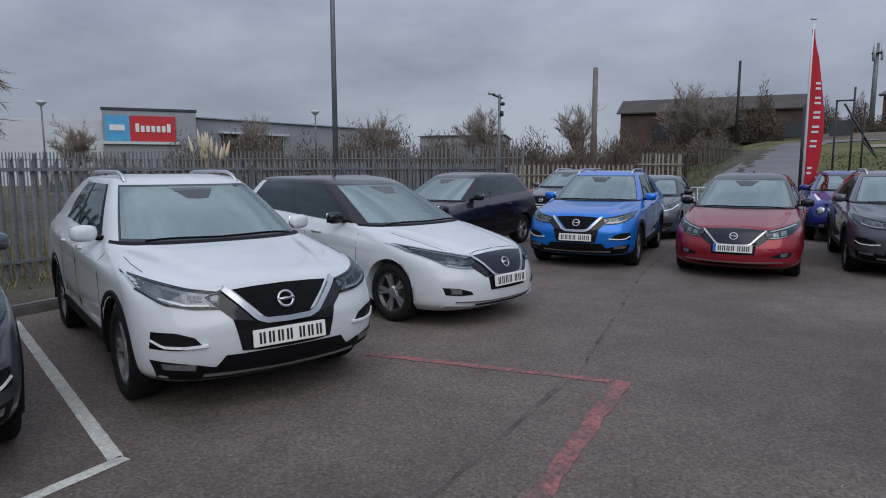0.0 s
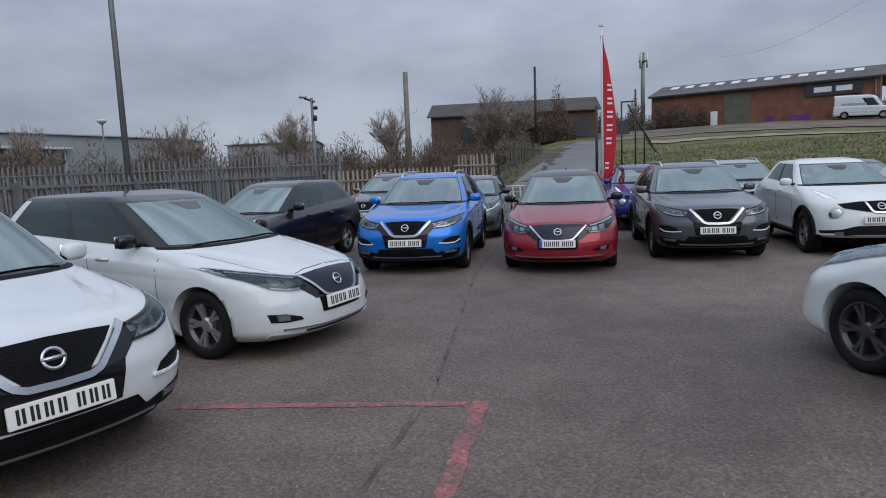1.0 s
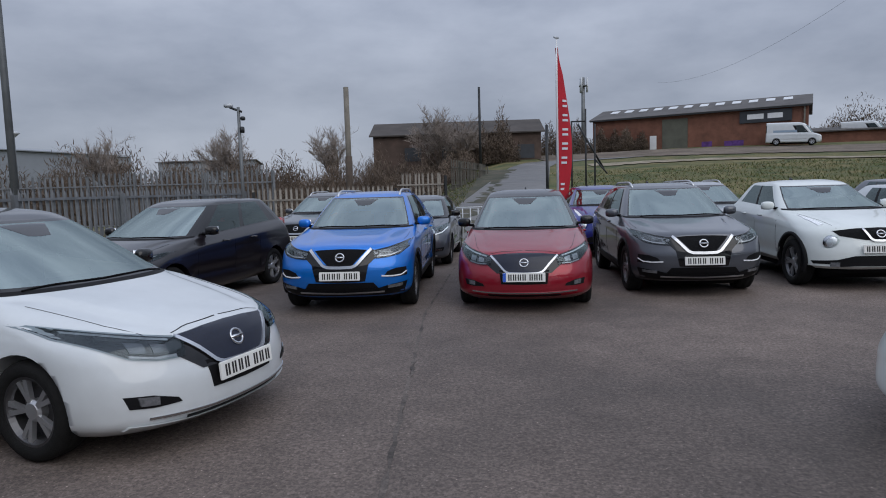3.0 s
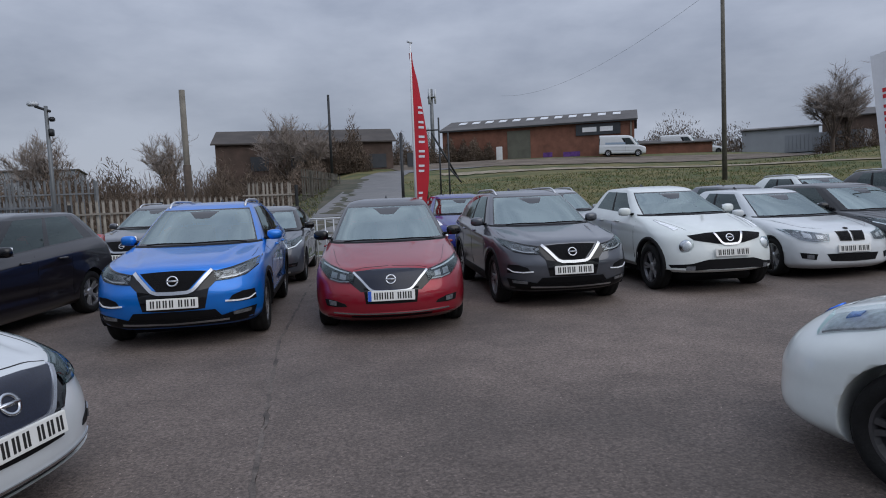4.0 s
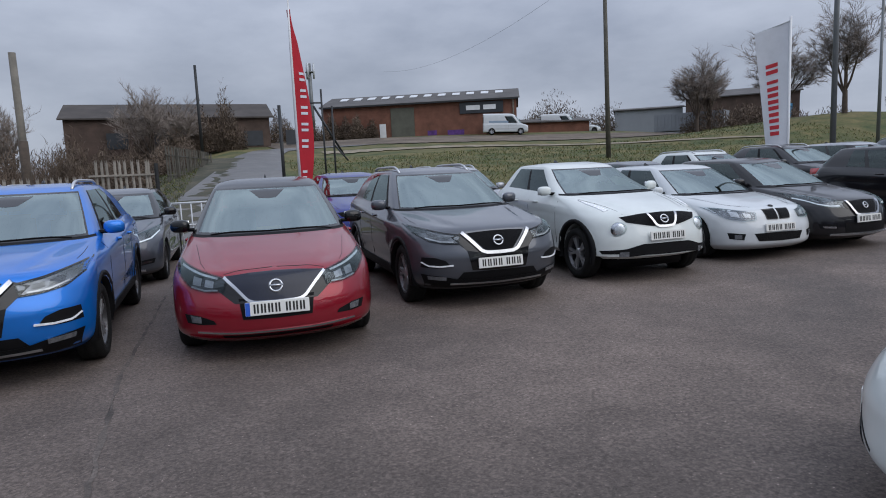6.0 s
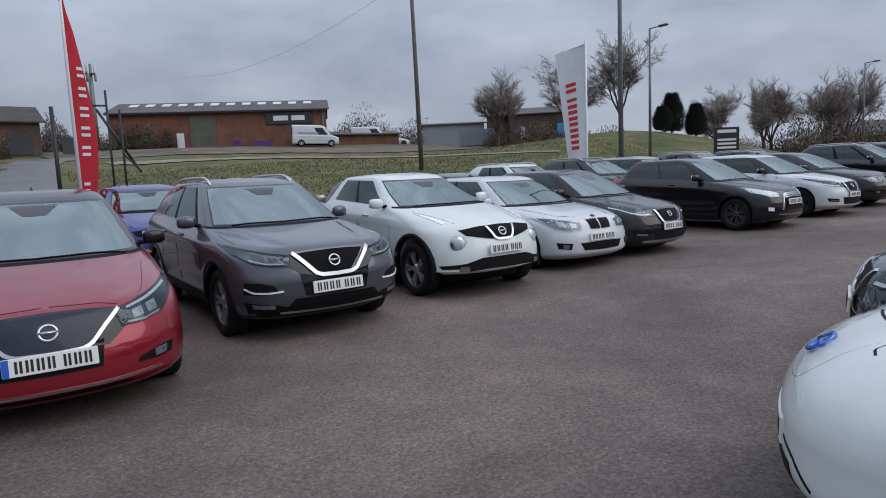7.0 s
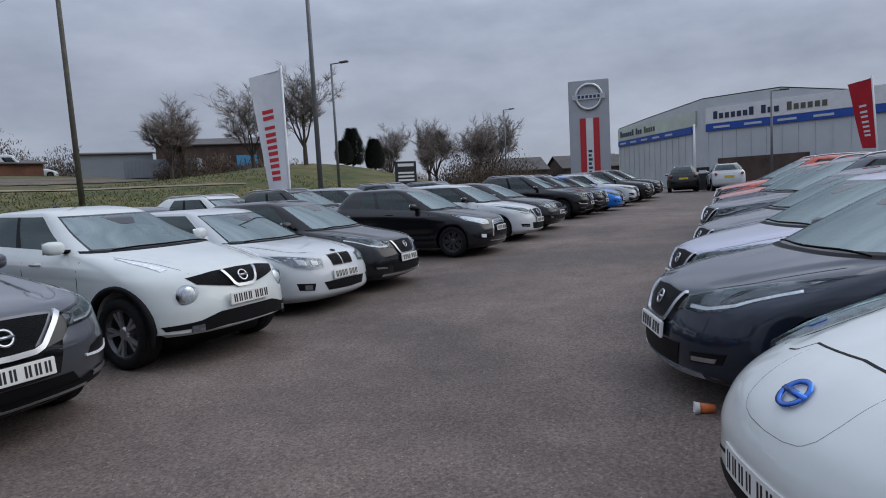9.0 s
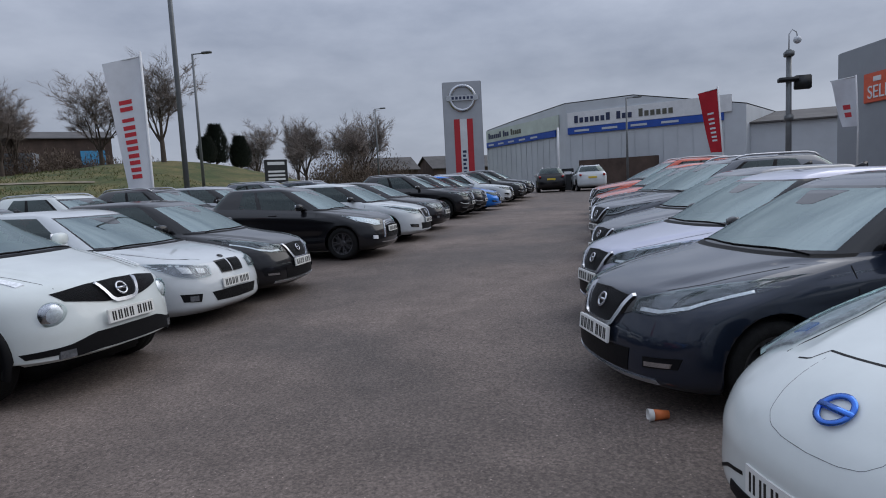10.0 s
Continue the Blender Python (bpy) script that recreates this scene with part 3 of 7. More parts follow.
    def rear(self, zl, zh):
        s = self.s
        L = s["rings"][3][3]
        for sgn in (1, -1):
            p = self.hit_side(L - 0.2, (zl + zh) / 2, sgn)
            if p:
                part("tail_lamp", box(bmesh.new(), (-L + 0.03, p.y - 0.12, zl), (-L + 0.28, p.y + 0.012, zh) if sgn > 0 else (-L + 0.28, p.y + 0.12, zh), 0.02) if sgn > 0 else box(bmesh.new(), (-L + 0.03, p.y - 0.012, zl), (-L + 0.28, p.y + 0.12, zh), 0.02), TAIL, self.root)
        part("rear_plate", box(bmesh.new(), (-L - 0.012, -0.26, 0.78), (-L + 0.05, 0.26, 0.89), 0.003), PLATE_Y, self.root, smooth=False)


def crossover():
    L, w = 4.39, 0.90
    spec = dict(
        rings=[
            (0.22, 0.26, 0.20, L - 0.25, w - 0.10, 0.55, 0.40, 2.6),
            (0.30, 0.34, 0.06, L - 0.06, w - 0.03, 0.60, 0.40, 2.7),
            (0.42, 0.50, 0.01, L, w - 0.005, 0.62, 0.40, 2.7),
            (0.58, 0.66, 0.00, L, w, 0.63, 0.40, 2.7),
            (0.72, 0.82, 0.035, L - 0.03, w, 0.62, 0.40, 2.6),
            (0.83, 0.98, 0.085, L - 0.08, w - 0.005, 0.66, 0.40, 2.55),
            (0.905, 1.06, 0.17, L - 0.12, w - 0.02, 0.80, 0.40, 2.5),
            (0.965, 1.10, 0.45, L - 0.15, w - 0.045, 0.85, 0.40, 2.7),
            (1.02, 1.14, 0.85, L - 0.17, w - 0.07, 0.75, 0.40, 2.8),
            (1.055, 1.165, 1.10, L - 0.19, w - 0.09, 0.62, 0.40, 2.8),
            (1.075, 1.185, 1.16, L - 0.20, w - 0.105, 0.60, 0.40, 2.7),
            (1.30, 1.38, 1.62, L - 0.42, w - 0.20, 0.45, 0.35, 2.8),
            (1.495, 1.515, 2.05, L - 0.62, w - 0.30, 0.32, 0.3, 3.0),
            (1.555, 1.555, 2.25, L - 0.70, w - 0.36, 0.30, 0.3, 3.0),
            (1.585, 1.575, 2.55, L - 0.85, w - 0.50, 0.25, 0.3, 3.0),
        ],
        marks=(6, 9, 10, 12), doors=(4, 9, 13), glass=(1, 8, 14), axles=(0.88, 3.53), arch=0.385, wheel=0.345, track=0.885, cladding=0.05, alloy=ALLOY_MID, two_tone=True, spokes=5, handle_z=0.98,
    )
    c = CarBuilder("crossover_model", spec)
    c.patch("grille", [(-0.34, 0.845), (-0.2, 0.855), (0, 0.86), (0.2, 0.855), (0.34, 0.845)], [(-0.165, 0.66), (-0.1, 0.645), (0, 0.64), (0.1, 0.645), (0.165, 0.66)], MESHY, 0.008, cols=16)
    c.patch("lamp_surround", [(0.38, 0.86), (0.52, 0.81)], [(0.19, 0.63), (0.37, 0.665)], GLOSS, 0.006, both=True)
    c.patch("lamp_surround", [(0.0, 0.64), (0.20, 0.645), (0.37, 0.67)], [(0.0, 0.435), (0.2, 0.44), (0.32, 0.45)], GLOSS, 0.005, both=True)
    c.strip("grille_trim", [(0.40, 0.86), (0.31, 0.765), (0.215, 0.66), (0.155, 0.637), (0, 0.632)], 0.036, CHROME, 0.03, both=True)
    c.patch("headlight", [(0.43, 0.82), (0.60, 0.85), (0.76, 0.895), (0.855, 0.925)], [(0.46, 0.745), (0.60, 0.755), (0.74, 0.785), (0.84, 0.86)], LAMP_GREY, 0.004, both=True, cols=12, rows=4)
    c.strip("lamp_rim", [(0.44, 0.742), (0.60, 0.75), (0.745, 0.778), (0.85, 0.858)], 0.014, GLOSS, 0.013, both=True)
    c.strip("lamp_rim", [(0.43, 0.832), (0.60, 0.86), (0.76, 0.905), (0.86, 0.936)], 0.016, GLOSS, 0.013, both=True)
    c.patch("lamp_lens", [(0.42, 0.828), (0.60, 0.858), (0.76, 0.903), (0.865, 0.935)], [(0.45, 0.737), (0.60, 0.747), (0.745, 0.777), (0.85, 0.855)], LENS, 0.016, both=True, cols=12, rows=4)
    c.patch("low_beam", [(0.53, 0.815), (0.61, 0.83)], [(0.53, 0.785), (0.61, 0.79)], SMOKED, 0.010, both=True)
    c.patch("low_beam", [(0.64, 0.84), (0.74, 0.87)], [(0.64, 0.79), (0.73, 0.81)], SMOKED, 0.010, both=True)
    c.strip("day_light", [(0.50, 0.762), (0.64, 0.770), (0.76, 0.812)], 0.012, LAMP_SILVER, 0.012, both=True)
    c.patch("fog_slot", [(0.60, 0.565), (0.70, 0.60), (0.82, 0.605)], [(0.55, 0.50), (0.70, 0.485), (0.83, 0.495)], BLACK, 0.005, both=True)
    c.strip("fog_trim", [(0.53, 0.512), (0.66, 0.503), (0.77, 0.510), (0.825, 0.55)], 0.015, REFLECTOR, 0.022, both=True)
    c.patch("lower_intake", [(-0.42, 0.43), (0, 0.43), (0.42, 0.43)], [(-0.50, 0.33), (0, 0.33), (0.50, 0.33)], BLACK, 0.005, cols=16)
    c.patch("lower_lip", [(-0.83, 0.42), (-0.6, 0.385), (-0.45, 0.345), (0, 0.335), (0.45, 0.345), (0.6, 0.385), (0.83, 0.42)], [(-0.78, 0.27), (-0.6, 0.25), (0, 0.245), (0.6, 0.25), (0.78, 0.27)], BLACK, 0.014, cols=20)
    c.strip("skid_trim", [(-0.55, 0.30), (0, 0.285), (0.55, 0.30)], 0.022, ALLOY, 0.026, cols=14)
    c.patch("fog_lamp", [(0.60, 0.385), (0.78, 0.40)], [(0.60, 0.345), (0.77, 0.36)], LAMP_GREY, 0.022, both=True)
    c.patch("sill_trim", [(1.28, 0.40), (3.12, 0.42)], [(1.28, 0.25), (3.12, 0.28)], BLACK, 0.012, view="side", both=True)
    c.badge(0.755, 0.062)
    c.plate(0.525)
    c.mirrors(1.62, 1.10, 0.86)
    c.rails(ALLOY, 2.2, 3.75, 0.50, 1.55)
    c.gaps([("top", [(0.62, 0.765), (0.82, 0.785), (1.05, 0.785)])])
    c.rear(0.92, 1.06)
    return c.root


def electric_hatch(roof=None, band=False):
    L, w = 4.49, 0.89
    spec = dict(
        rings=[
            (0.17, 0.22, 0.16, L - 0.22, w - 0.10, 0.60, 0.40, 2.4),
            (0.24, 0.30, 0.03, L - 0.06, w - 0.03, 0.66, 0.40, 2.4),
            (0.34, 0.44, 0.00, L, w - 0.005, 0.70, 0.40, 2.4),
            (0.48, 0.60, 0.01, L, w, 0.70, 0.40, 2.4),
            (0.60, 0.76, 0.05, L - 0.03, w, 0.70, 0.40, 2.35),
            (0.70, 0.90, 0.10, L - 0.08, w - 0.005, 0.74, 0.40, 2.3),
            (0.775, 1.00, 0.19, L - 0.12, w - 0.02, 0.88, 0.40, 2.35),
            (0.86, 1.06, 0.50, L - 0.15, w - 0.045, 0.88, 0.40, 2.6),
            (0.945, 1.10, 0.90, L - 0.17, w - 0.07, 0.74, 0.40, 2.7),
            (0.985, 1.125, 1.12, L - 0.19, w - 0.09, 0.62, 0.40, 2.7),
            (1.005, 1.145, 1.18, L - 0.20, w - 0.105, 0.60, 0.40, 2.6),
            (1.24, 1.34, 1.66, L - 0.38, w - 0.20, 0.48, 0.35, 2.7),
            (1.445, 1.475, 2.12, L - 0.50, w - 0.30, 0.34, 0.3, 3.0),
            (1.51, 1.515, 2.35, L - 0.58, w - 0.36, 0.30, 0.3, 3.0),
            (1.545, 1.53, 2.65, L - 0.75, w - 0.50, 0.25, 0.3, 3.0),
        ],
        marks=(6, 9, 10, 12), doors=(4, 9, 13), glass=(0, 8, 16), axles=(0.93, 3.63), arch=0.355, wheel=0.318, track=0.875, alloy=ALLOY_MID, two_tone=True, spokes=5, handle_z=0.90, roof=roof or PAINT, dark_pillars=True, floating=True,
    )
    c = CarBuilder("electric_hatch_model", spec)
    c.patch("grille", [(-0.415, 0.737), (-0.2, 0.757), (0, 0.762), (0.2, 0.757), (0.415, 0.737)], [(-0.225, 0.545), (-0.1, 0.532), (0, 0.527), (0.1, 0.532), (0.225, 0.545)], GRILLE_BLUE, 0.013, cols=24, rows=9)
    c.patch("lamp_surround", [(0.40, 0.735), (0.56, 0.70)], [(0.22, 0.52), (0.34, 0.52)], GLOSS, 0.006, both=True)
    c.patch("lower_grille", [(-0.31, 0.56), (0, 0.54), (0.31, 0.56)], [(-0.285, 0.385), (0, 0.38), (0.285, 0.385)], BLACK, 0.006, cols=14)
    c.strip("grille_trim", [(0.42, 0.735), (0.33, 0.65), (0.235, 0.545), (0.18, 0.525), (0, 0.52)], 0.024, CHROME, 0.024, both=True)
    c.patch("headlight", [(0.40, 0.72), (0.56, 0.758), (0.72, 0.802), (0.845, 0.85)], [(0.44, 0.625), (0.57, 0.625), (0.70, 0.655), (0.83, 0.775)], SMOKED, 0.004, both=True, cols=12, rows=4)
    c.strip("day_light", [(0.47, 0.722), (0.62, 0.757), (0.79, 0.81)], 0.015 if band else 0.012, REFLECTOR if band else LAMP_SILVER, 0.010, both=True)
    for a, b in ((0.50, 0.57), (0.60, 0.67)):
        c.patch("low_beam", [(a, 0.70 + (a - 0.5) * 0.22), (b, 0.70 + (b - 0.5) * 0.22)], [(a + 0.01, 0.65 + (a - 0.5) * 0.15), (b + 0.01, 0.65 + (b - 0.5) * 0.15)], LAMP_SILVER if band else LAMP_GREY, 0.010, both=True, cols=3)
    c.strip("lamp_base", [(0.47, 0.632), (0.58, 0.632), (0.69, 0.66)], 0.012, LAMP_SILVER, 0.011, both=True)
    c.patch("lamp_lens", [(0.39, 0.728), (0.56, 0.766), (0.72, 0.81), (0.855, 0.86)], [(0.43, 0.617), (0.57, 0.617), (0.705, 0.647), (0.84, 0.77)], SMOKED_LENS, 0.018, both=True, cols=12, rows=4)
    c.patch("fog_slot", [(0.52, 0.385), (0.64, 0.425), (0.76, 0.435)], [(0.50, 0.355), (0.64, 0.35), (0.74, 0.36)], BLACK, 0.006, both=True)
    c.patch("fog_lamp", [(0.62, 0.415), (0.71, 0.425)], [(0.62, 0.365), (0.70, 0.37)], LAMP_GREY, 0.016, both=True)
    c.strip("lower_lip", [(-0.66, 0.285), (-0.3, 0.27), (0, 0.268), (0.3, 0.27), (0.66, 0.285)], 0.016, CHROME, 0.012, cols=18)
    c.patch("lower_intake", [(-0.46, 0.252), (0, 0.248), (0.46, 0.252)], [(-0.44, 0.215), (0, 0.208), (0.44, 0.215)], BLACK, 0.004, cols=16)
    c.strip("chin", [(-0.74, 0.235), (-0.45, 0.212), (0, 0.203), (0.45, 0.212), (0.74, 0.235)], 0.03, PAINT, 0.028, depth=0.05, cols=24)
    c.badge(0.645, 0.06)
    c.plate(0.475, band=band)
    c.mirrors(1.68, 1.05, 0.85, GLOSS)
    c.gaps([("top", [(0.20, 0.52), (0.5, 0.62), (1.1, 0.70)]), ("front", [(0.02, 0.785), (0.3, 0.775), (0.42, 0.75)])])
    c.rear(0.90, 1.15)
    return c.root


def scaled(rings, length, width, height, n=0.0, base=(4.49, 0.89, 1.545)):
    """The outline rings of one body stretched to another length, half width and height."""
    a, b, c = length / base[0], width / base[1], height / base[2]
    return [(r[0] * c, r[1] * c, r[2] * a, r[3] * a, r[4] * b, r[5] * a, r[6] * a, r[7] + n) for r in rings]


HATCH = [
    (0.17, 0.22, 0.16, 4.27, 0.79, 0.60, 0.40, 2.5), (0.24, 0.30, 0.03, 4.43, 0.86, 0.66, 0.40, 2.5), (0.34, 0.44, 0.00, 4.49, 0.885, 0.70, 0.40, 2.5),
    (0.50, 0.62, 0.01, 4.49, 0.89, 0.70, 0.40, 2.5), (0.64, 0.78, 0.05, 4.46, 0.89, 0.70, 0.40, 2.45), (0.75, 0.92, 0.10, 4.41, 0.885, 0.74, 0.40, 2.4),
    (0.83, 1.00, 0.20, 4.37, 0.87, 0.88, 0.40, 2.4), (0.91, 1.06, 0.50, 4.34, 0.845, 0.88, 0.40, 2.6), (0.975, 1.10, 0.90, 4.32, 0.82, 0.74, 0.40, 2.7),
    (1.01, 1.125, 1.12, 4.30, 0.80, 0.62, 0.40, 2.7), (1.03, 1.145, 1.18, 4.29, 0.785, 0.60, 0.40, 2.6), (1.26, 1.34, 1.66, 4.11, 0.69, 0.48, 0.35, 2.7),
    (1.45, 1.475, 2.12, 3.95, 0.59, 0.34, 0.3, 3.0), (1.51, 1.515, 2.35, 3.87, 0.53, 0.30, 0.3, 3.0), (1.545, 1.53, 2.65, 3.7, 0.39, 0.25, 0.3, 3.0),
]


def small_crossover():
    rings = scaled(HATCH, 4.135, 0.875, 1.565, -0.15)
    rings = [(r[0] * (1.07 if 3 <= i <= 10 else 1), r[1] * (1.04 if 3 <= i <= 10 else 1), *r[2:]) for i, r in enumerate(rings)]
    for i, cut in ((4, 0.06), (5, 0.14), (6, 0.22), (7, 0.27), (8, 0.30), (9, 0.32), (10, 0.32), (11, 0.27), (12, 0.24), (13, 0.25), (14, 0.26)):
        rings[i] = (*rings[i][:3], rings[i][3] - cut, *rings[i][4:])
    rings[0] = (0.30, 0.30, *rings[0][2:])
    rings[1] = (0.36, 0.36, *rings[1][2:])
    c = CarBuilder("small_crossover_model", dict(rings=rings, marks=(6, 9, 10, 12), doors=(4, 9, 13), glass=(0, 8, 17), axles=(0.80, 3.33), arch=0.40, wheel=0.345, track=0.875, cladding=0.05, two_tone=True, spokes=5, handle_z=1.0))
    c.patch("grille", [(-0.56, 0.84), (-0.3, 0.875), (0, 0.885), (0.3, 0.875), (0.56, 0.84)], [(-0.50, 0.775), (-0.2, 0.72), (0, 0.705), (0.2, 0.72), (0.50, 0.775)], MESHY, 0.008, cols=20)
    c.strip("grille_trim", [(0.21, 0.875), (0.14, 0.74), (0.10, 0.715), (0, 0.71)], 0.03, CHROME, 0.024, both=True)
    for sgn in (1, -1):
        p = c.hit_front(sgn * 0.60, 0.68)
        for nm, r0, mt, dx in (("lamp_ring", 0.098, CHROME, -0.012), ("headlight", 0.080, REFLECTOR, -0.004), ("lamp_lens", 0.102, LENS, 0.004)):
            bm = bmesh.new()
            lathe(bm, [(0.001, 0.012), (r0 * 0.6, 0.008), (r0, -0.012), (r0 + 0.004, -0.07)], 24, "x")
            bmesh.ops.recalc_face_normals(bm, faces=bm.faces)
            bmesh.ops.rotate(bm, verts=bm.verts, cent=(0, 0, 0), matrix=Matrix.Rotation(sgn * 0.35, 3, "Z"))
            bmesh.ops.translate(bm, verts=bm.verts, vec=(p.x + dx + 0.015, p.y, p.z))
            part(nm, bm, mt, c.root)
    c.patch("side_light", [(0.42, 0.60), (0.75, 0.66), (1.0, 0.70)], [(0.44, 0.66), (0.75, 0.71), (1.0, 0.71)], REFLECTOR, 0.008, view="top", both=True)
    c.patch("lower_bumper", [(-0.80, 0.42), (-0.55, 0.44), (-0.35, 0.50), (0, 0.505), (0.35, 0.50), (0.55, 0.44), (0.80, 0.42)], [(-0.74, 0.30), (-0.4, 0.295), (0, 0.29), (0.4, 0.295), (0.74, 0.30)], BLACK, 0.014, cols=24)
    c.patch("fog_lamp", [(0.52, 0.41), (0.62, 0.405)], [(0.52, 0.35), (0.62, 0.345)], LAMP_GREY, 0.02, both=True)
    c.badge(0.80, 0.062)
    c.plate(0.60)
    c.mirrors(1.50, 1.14, 0.84)
    c.gaps([("top", [(0.25, 0.50), (0.55, 0.56), (1.05, 0.68)])])
    c.rear(1.0, 1.2)
    return c.root


def coupe():
    rings = scaled(HATCH, 4.36, 0.875, 1.42, 0.1)
    c = CarBuilder("coupe_model", dict(rings=rings, marks=(6, 9, 10, 12), doors=(4, 11, 11), glass=(0, 9, 14), axles=(0.80, 3.46), arch=0.345, wheel=0.315, track=0.86, spokes=5, handle_z=0.86))
    c.patch("kidney_surround", [(0.018, 0.745), (0.225, 0.74)], [(0.014, 0.59), (0.20, 0.595)], GLOSS, 0.012, both=True)
    c.patch("kidney_grille", [(0.030, 0.733), (0.212, 0.728)], [(0.027, 0.602), (0.188, 0.607)], MESHY, 0.019, both=True)
    c.patch("headlight", [(0.36, 0.70), (0.55, 0.735), (0.72, 0.77), (0.82, 0.775)], [(0.38, 0.60), (0.55, 0.585), (0.72, 0.62), (0.80, 0.70)], LAMP_GREY, 0.004, both=True, rows=4)
    c.patch("low_beam", [(0.43, 0.68), (0.52, 0.70)], [(0.44, 0.63), (0.52, 0.63)], LAMP_SILVER, 0.010, both=True)
    c.patch("low_beam", [(0.58, 0.71), (0.67, 0.725)], [(0.58, 0.635), (0.67, 0.65)], LAMP_SILVER, 0.010, both=True)
    c.patch("lamp_lens", [(0.35, 0.705), (0.55, 0.74), (0.72, 0.775), (0.83, 0.78)], [(0.37, 0.595), (0.55, 0.58), (0.72, 0.615), (0.81, 0.695)], LENS, 0.018, both=True, rows=4)
    c.patch("lower_intake", [(-0.42, 0.40), (0, 0.41), (0.42, 0.40)], [(-0.36, 0.29), (0, 0.28), (0.36, 0.29)], MESHY, 0.006, cols=14)
    c.patch("fog_surround", [(0.54, 0.40), (0.74, 0.42)], [(0.56, 0.31), (0.72, 0.33)], BLACK, 0.005, both=True)
    c.patch("fog_lamp", [(0.59, 0.385), (0.67, 0.39)], [(0.59, 0.325), (0.67, 0.33)], LAMP_GREY, 0.014, both=True)
    c.badge(0.775, 0.036, GLOSS)
    c.plate(0.48, off=0.012)
    c.mirrors(1.62, 0.98, 0.82)
    c.gaps([("top", [(0.25, 0.34), (0.55, 0.60), (1.05, 0.68)])])
    c.rear(0.75, 0.95)
    return c.root


def small_hatch(dark=True):
    rings = scaled(HATCH, 4.0, 0.872, 1.455)
    c = CarBuilder("small_hatch_model", dict(rings=rings, marks=(6, 9, 10, 12), doors=(4, 9, 13), glass=(0, 8, 14), axles=(0.80, 3.32), arch=0.35, wheel=0.31, track=0.86, spokes=5, alloy=ALLOY_DARK, handle_z=0.90, dark_pillars=dark))
    c.patch("grille", [(-0.27, 0.735), (0, 0.75), (0.27, 0.735)], [(-0.20, 0.55), (0, 0.54), (0.20, 0.55)], MESHY, 0.008, cols=14)
    c.strip("grille_trim", [(0.335, 0.745), (0.29, 0.64), (0.235, 0.55), (0.18, 0.53), (0, 0.525)], 0.036, CHROME, 0.026, both=True)
    c.patch("headlight", [(0.40, 0.735), (0.56, 0.79), (0.72, 0.845), (0.84, 0.895)], [(0.42, 0.655), (0.56, 0.65), (0.70, 0.68), (0.82, 0.80)], SMOKED, 0.004, both=True, rows=4)
    c.patch("lamp_surround", [(0.32, 0.735), (0.40, 0.725)], [(0.26, 0.60), (0.42, 0.655)], GLOSS, 0.006, both=True)
    c.patch("reflector", [(0.50, 0.752), (0.64, 0.795)], [(0.53, 0.69), (0.64, 0.695)], LAMP_GREY, 0.009, both=True)
    c.patch("reflector", [(0.68, 0.81), (0.79, 0.855)], [(0.67, 0.715), (0.78, 0.785)], LAMP_GREY, 0.009, both=True)
    c.strip("day_light", [(0.46, 0.675), (0.60, 0.675), (0.72, 0.71), (0.81, 0.80)], 0.022, REFLECTOR, 0.010, both=True)
    c.patch("lamp_lens", [(0.39, 0.74), (0.56, 0.795), (0.72, 0.85), (0.85, 0.90)], [(0.41, 0.65), (0.56, 0.645), (0.705, 0.675), (0.83, 0.795)], LENS, 0.017, both=True, rows=4)
    c.patch("lower_intake", [(-0.44, 0.42), (0, 0.40), (0.44, 0.42)], [(-0.42, 0.27), (0, 0.26), (0.42, 0.27)], BLACK, 0.006, cols=14)
    c.patch("fog_slot", [(0.55, 0.39), (0.76, 0.41)], [(0.55, 0.32), (0.74, 0.34)], BLACK, 0.006, both=True)
    c.patch("fog_lamp", [(0.57, 0.365), (0.72, 0.375)], [(0.57, 0.335), (0.71, 0.345)], CHROME, 0.016, both=True)
    c.strip("lower_lip", [(-0.62, 0.235), (0, 0.222), (0.62, 0.235)], 0.03, ALLOY, 0.016, cols=16)
    c.badge(0.665, 0.055)
    c.plate(0.47)
    c.mirrors(1.52, 1.02, 0.83, GLOSS)
    c.gaps([("top", [(0.20, 0.46), (0.5, 0.60), (1.0, 0.68)])])
    c.rear(0.85, 1.05)
    return c.root


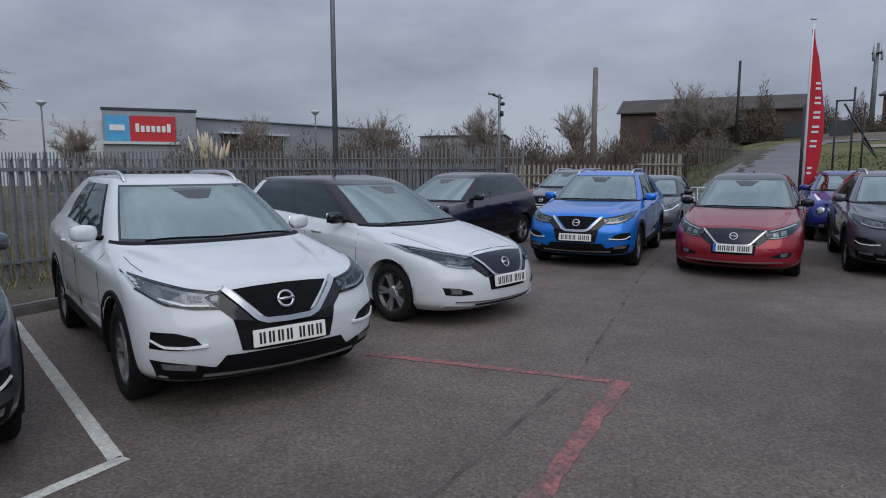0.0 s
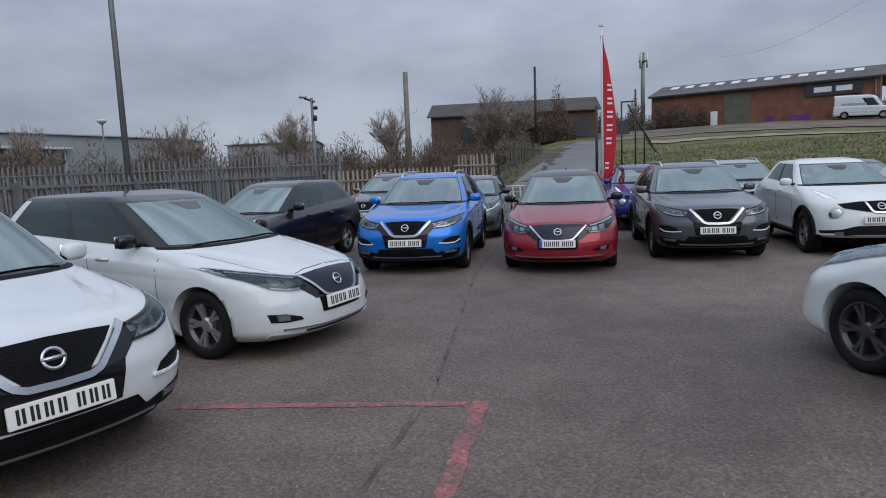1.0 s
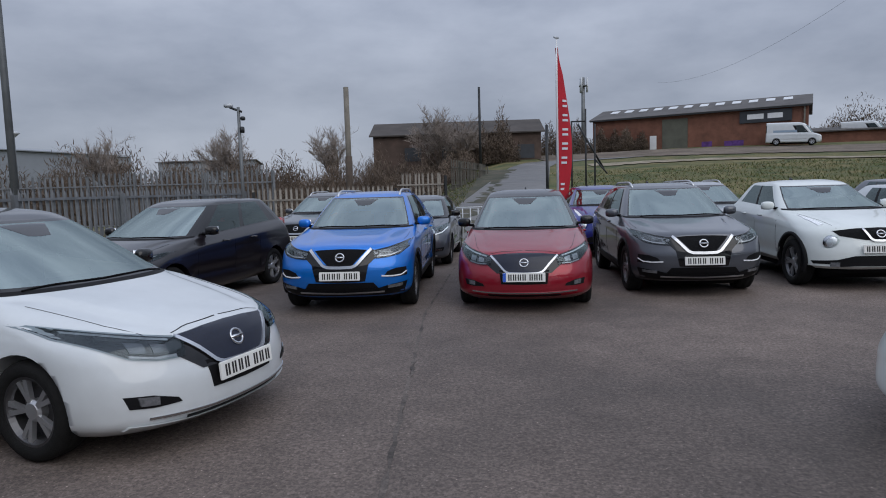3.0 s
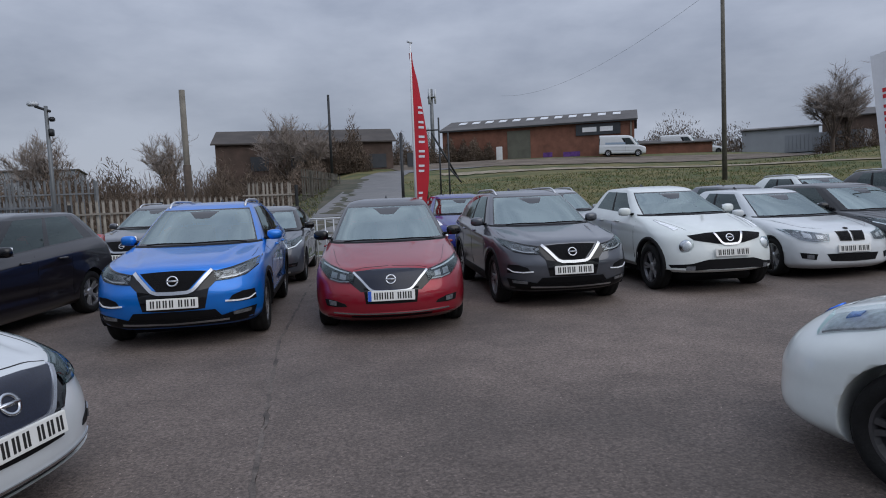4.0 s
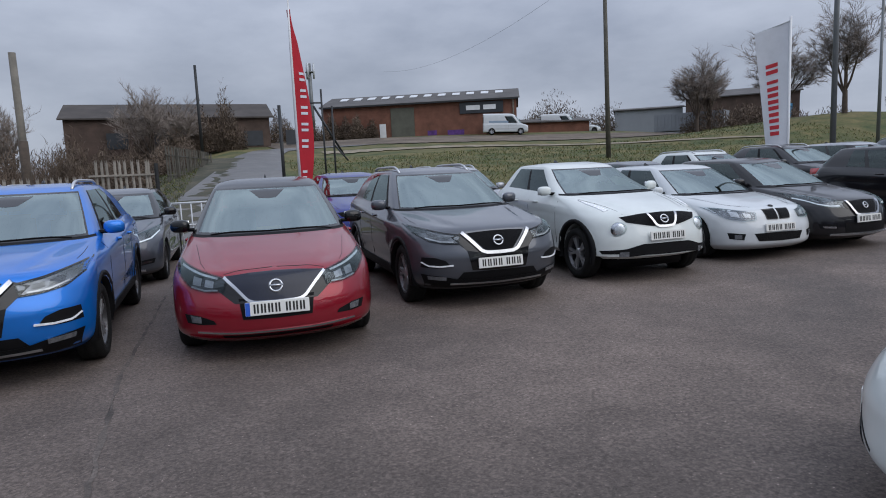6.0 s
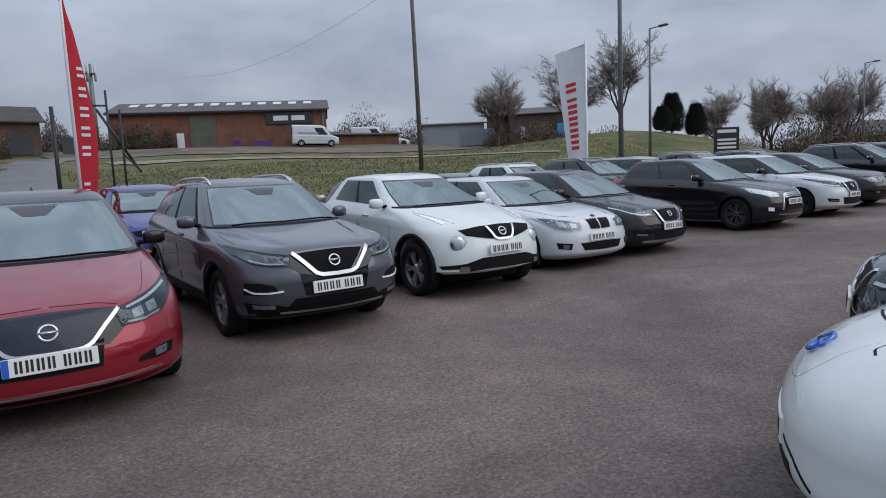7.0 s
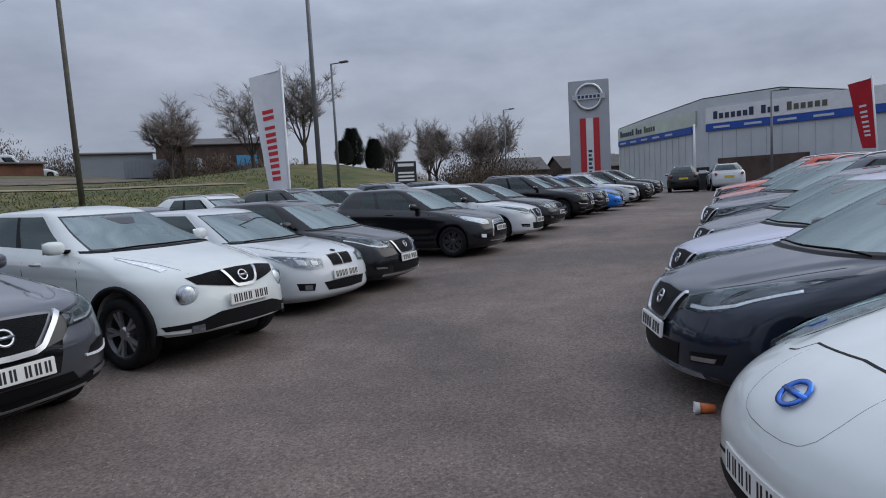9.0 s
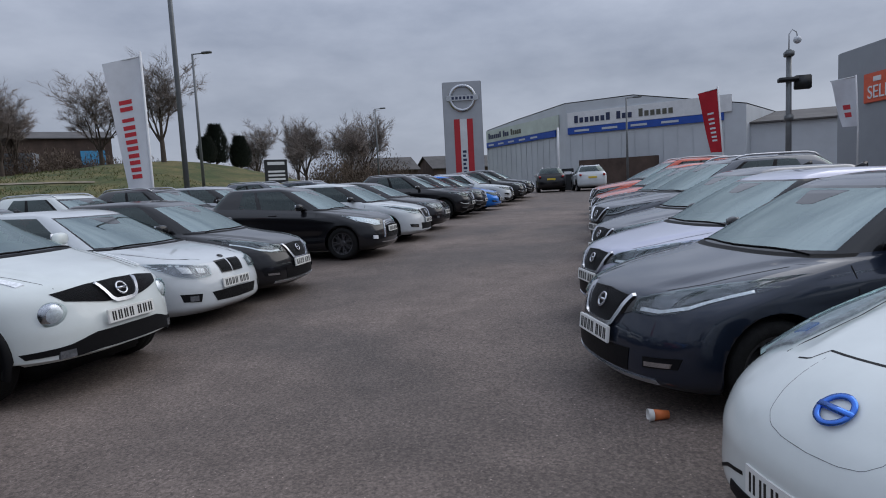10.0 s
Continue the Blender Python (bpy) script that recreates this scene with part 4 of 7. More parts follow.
def city_hatch():
    rings = scaled(HATCH, 3.95, 0.86, 1.48)
    c = CarBuilder("city_hatch_model", dict(rings=rings, marks=(6, 9, 10, 12), doors=(4, 11, 11), glass=(0, 9, 14), axles=(0.78, 3.24), arch=0.35, wheel=0.315, track=0.855, spokes=7, alloy=ALLOY_DARK, handle_z=0.92, dark_pillars=True))
    c.patch("grille", [(-0.30, 0.70), (0, 0.715), (0.30, 0.70)], [(-0.38, 0.38), (0, 0.37), (0.38, 0.38)], MESHY, 0.008, cols=14)
    c.strip("grille_trim", [(0, 0.715), (0.30, 0.70), (0.36, 0.55), (0.40, 0.38)], 0.022, CHROME, 0.02, both=True)
    c.strip("grille_bar", [(-0.30, 0.665), (0, 0.69), (0.30, 0.665)], 0.024, CHROME, 0.024, cols=12)
    c.strip("grille_bar", [(-0.30, 0.63), (0, 0.655), (0.30, 0.63)], 0.024, CHROME, 0.024, cols=12)
    c.patch("headlight", [(0.42, 0.72), (0.60, 0.78), (0.78, 0.86)], [(0.44, 0.64), (0.60, 0.645), (0.80, 0.74)], REFLECTOR, 0.004, both=True, rows=4)
    c.patch("lamp_lens", [(0.41, 0.725), (0.60, 0.785), (0.79, 0.865)], [(0.43, 0.635), (0.60, 0.64), (0.81, 0.735)], LENS, 0.016, both=True, rows=4)
    c.patch("fog_lamp", [(0.60, 0.44), (0.69, 0.45)], [(0.60, 0.37), (0.69, 0.38)], REFLECTOR, 0.014, both=True)
    c.strip("lower_lip", [(-0.5, 0.30), (0, 0.285), (0.5, 0.30)], 0.02, CHROME, 0.014, cols=14)
    c.plate(0.545)
    c.mirrors(1.50, 1.03, 0.82, GLOSS)
    c.gaps([("top", [(0.20, 0.46), (0.5, 0.60), (1.0, 0.68)])])
    c.rear(0.85, 1.05)
    return c.root


def rounded_hatch():
    rings = scaled(HATCH, 4.445, 0.885, 1.545, -0.12)
    for i, (zf, uf) in {3: (0.47, 0.0), 4: (0.58, 0.03), 5: (0.68, 0.10), 6: (0.79, 0.25), 7: (0.87, 0.48), 8: (0.95, 0.80), 9: (1.01, 1.08), 10: (1.03, 1.14)}.items():
        r = rings[i]
        rings[i] = (zf, r[1], uf, *r[3:5], r[5] + 0.04, *r[6:])
    c = CarBuilder("rounded_hatch_model", dict(rings=rings, marks=(6, 9, 10, 12), doors=(4, 9, 13), glass=(0, 8, 14), axles=(0.95, 3.65), arch=0.36, wheel=0.318, track=0.868, alloy=ALLOY_DARK, spokes=5, handle_z=0.92))
    c.patch("headlight", [(0.42, 0.53), (0.75, 0.575), (1.05, 0.66), (1.30, 0.735)], [(0.42, 0.70), (0.70, 0.78), (1.05, 0.80), (1.30, 0.785)], LAMP_SILVER, 0.012, view="top", both=True, cols=14, rows=4)
    c.patch("lamp_accent", [(0.52, 0.58), (0.60, 0.60)], [(0.52, 0.65), (0.60, 0.665)], BLUE_CHROME, 0.02, view="top", both=True)
    c.patch("lamp_lens", [(0.40, 0.515), (0.75, 0.56), (1.05, 0.645), (1.32, 0.725)], [(0.40, 0.71), (0.70, 0.79), (1.05, 0.81), (1.32, 0.79)], LENS, 0.034, view="top", both=True, cols=14, rows=4)
    c.badge(0.735, 0.07, BLUE_CHROME)
    pl = c.patch("number_plate", [(-0.262, 0.457), (0.262, 0.457)], [(-0.262, 0.345), (0.262, 0.345)], PLATE, 0.008)
    for i in range(7):
        y = -0.235 + i * 0.066 + (0.02 if i > 3 else 0)
        for dy in (0.0, 0.026):
            c.patch("plate_bar", [(y + dy, 0.438), (y + dy + 0.012, 0.438)], [(y + dy, 0.364), (y + dy + 0.012, 0.364)], PLATE_INK, 0.0095, parent=pl, cols=1, rows=1, depth=0.004)
    c.patch("lower_intake", [(-0.40, 0.33), (0, 0.34), (0.40, 0.33)], [(-0.44, 0.24), (0, 0.23), (0.44, 0.24)], BLACK, 0.006, cols=14)
    c.strip("bumper_joint", [(0.30, 0.40), (0.44, 0.37), (0.58, 0.30)], 0.014, BLACK, 0.003, both=True)
    c.strip("charge_flap_joint", [(0.38, 0.795), (0.325, 0.805), (0.30, 0.835)], 0.004, BLACK, 0.002, both=True, depth=0.006)
    c.strip("charge_flap_joint", [(0.30, 0.835), (0.0, 0.845)], 0.004, BLACK, 0.002, both=True, depth=0.006)
    c.strip("charge_flap_joint", [(0.27, 0.82), (0.265, 0.72), (0.245, 0.66), (0.20, 0.625), (0.12, 0.61), (0.0, 0.605)], 0.002, LAMP_GREY, 0.001, both=True, depth=0.006)
    c.mirrors(1.62, 1.08, 0.85)
    c.gaps([("top", [(0.36, 0.49), (0.75, 0.54), (1.1, 0.655)])])
    c.rear(0.95, 1.3)
    return c.root


def panel_van():
    L, w = 4.75, 0.87
    rows = [(0.28, 0.10, 0.92), (0.40, 0.02, 0.98), (0.60, 0.0, 1.0), (0.80, 0.02, 1.0), (0.98, 0.06, 1.0), (1.08, 0.16, 0.99), (1.16, 0.35, 0.98), (1.22, 0.55, 0.97), (1.27, 0.72, 0.96), (1.30, 0.78, 0.955), (1.33, 0.82, 0.95), (1.75, 1.15, 0.93), (2.12, 1.45, 0.90), (2.36, 1.75, 0.84), (2.46, 2.1, 0.70)]
    rows = [(z * 0.86, u * 0.86, hw * 0.87) for z, u, hw in rows]
    rings = [(z, z, u, L - (0.0 if z < 2.2 else 0.08), hw, 0.45, 0.15, 3.0) for z, u, hw in rows]
    c = CarBuilder("panel_van_model", dict(rings=rings, marks=(6, 9, 10, 12), doors=(2, 7, 7), glass=(0, 4, 4), axles=(0.82, 3.8), arch=0.35, wheel=0.30, track=0.84, handle_z=1.0))
    c.patch("grille", [(-0.42, 0.80), (0.42, 0.80)], [(-0.38, 0.63), (0.38, 0.63)], MESHY, 0.008)
    c.patch("headlight", [(0.50, 0.88), (0.75, 0.93)], [(0.50, 0.71), (0.75, 0.74)], REFLECTOR, 0.008, both=True)
    c.patch("side_stripe", [(2.1, 1.38), (4.1, 1.38)], [(2.1, 1.17), (4.1, 1.17)], CLAD_STRIPE, 0.006, view="side", both=True)
    c.mirrors(1.25, 1.25, 0.83, BLACK)
    return c.root


# ---- the lie of the land ----
def smooth(a, b, x):
    t = min(max((x - a) / (b - a), 0.0), 1.0)
    return t * t * (3 - 2 * t)


def ground_z(x, y):
    """The lot is level, rises a little towards its far end, and the land behind climbs to the sheds."""
    lot = 0.3 * smooth(7, 24, x) + 0.3 * smooth(30, 44, x) * (1 - smooth(15, 22, y))
    back = min(max(y - 20.5, 0), 49.5) * 0.098 + 0.02 * max(y - 70, 0)
    back *= smooth(-9, 1, x)
    back *= 1 - 0.35 * smooth(40, 75, x)
    far = 0.012 * max(y - 30, 0) * (1 - smooth(-9, 1, x))
    hill = 2.3 * math.exp(-((x - 48) / 13) ** 2 - ((y - 40) / 9) ** 2)
    return lot + back + far + hill


# ---- ground, lot, road ----
def ground_material(name, dark, light, rough, speck, speck_scale, patch_scale, bump, wet=0.0, pebbles=0.0):
    m = bpy.data.materials.new(name)
    m.use_nodes = True
    n, l = m.node_tree.nodes, m.node_tree.links
    b = n["Principled BSDF"]
    co = n.new("ShaderNodeTexCoord")
    big = n.new("ShaderNodeTexNoise")
    big.inputs["Scale"].default_value = patch_scale
    big.inputs["Detail"].default_value = 5.0
    big.inputs["Distortion"].default_value = 0.6
    l.new(co.outputs["Object"], big.inputs["Vector"])
    ramp = n.new("ShaderNodeValToRGB")
    ramp.color_ramp.elements[0].position, ramp.color_ramp.elements[0].color = 0.35, (*dark, 1)
    ramp.color_ramp.elements[1].position, ramp.color_ramp.elements[1].color = 0.66, (*light, 1)
    l.new(big.outputs["Fac"], ramp.inputs["Fac"])
    fine = n.new("ShaderNodeTexNoise")
    fine.inputs["Scale"].default_value = speck_scale
    fine.inputs["Detail"].default_value = 5.0
    fine.inputs["Roughness"].default_value = 0.8
    l.new(co.outputs["Object"], fine.inputs["Vector"])
    r = n.new("ShaderNodeMapRange")
    r.inputs["From Min"].default_value, r.inputs["From Max"].default_value = 0.3, 0.7
    r.inputs["To Min"].default_value, r.inputs["To Max"].default_value = 1 - speck, 1 + speck
    l.new(fine.outputs["Fac"], r.inputs["Value"])
    mul = n.new("ShaderNodeVectorMath")
    mul.operation = "SCALE"
    l.new(ramp.outputs["Color"], mul.inputs[0])
    l.new(r.outputs["Result"], mul.inputs["Scale"])
    damp = n.new("ShaderNodeMapRange")
    damp.inputs["From Min"].default_value, damp.inputs["From Max"].default_value = 0.35, 0.6
    damp.inputs["To Min"].default_value, damp.inputs["To Max"].default_value = rough - wet, rough
    l.new(big.outputs["Fac"], damp.inputs["Value"])
    l.new(damp.outputs["Result"], b.inputs["Roughness"])
    grit = n.new("ShaderNodeTexVoronoi")
    grit.inputs["Scale"].default_value = speck_scale * 1.6
    l.new(co.outputs["Object"], grit.inputs["Vector"])
    g2 = n.new("ShaderNodeMapRange")
    g2.inputs["From Min"].default_value, g2.inputs["From Max"].default_value = 0.0, 0.6
    g2.inputs["To Min"].default_value, g2.inputs["To Max"].default_value = 1 + speck * 0.28, 1 - speck * 0.22
    l.new(grit.outputs["Distance"], g2.inputs["Value"])
    mul2 = n.new("ShaderNodeVectorMath")
    mul2.operation = "SCALE"
    l.new(mul.outputs[0], mul2.inputs[0])
    l.new(g2.outputs["Result"], mul2.inputs["Scale"])
    # middle-sized blotches
    mid = n.new("ShaderNodeTexNoise")
    mid.inputs["Scale"].default_value = patch_scale * 6
    mid.inputs["Detail"].default_value = 6.0
    mid.inputs["Roughness"].default_value = 0.7
    l.new(co.outputs["Object"], mid.inputs["Vector"])
    g3 = n.new("ShaderNodeMapRange")
    g3.inputs["From Min"].default_value, g3.inputs["From Max"].default_value = 0.32, 0.68
    g3.inputs["To Min"].default_value, g3.inputs["To Max"].default_value = 0.80, 1.16
    l.new(mid.outputs["Fac"], g3.inputs["Value"])
    mul3 = n.new("ShaderNodeVectorMath")
    mul3.operation = "SCALE"
    l.new(mul2.outputs[0], mul3.inputs[0])
    l.new(g3.outputs["Result"], mul3.inputs["Scale"])
    out = mul3
    if pebbles:
        b.inputs["Specular IOR Level"].default_value = 0.3
        peb = n.new("ShaderNodeTexVoronoi")
        peb.inputs["Scale"].default_value = 17.0
        l.new(co.outputs["Object"], peb.inputs["Vector"])
        g4 = n.new("ShaderNodeMapRange")
        g4.inputs["From Min"].default_value, g4.inputs["From Max"].default_value = 0.05, 0.10
        g4.inputs["To Min"].default_value, g4.inputs["To Max"].default_value = 1 + pebbles, 1.0
        l.new(peb.outputs["Distance"], g4.inputs["Value"])
        # single chippings, each with its own tone
        chip = n.new("ShaderNodeTexVoronoi")
        chip.inputs["Scale"].default_value = 62.0
        l.new(co.outputs["Object"], chip.inputs["Vector"])
        sep = n.new("ShaderNodeSeparateColor")
        l.new(chip.outputs["Color"], sep.inputs[0])
        g5 = n.new("ShaderNodeMapRange")
        g5.inputs["From Min"].default_value, g5.inputs["From Max"].default_value = 0.0, 1.0
        g5.inputs["To Min"].default_value, g5.inputs["To Max"].default_value = 0.74, 1.26
        l.new(sep.outputs[0], g5.inputs["Value"])
        both = n.new("ShaderNodeMath")
        both.operation = "MULTIPLY"
        l.new(g4.outputs["Result"], both.inputs[0])
        l.new(g5.outputs["Result"], both.inputs[1])
        out = n.new("ShaderNodeVectorMath")
        out.operation = "SCALE"
        l.new(mul3.outputs[0], out.inputs[0])
        l.new(both.outputs[0], out.inputs["Scale"])
    l.new(out.outputs[0], b.inputs["Base Color"])
    bp = n.new("ShaderNodeBump")
    bp.inputs["Strength"].default_value = bump
    bp.inputs["Distance"].default_value = 0.01
    l.new(fine.outputs["Fac"], bp.inputs["Height"])
    l.new(bp.outputs["Normal"], b.inputs["Normal"])
    return m


ASPHALT = ground_material("worn_asphalt", (0.102, 0.083, 0.073), (0.192, 0.154, 0.134), 0.80, 0.5, 34.0, 0.28, 0.8, 0.16, 1.7)
ROAD = ground_material("wet_road_asphalt", (0.085, 0.080, 0.076), (0.15, 0.145, 0.14), 0.55, 0.25, 20.0, 0.3, 0.3, 0.2)
GRASS = ground_material("rough_winter_grass", (0.045, 0.066, 0.014), (0.155, 0.130, 0.048), 0.95, 0.6, 9.0, 0.45, 1.0)
DIRT = ground_material("pale_dirt_track", (0.19, 0.160, 0.110), (0.30, 0.255, 0.185), 0.9, 0.3, 6.0, 0.5, 0.6)
YARD = ground_material("brown_gravel", (0.085, 0.065, 0.048), (0.17, 0.135, 0.10), 0.9, 0.4, 5.0, 0.35, 0.6)
MOSS = ground_material("mossy_verge", (0.035, 0.040, 0.022), (0.085, 0.075, 0.05), 0.95, 0.5, 14.0, 0.9, 1.0)
RED_PAINT = ground_material("worn_red_line", (0.13, 0.088, 0.082), (0.32, 0.115, 0.107), 0.7, 0.6, 24.0, 3.2, 0.6)
WHITE_PAINT = ground_material("worn_white_line", (0.38, 0.38, 0.34), (0.60, 0.59, 0.53), 0.65, 0.3, 30.0, 2.0, 0.4)
TAR = ground_material("tar_seam", (0.055, 0.047, 0.042), (0.15, 0.125, 0.110), 0.9, 0.5, 30.0, 2.0, 0.5, 0.0)


def sheet(name, xs, ys, lift, mat, label, category):
    vs = [(x, y, ground_z(x, y) + lift) for y in ys for x in xs]
    k = len(xs)
    fs = [(j * k + i, j * k + i + 1, (j + 1) * k + i + 1, (j + 1) * k + i) for j in range(len(ys) - 1) for i in range(k - 1)]
    me = bpy.data.meshes.new(name)
    me.from_pydata(vs, [], fs)
    me.materials.append(mat)
    me.shade_smooth()
    return tagged(new(name, me), label, category, kind="structure")


def ribbon(name, line, width, lift, mat, label, category, kind="structure", parent=None, step=0.5, ragged=0.0):
    """A strip that follows the ground along a line; width may differ from end to end."""
    pts = []
    for a, b in zip(line, line[1:]):
        n = max(1, int((Vector(b[:2]) - Vector(a[:2])).length / step))
        pts += [Vector(a[:2]).lerp(Vector(b[:2]), i / n) for i in range(n)]
    pts.append(Vector(line[-1][:2]))
    w = width if isinstance(width, (list, tuple)) else (width, width)
    vs, fs = [], []
    rng = random.Random(len(pts))
    for i, p in enumerate(pts):
        d = (pts[min(i + 1, len(pts) - 1)] - pts[max(i - 1, 0)]).normalized()
        h = (w[0] + (w[1] - w[0]) * i / max(len(pts) - 1, 1)) / 2
        for s in (-1, -0.33, 0.33, 1):
            q = p + Vector((-d.y, d.x)) * h * (s + (rng.uniform(-ragged, ragged) if abs(s) == 1 else 0))
            vs.append((q.x, q.y, ground_z(q.x, q.y) + lift))
    for i in range(len(pts) - 1):
        for c in range(3):
            a = i * 4 + c
            fs.append((a, a + 4, a + 5, a + 1))
    me = bpy.data.meshes.new(name)
    me.from_pydata(vs, [], fs)
    me.materials.append(mat)
    me.shade_smooth()
    return tagged(new(name, me), label, category, kind=kind)


far_x = [-1500, -700, -350, -200, -130] + list(range(-90, 130, 4)) + [160, 220, 350, 700, 1500]
far_y = [-1200, -500, -200, -90, -40] + list(range(-20, 120, 3)) + [150, 200, 300, 600, 1500]
sheet("ground", far_x, far_y, -0.035, GRASS, "rough green and straw-coloured winter grass", "grass")
lot_x = [-4.4 + 1.0 * i for i in range(27)] + [25 + 3 * i for i in range(20)]
lot_y = [-45 + 3 * i for i in range(15)] + [0.5 * i for i in range(0, 41)]
sheet("pavement", lot_x, lot_y, 0.0, ASPHALT, "worn grey-brown asphalt of the car lot, damp in patches", "asphalt")
ribbon("road", [(1.6, 19.8), (1.8, 26), (2.05, 29.6), (3.9, 51.6), (5.0, 56.5), (8.0, 59.2), (14, 60.3)], (4.2, 2.6), 0.02, ROAD, "wet grey lane climbing the hill between hedges", "road")
ribbon("verge", [(-1.6, 20.6), (-1.3, 26), (-0.6, 36), (1.2, 50)], (5.4, 3.0), 0.025, MOSS, "muddy brown verge beside the lane", "verge", ragged=0.2)
ribbon("dirt_track", [(8.5, 51.8), (14, 52), (18, 51), (24, 47), (30.5, 42), (35, 37)], (2.8, 0.5), 0.03, DIRT, "pale trodden dirt path across the grass", "path", ragged=0.35)
ribbon("workshop_yard", [(5, 63.5), (14, 64.5), (30, 58), (44, 56), (60, 50)], (9, 14), 0.025, YARD, "brown gravel yard in front of the workshop", "yard", ragged=0.1)
ribbon("gate_yard", [(-16, 36), (-9, 32.5), (-3.2, 29)], (14, 9), 0.03, DIRT, "pale dusty yard behind the gates", "yard")
ribbon("road_marking", [(-0.15, 3.60), (1.95, 3.855)], 0.09, 0.004, RED_PAINT, "faded red bay line on the asphalt", "line", step=0.08, ragged=0.22)
ribbon("road_marking", [(2.04, 3.90), (2.03, -1.2)], 0.11, 0.004, RED_PAINT, "worn red bay line on the asphalt", "line", step=0.08, ragged=0.25)
ribbon("road_marking", [(-4.2, 2.86), (-0.24, 1.235)], 0.088, 0.004, WHITE_PAINT, "worn white bay line on the asphalt", "line", step=0.06, ragged=0.05)
ribbon("road_marking", [(-0.20, 1.27), (-0.30, -2.0)], 0.088, 0.004, WHITE_PAINT, "worn white bay line on the asphalt", "line", step=0.06, ragged=0.05)
ribbon("tar_seam", [(1.55, 1.5), (1.66, 4.2), (1.45, 6.6), (1.22, 9.2), (1.2, 14)], 0.032, 0.003, TAR, "dark tarred joint in the asphalt", "joint", step=0.1, ragged=0.9)

# verge and kerb along the fence
KERB = material("concrete_kerb", (0.16, 0.155, 0.145), 0.85, var=0.3, scale=4, bump=0.4, bump_scale=40, rand=0.12)
verge = sheet("verge", [-34, -28, -22, -16, -12, -9, -7, -6, -5, -4.55], [-40, -25, -15] + list(range(-10, 22)) + [26, 30], 0.09, MOSS, "mossy dirt verge under the fence", "verge")
kerb = thing("kerb", pose(-4.48, 0, 0), "grey concrete kerb stones beside the verge", "kerb", kind="structure")
bm = box(bmesh.new(), (-0.065, -0.45, -0.1), (0.065, 0.45, 0.115), 0.02)
stone = bpy.data.meshes.new("kerb_stone")
bm.to_mesh(stone)
bm.free()
stone.materials.append(KERB)
for i in range(34):
    o = new("kerb_stone", stone)
    o.parent = kerb
    o.matrix_basis = pose(random.uniform(-0.006, 0.006), -9.5 + i * 0.915, random.uniform(-0.008, 0.004))


# ---- the cars in their places ----
def place(model, x, y, heading, color, label, roof=None, z=None, name="car", group="cars in the lot"):
    """A copy of a model with its nose at (x, y), painted."""
    f = Vector((math.cos(radians(heading)), math.sin(radians(heading))))
    zf, zr = ground_z(x, y), ground_z(x - 4 * f.x, y - 4 * f.y)
    m = pose(x, y, zf if z is None else z, 0, 0, heading) @ pose(0, 0, 0, 0, math.degrees(math.atan2(zr - zf, 4)), 0)
    ob = copy_thing(model, m)
    ob.name = name
    for o in ob.children_recursive:
        if o.type == "MESH":
            for sl in o.material_slots:
                if sl.material == PAINT:
                    sl.link = "OBJECT"
                    sl.material = ROOF_GLOSS if roof and o.name.split(".")[0] == "roof" else PAINTS[color]
    tagged(ob, label, "car", group)
    return ob


CRO, ELE, ELB, SCR, CPE, HAT, CTY, RND, VAN = crossover(), electric_hatch(), electric_hatch(band=True), small_crossover(), coupe(), small_hatch(), city_hatch(), rounded_hatch(), panel_van()
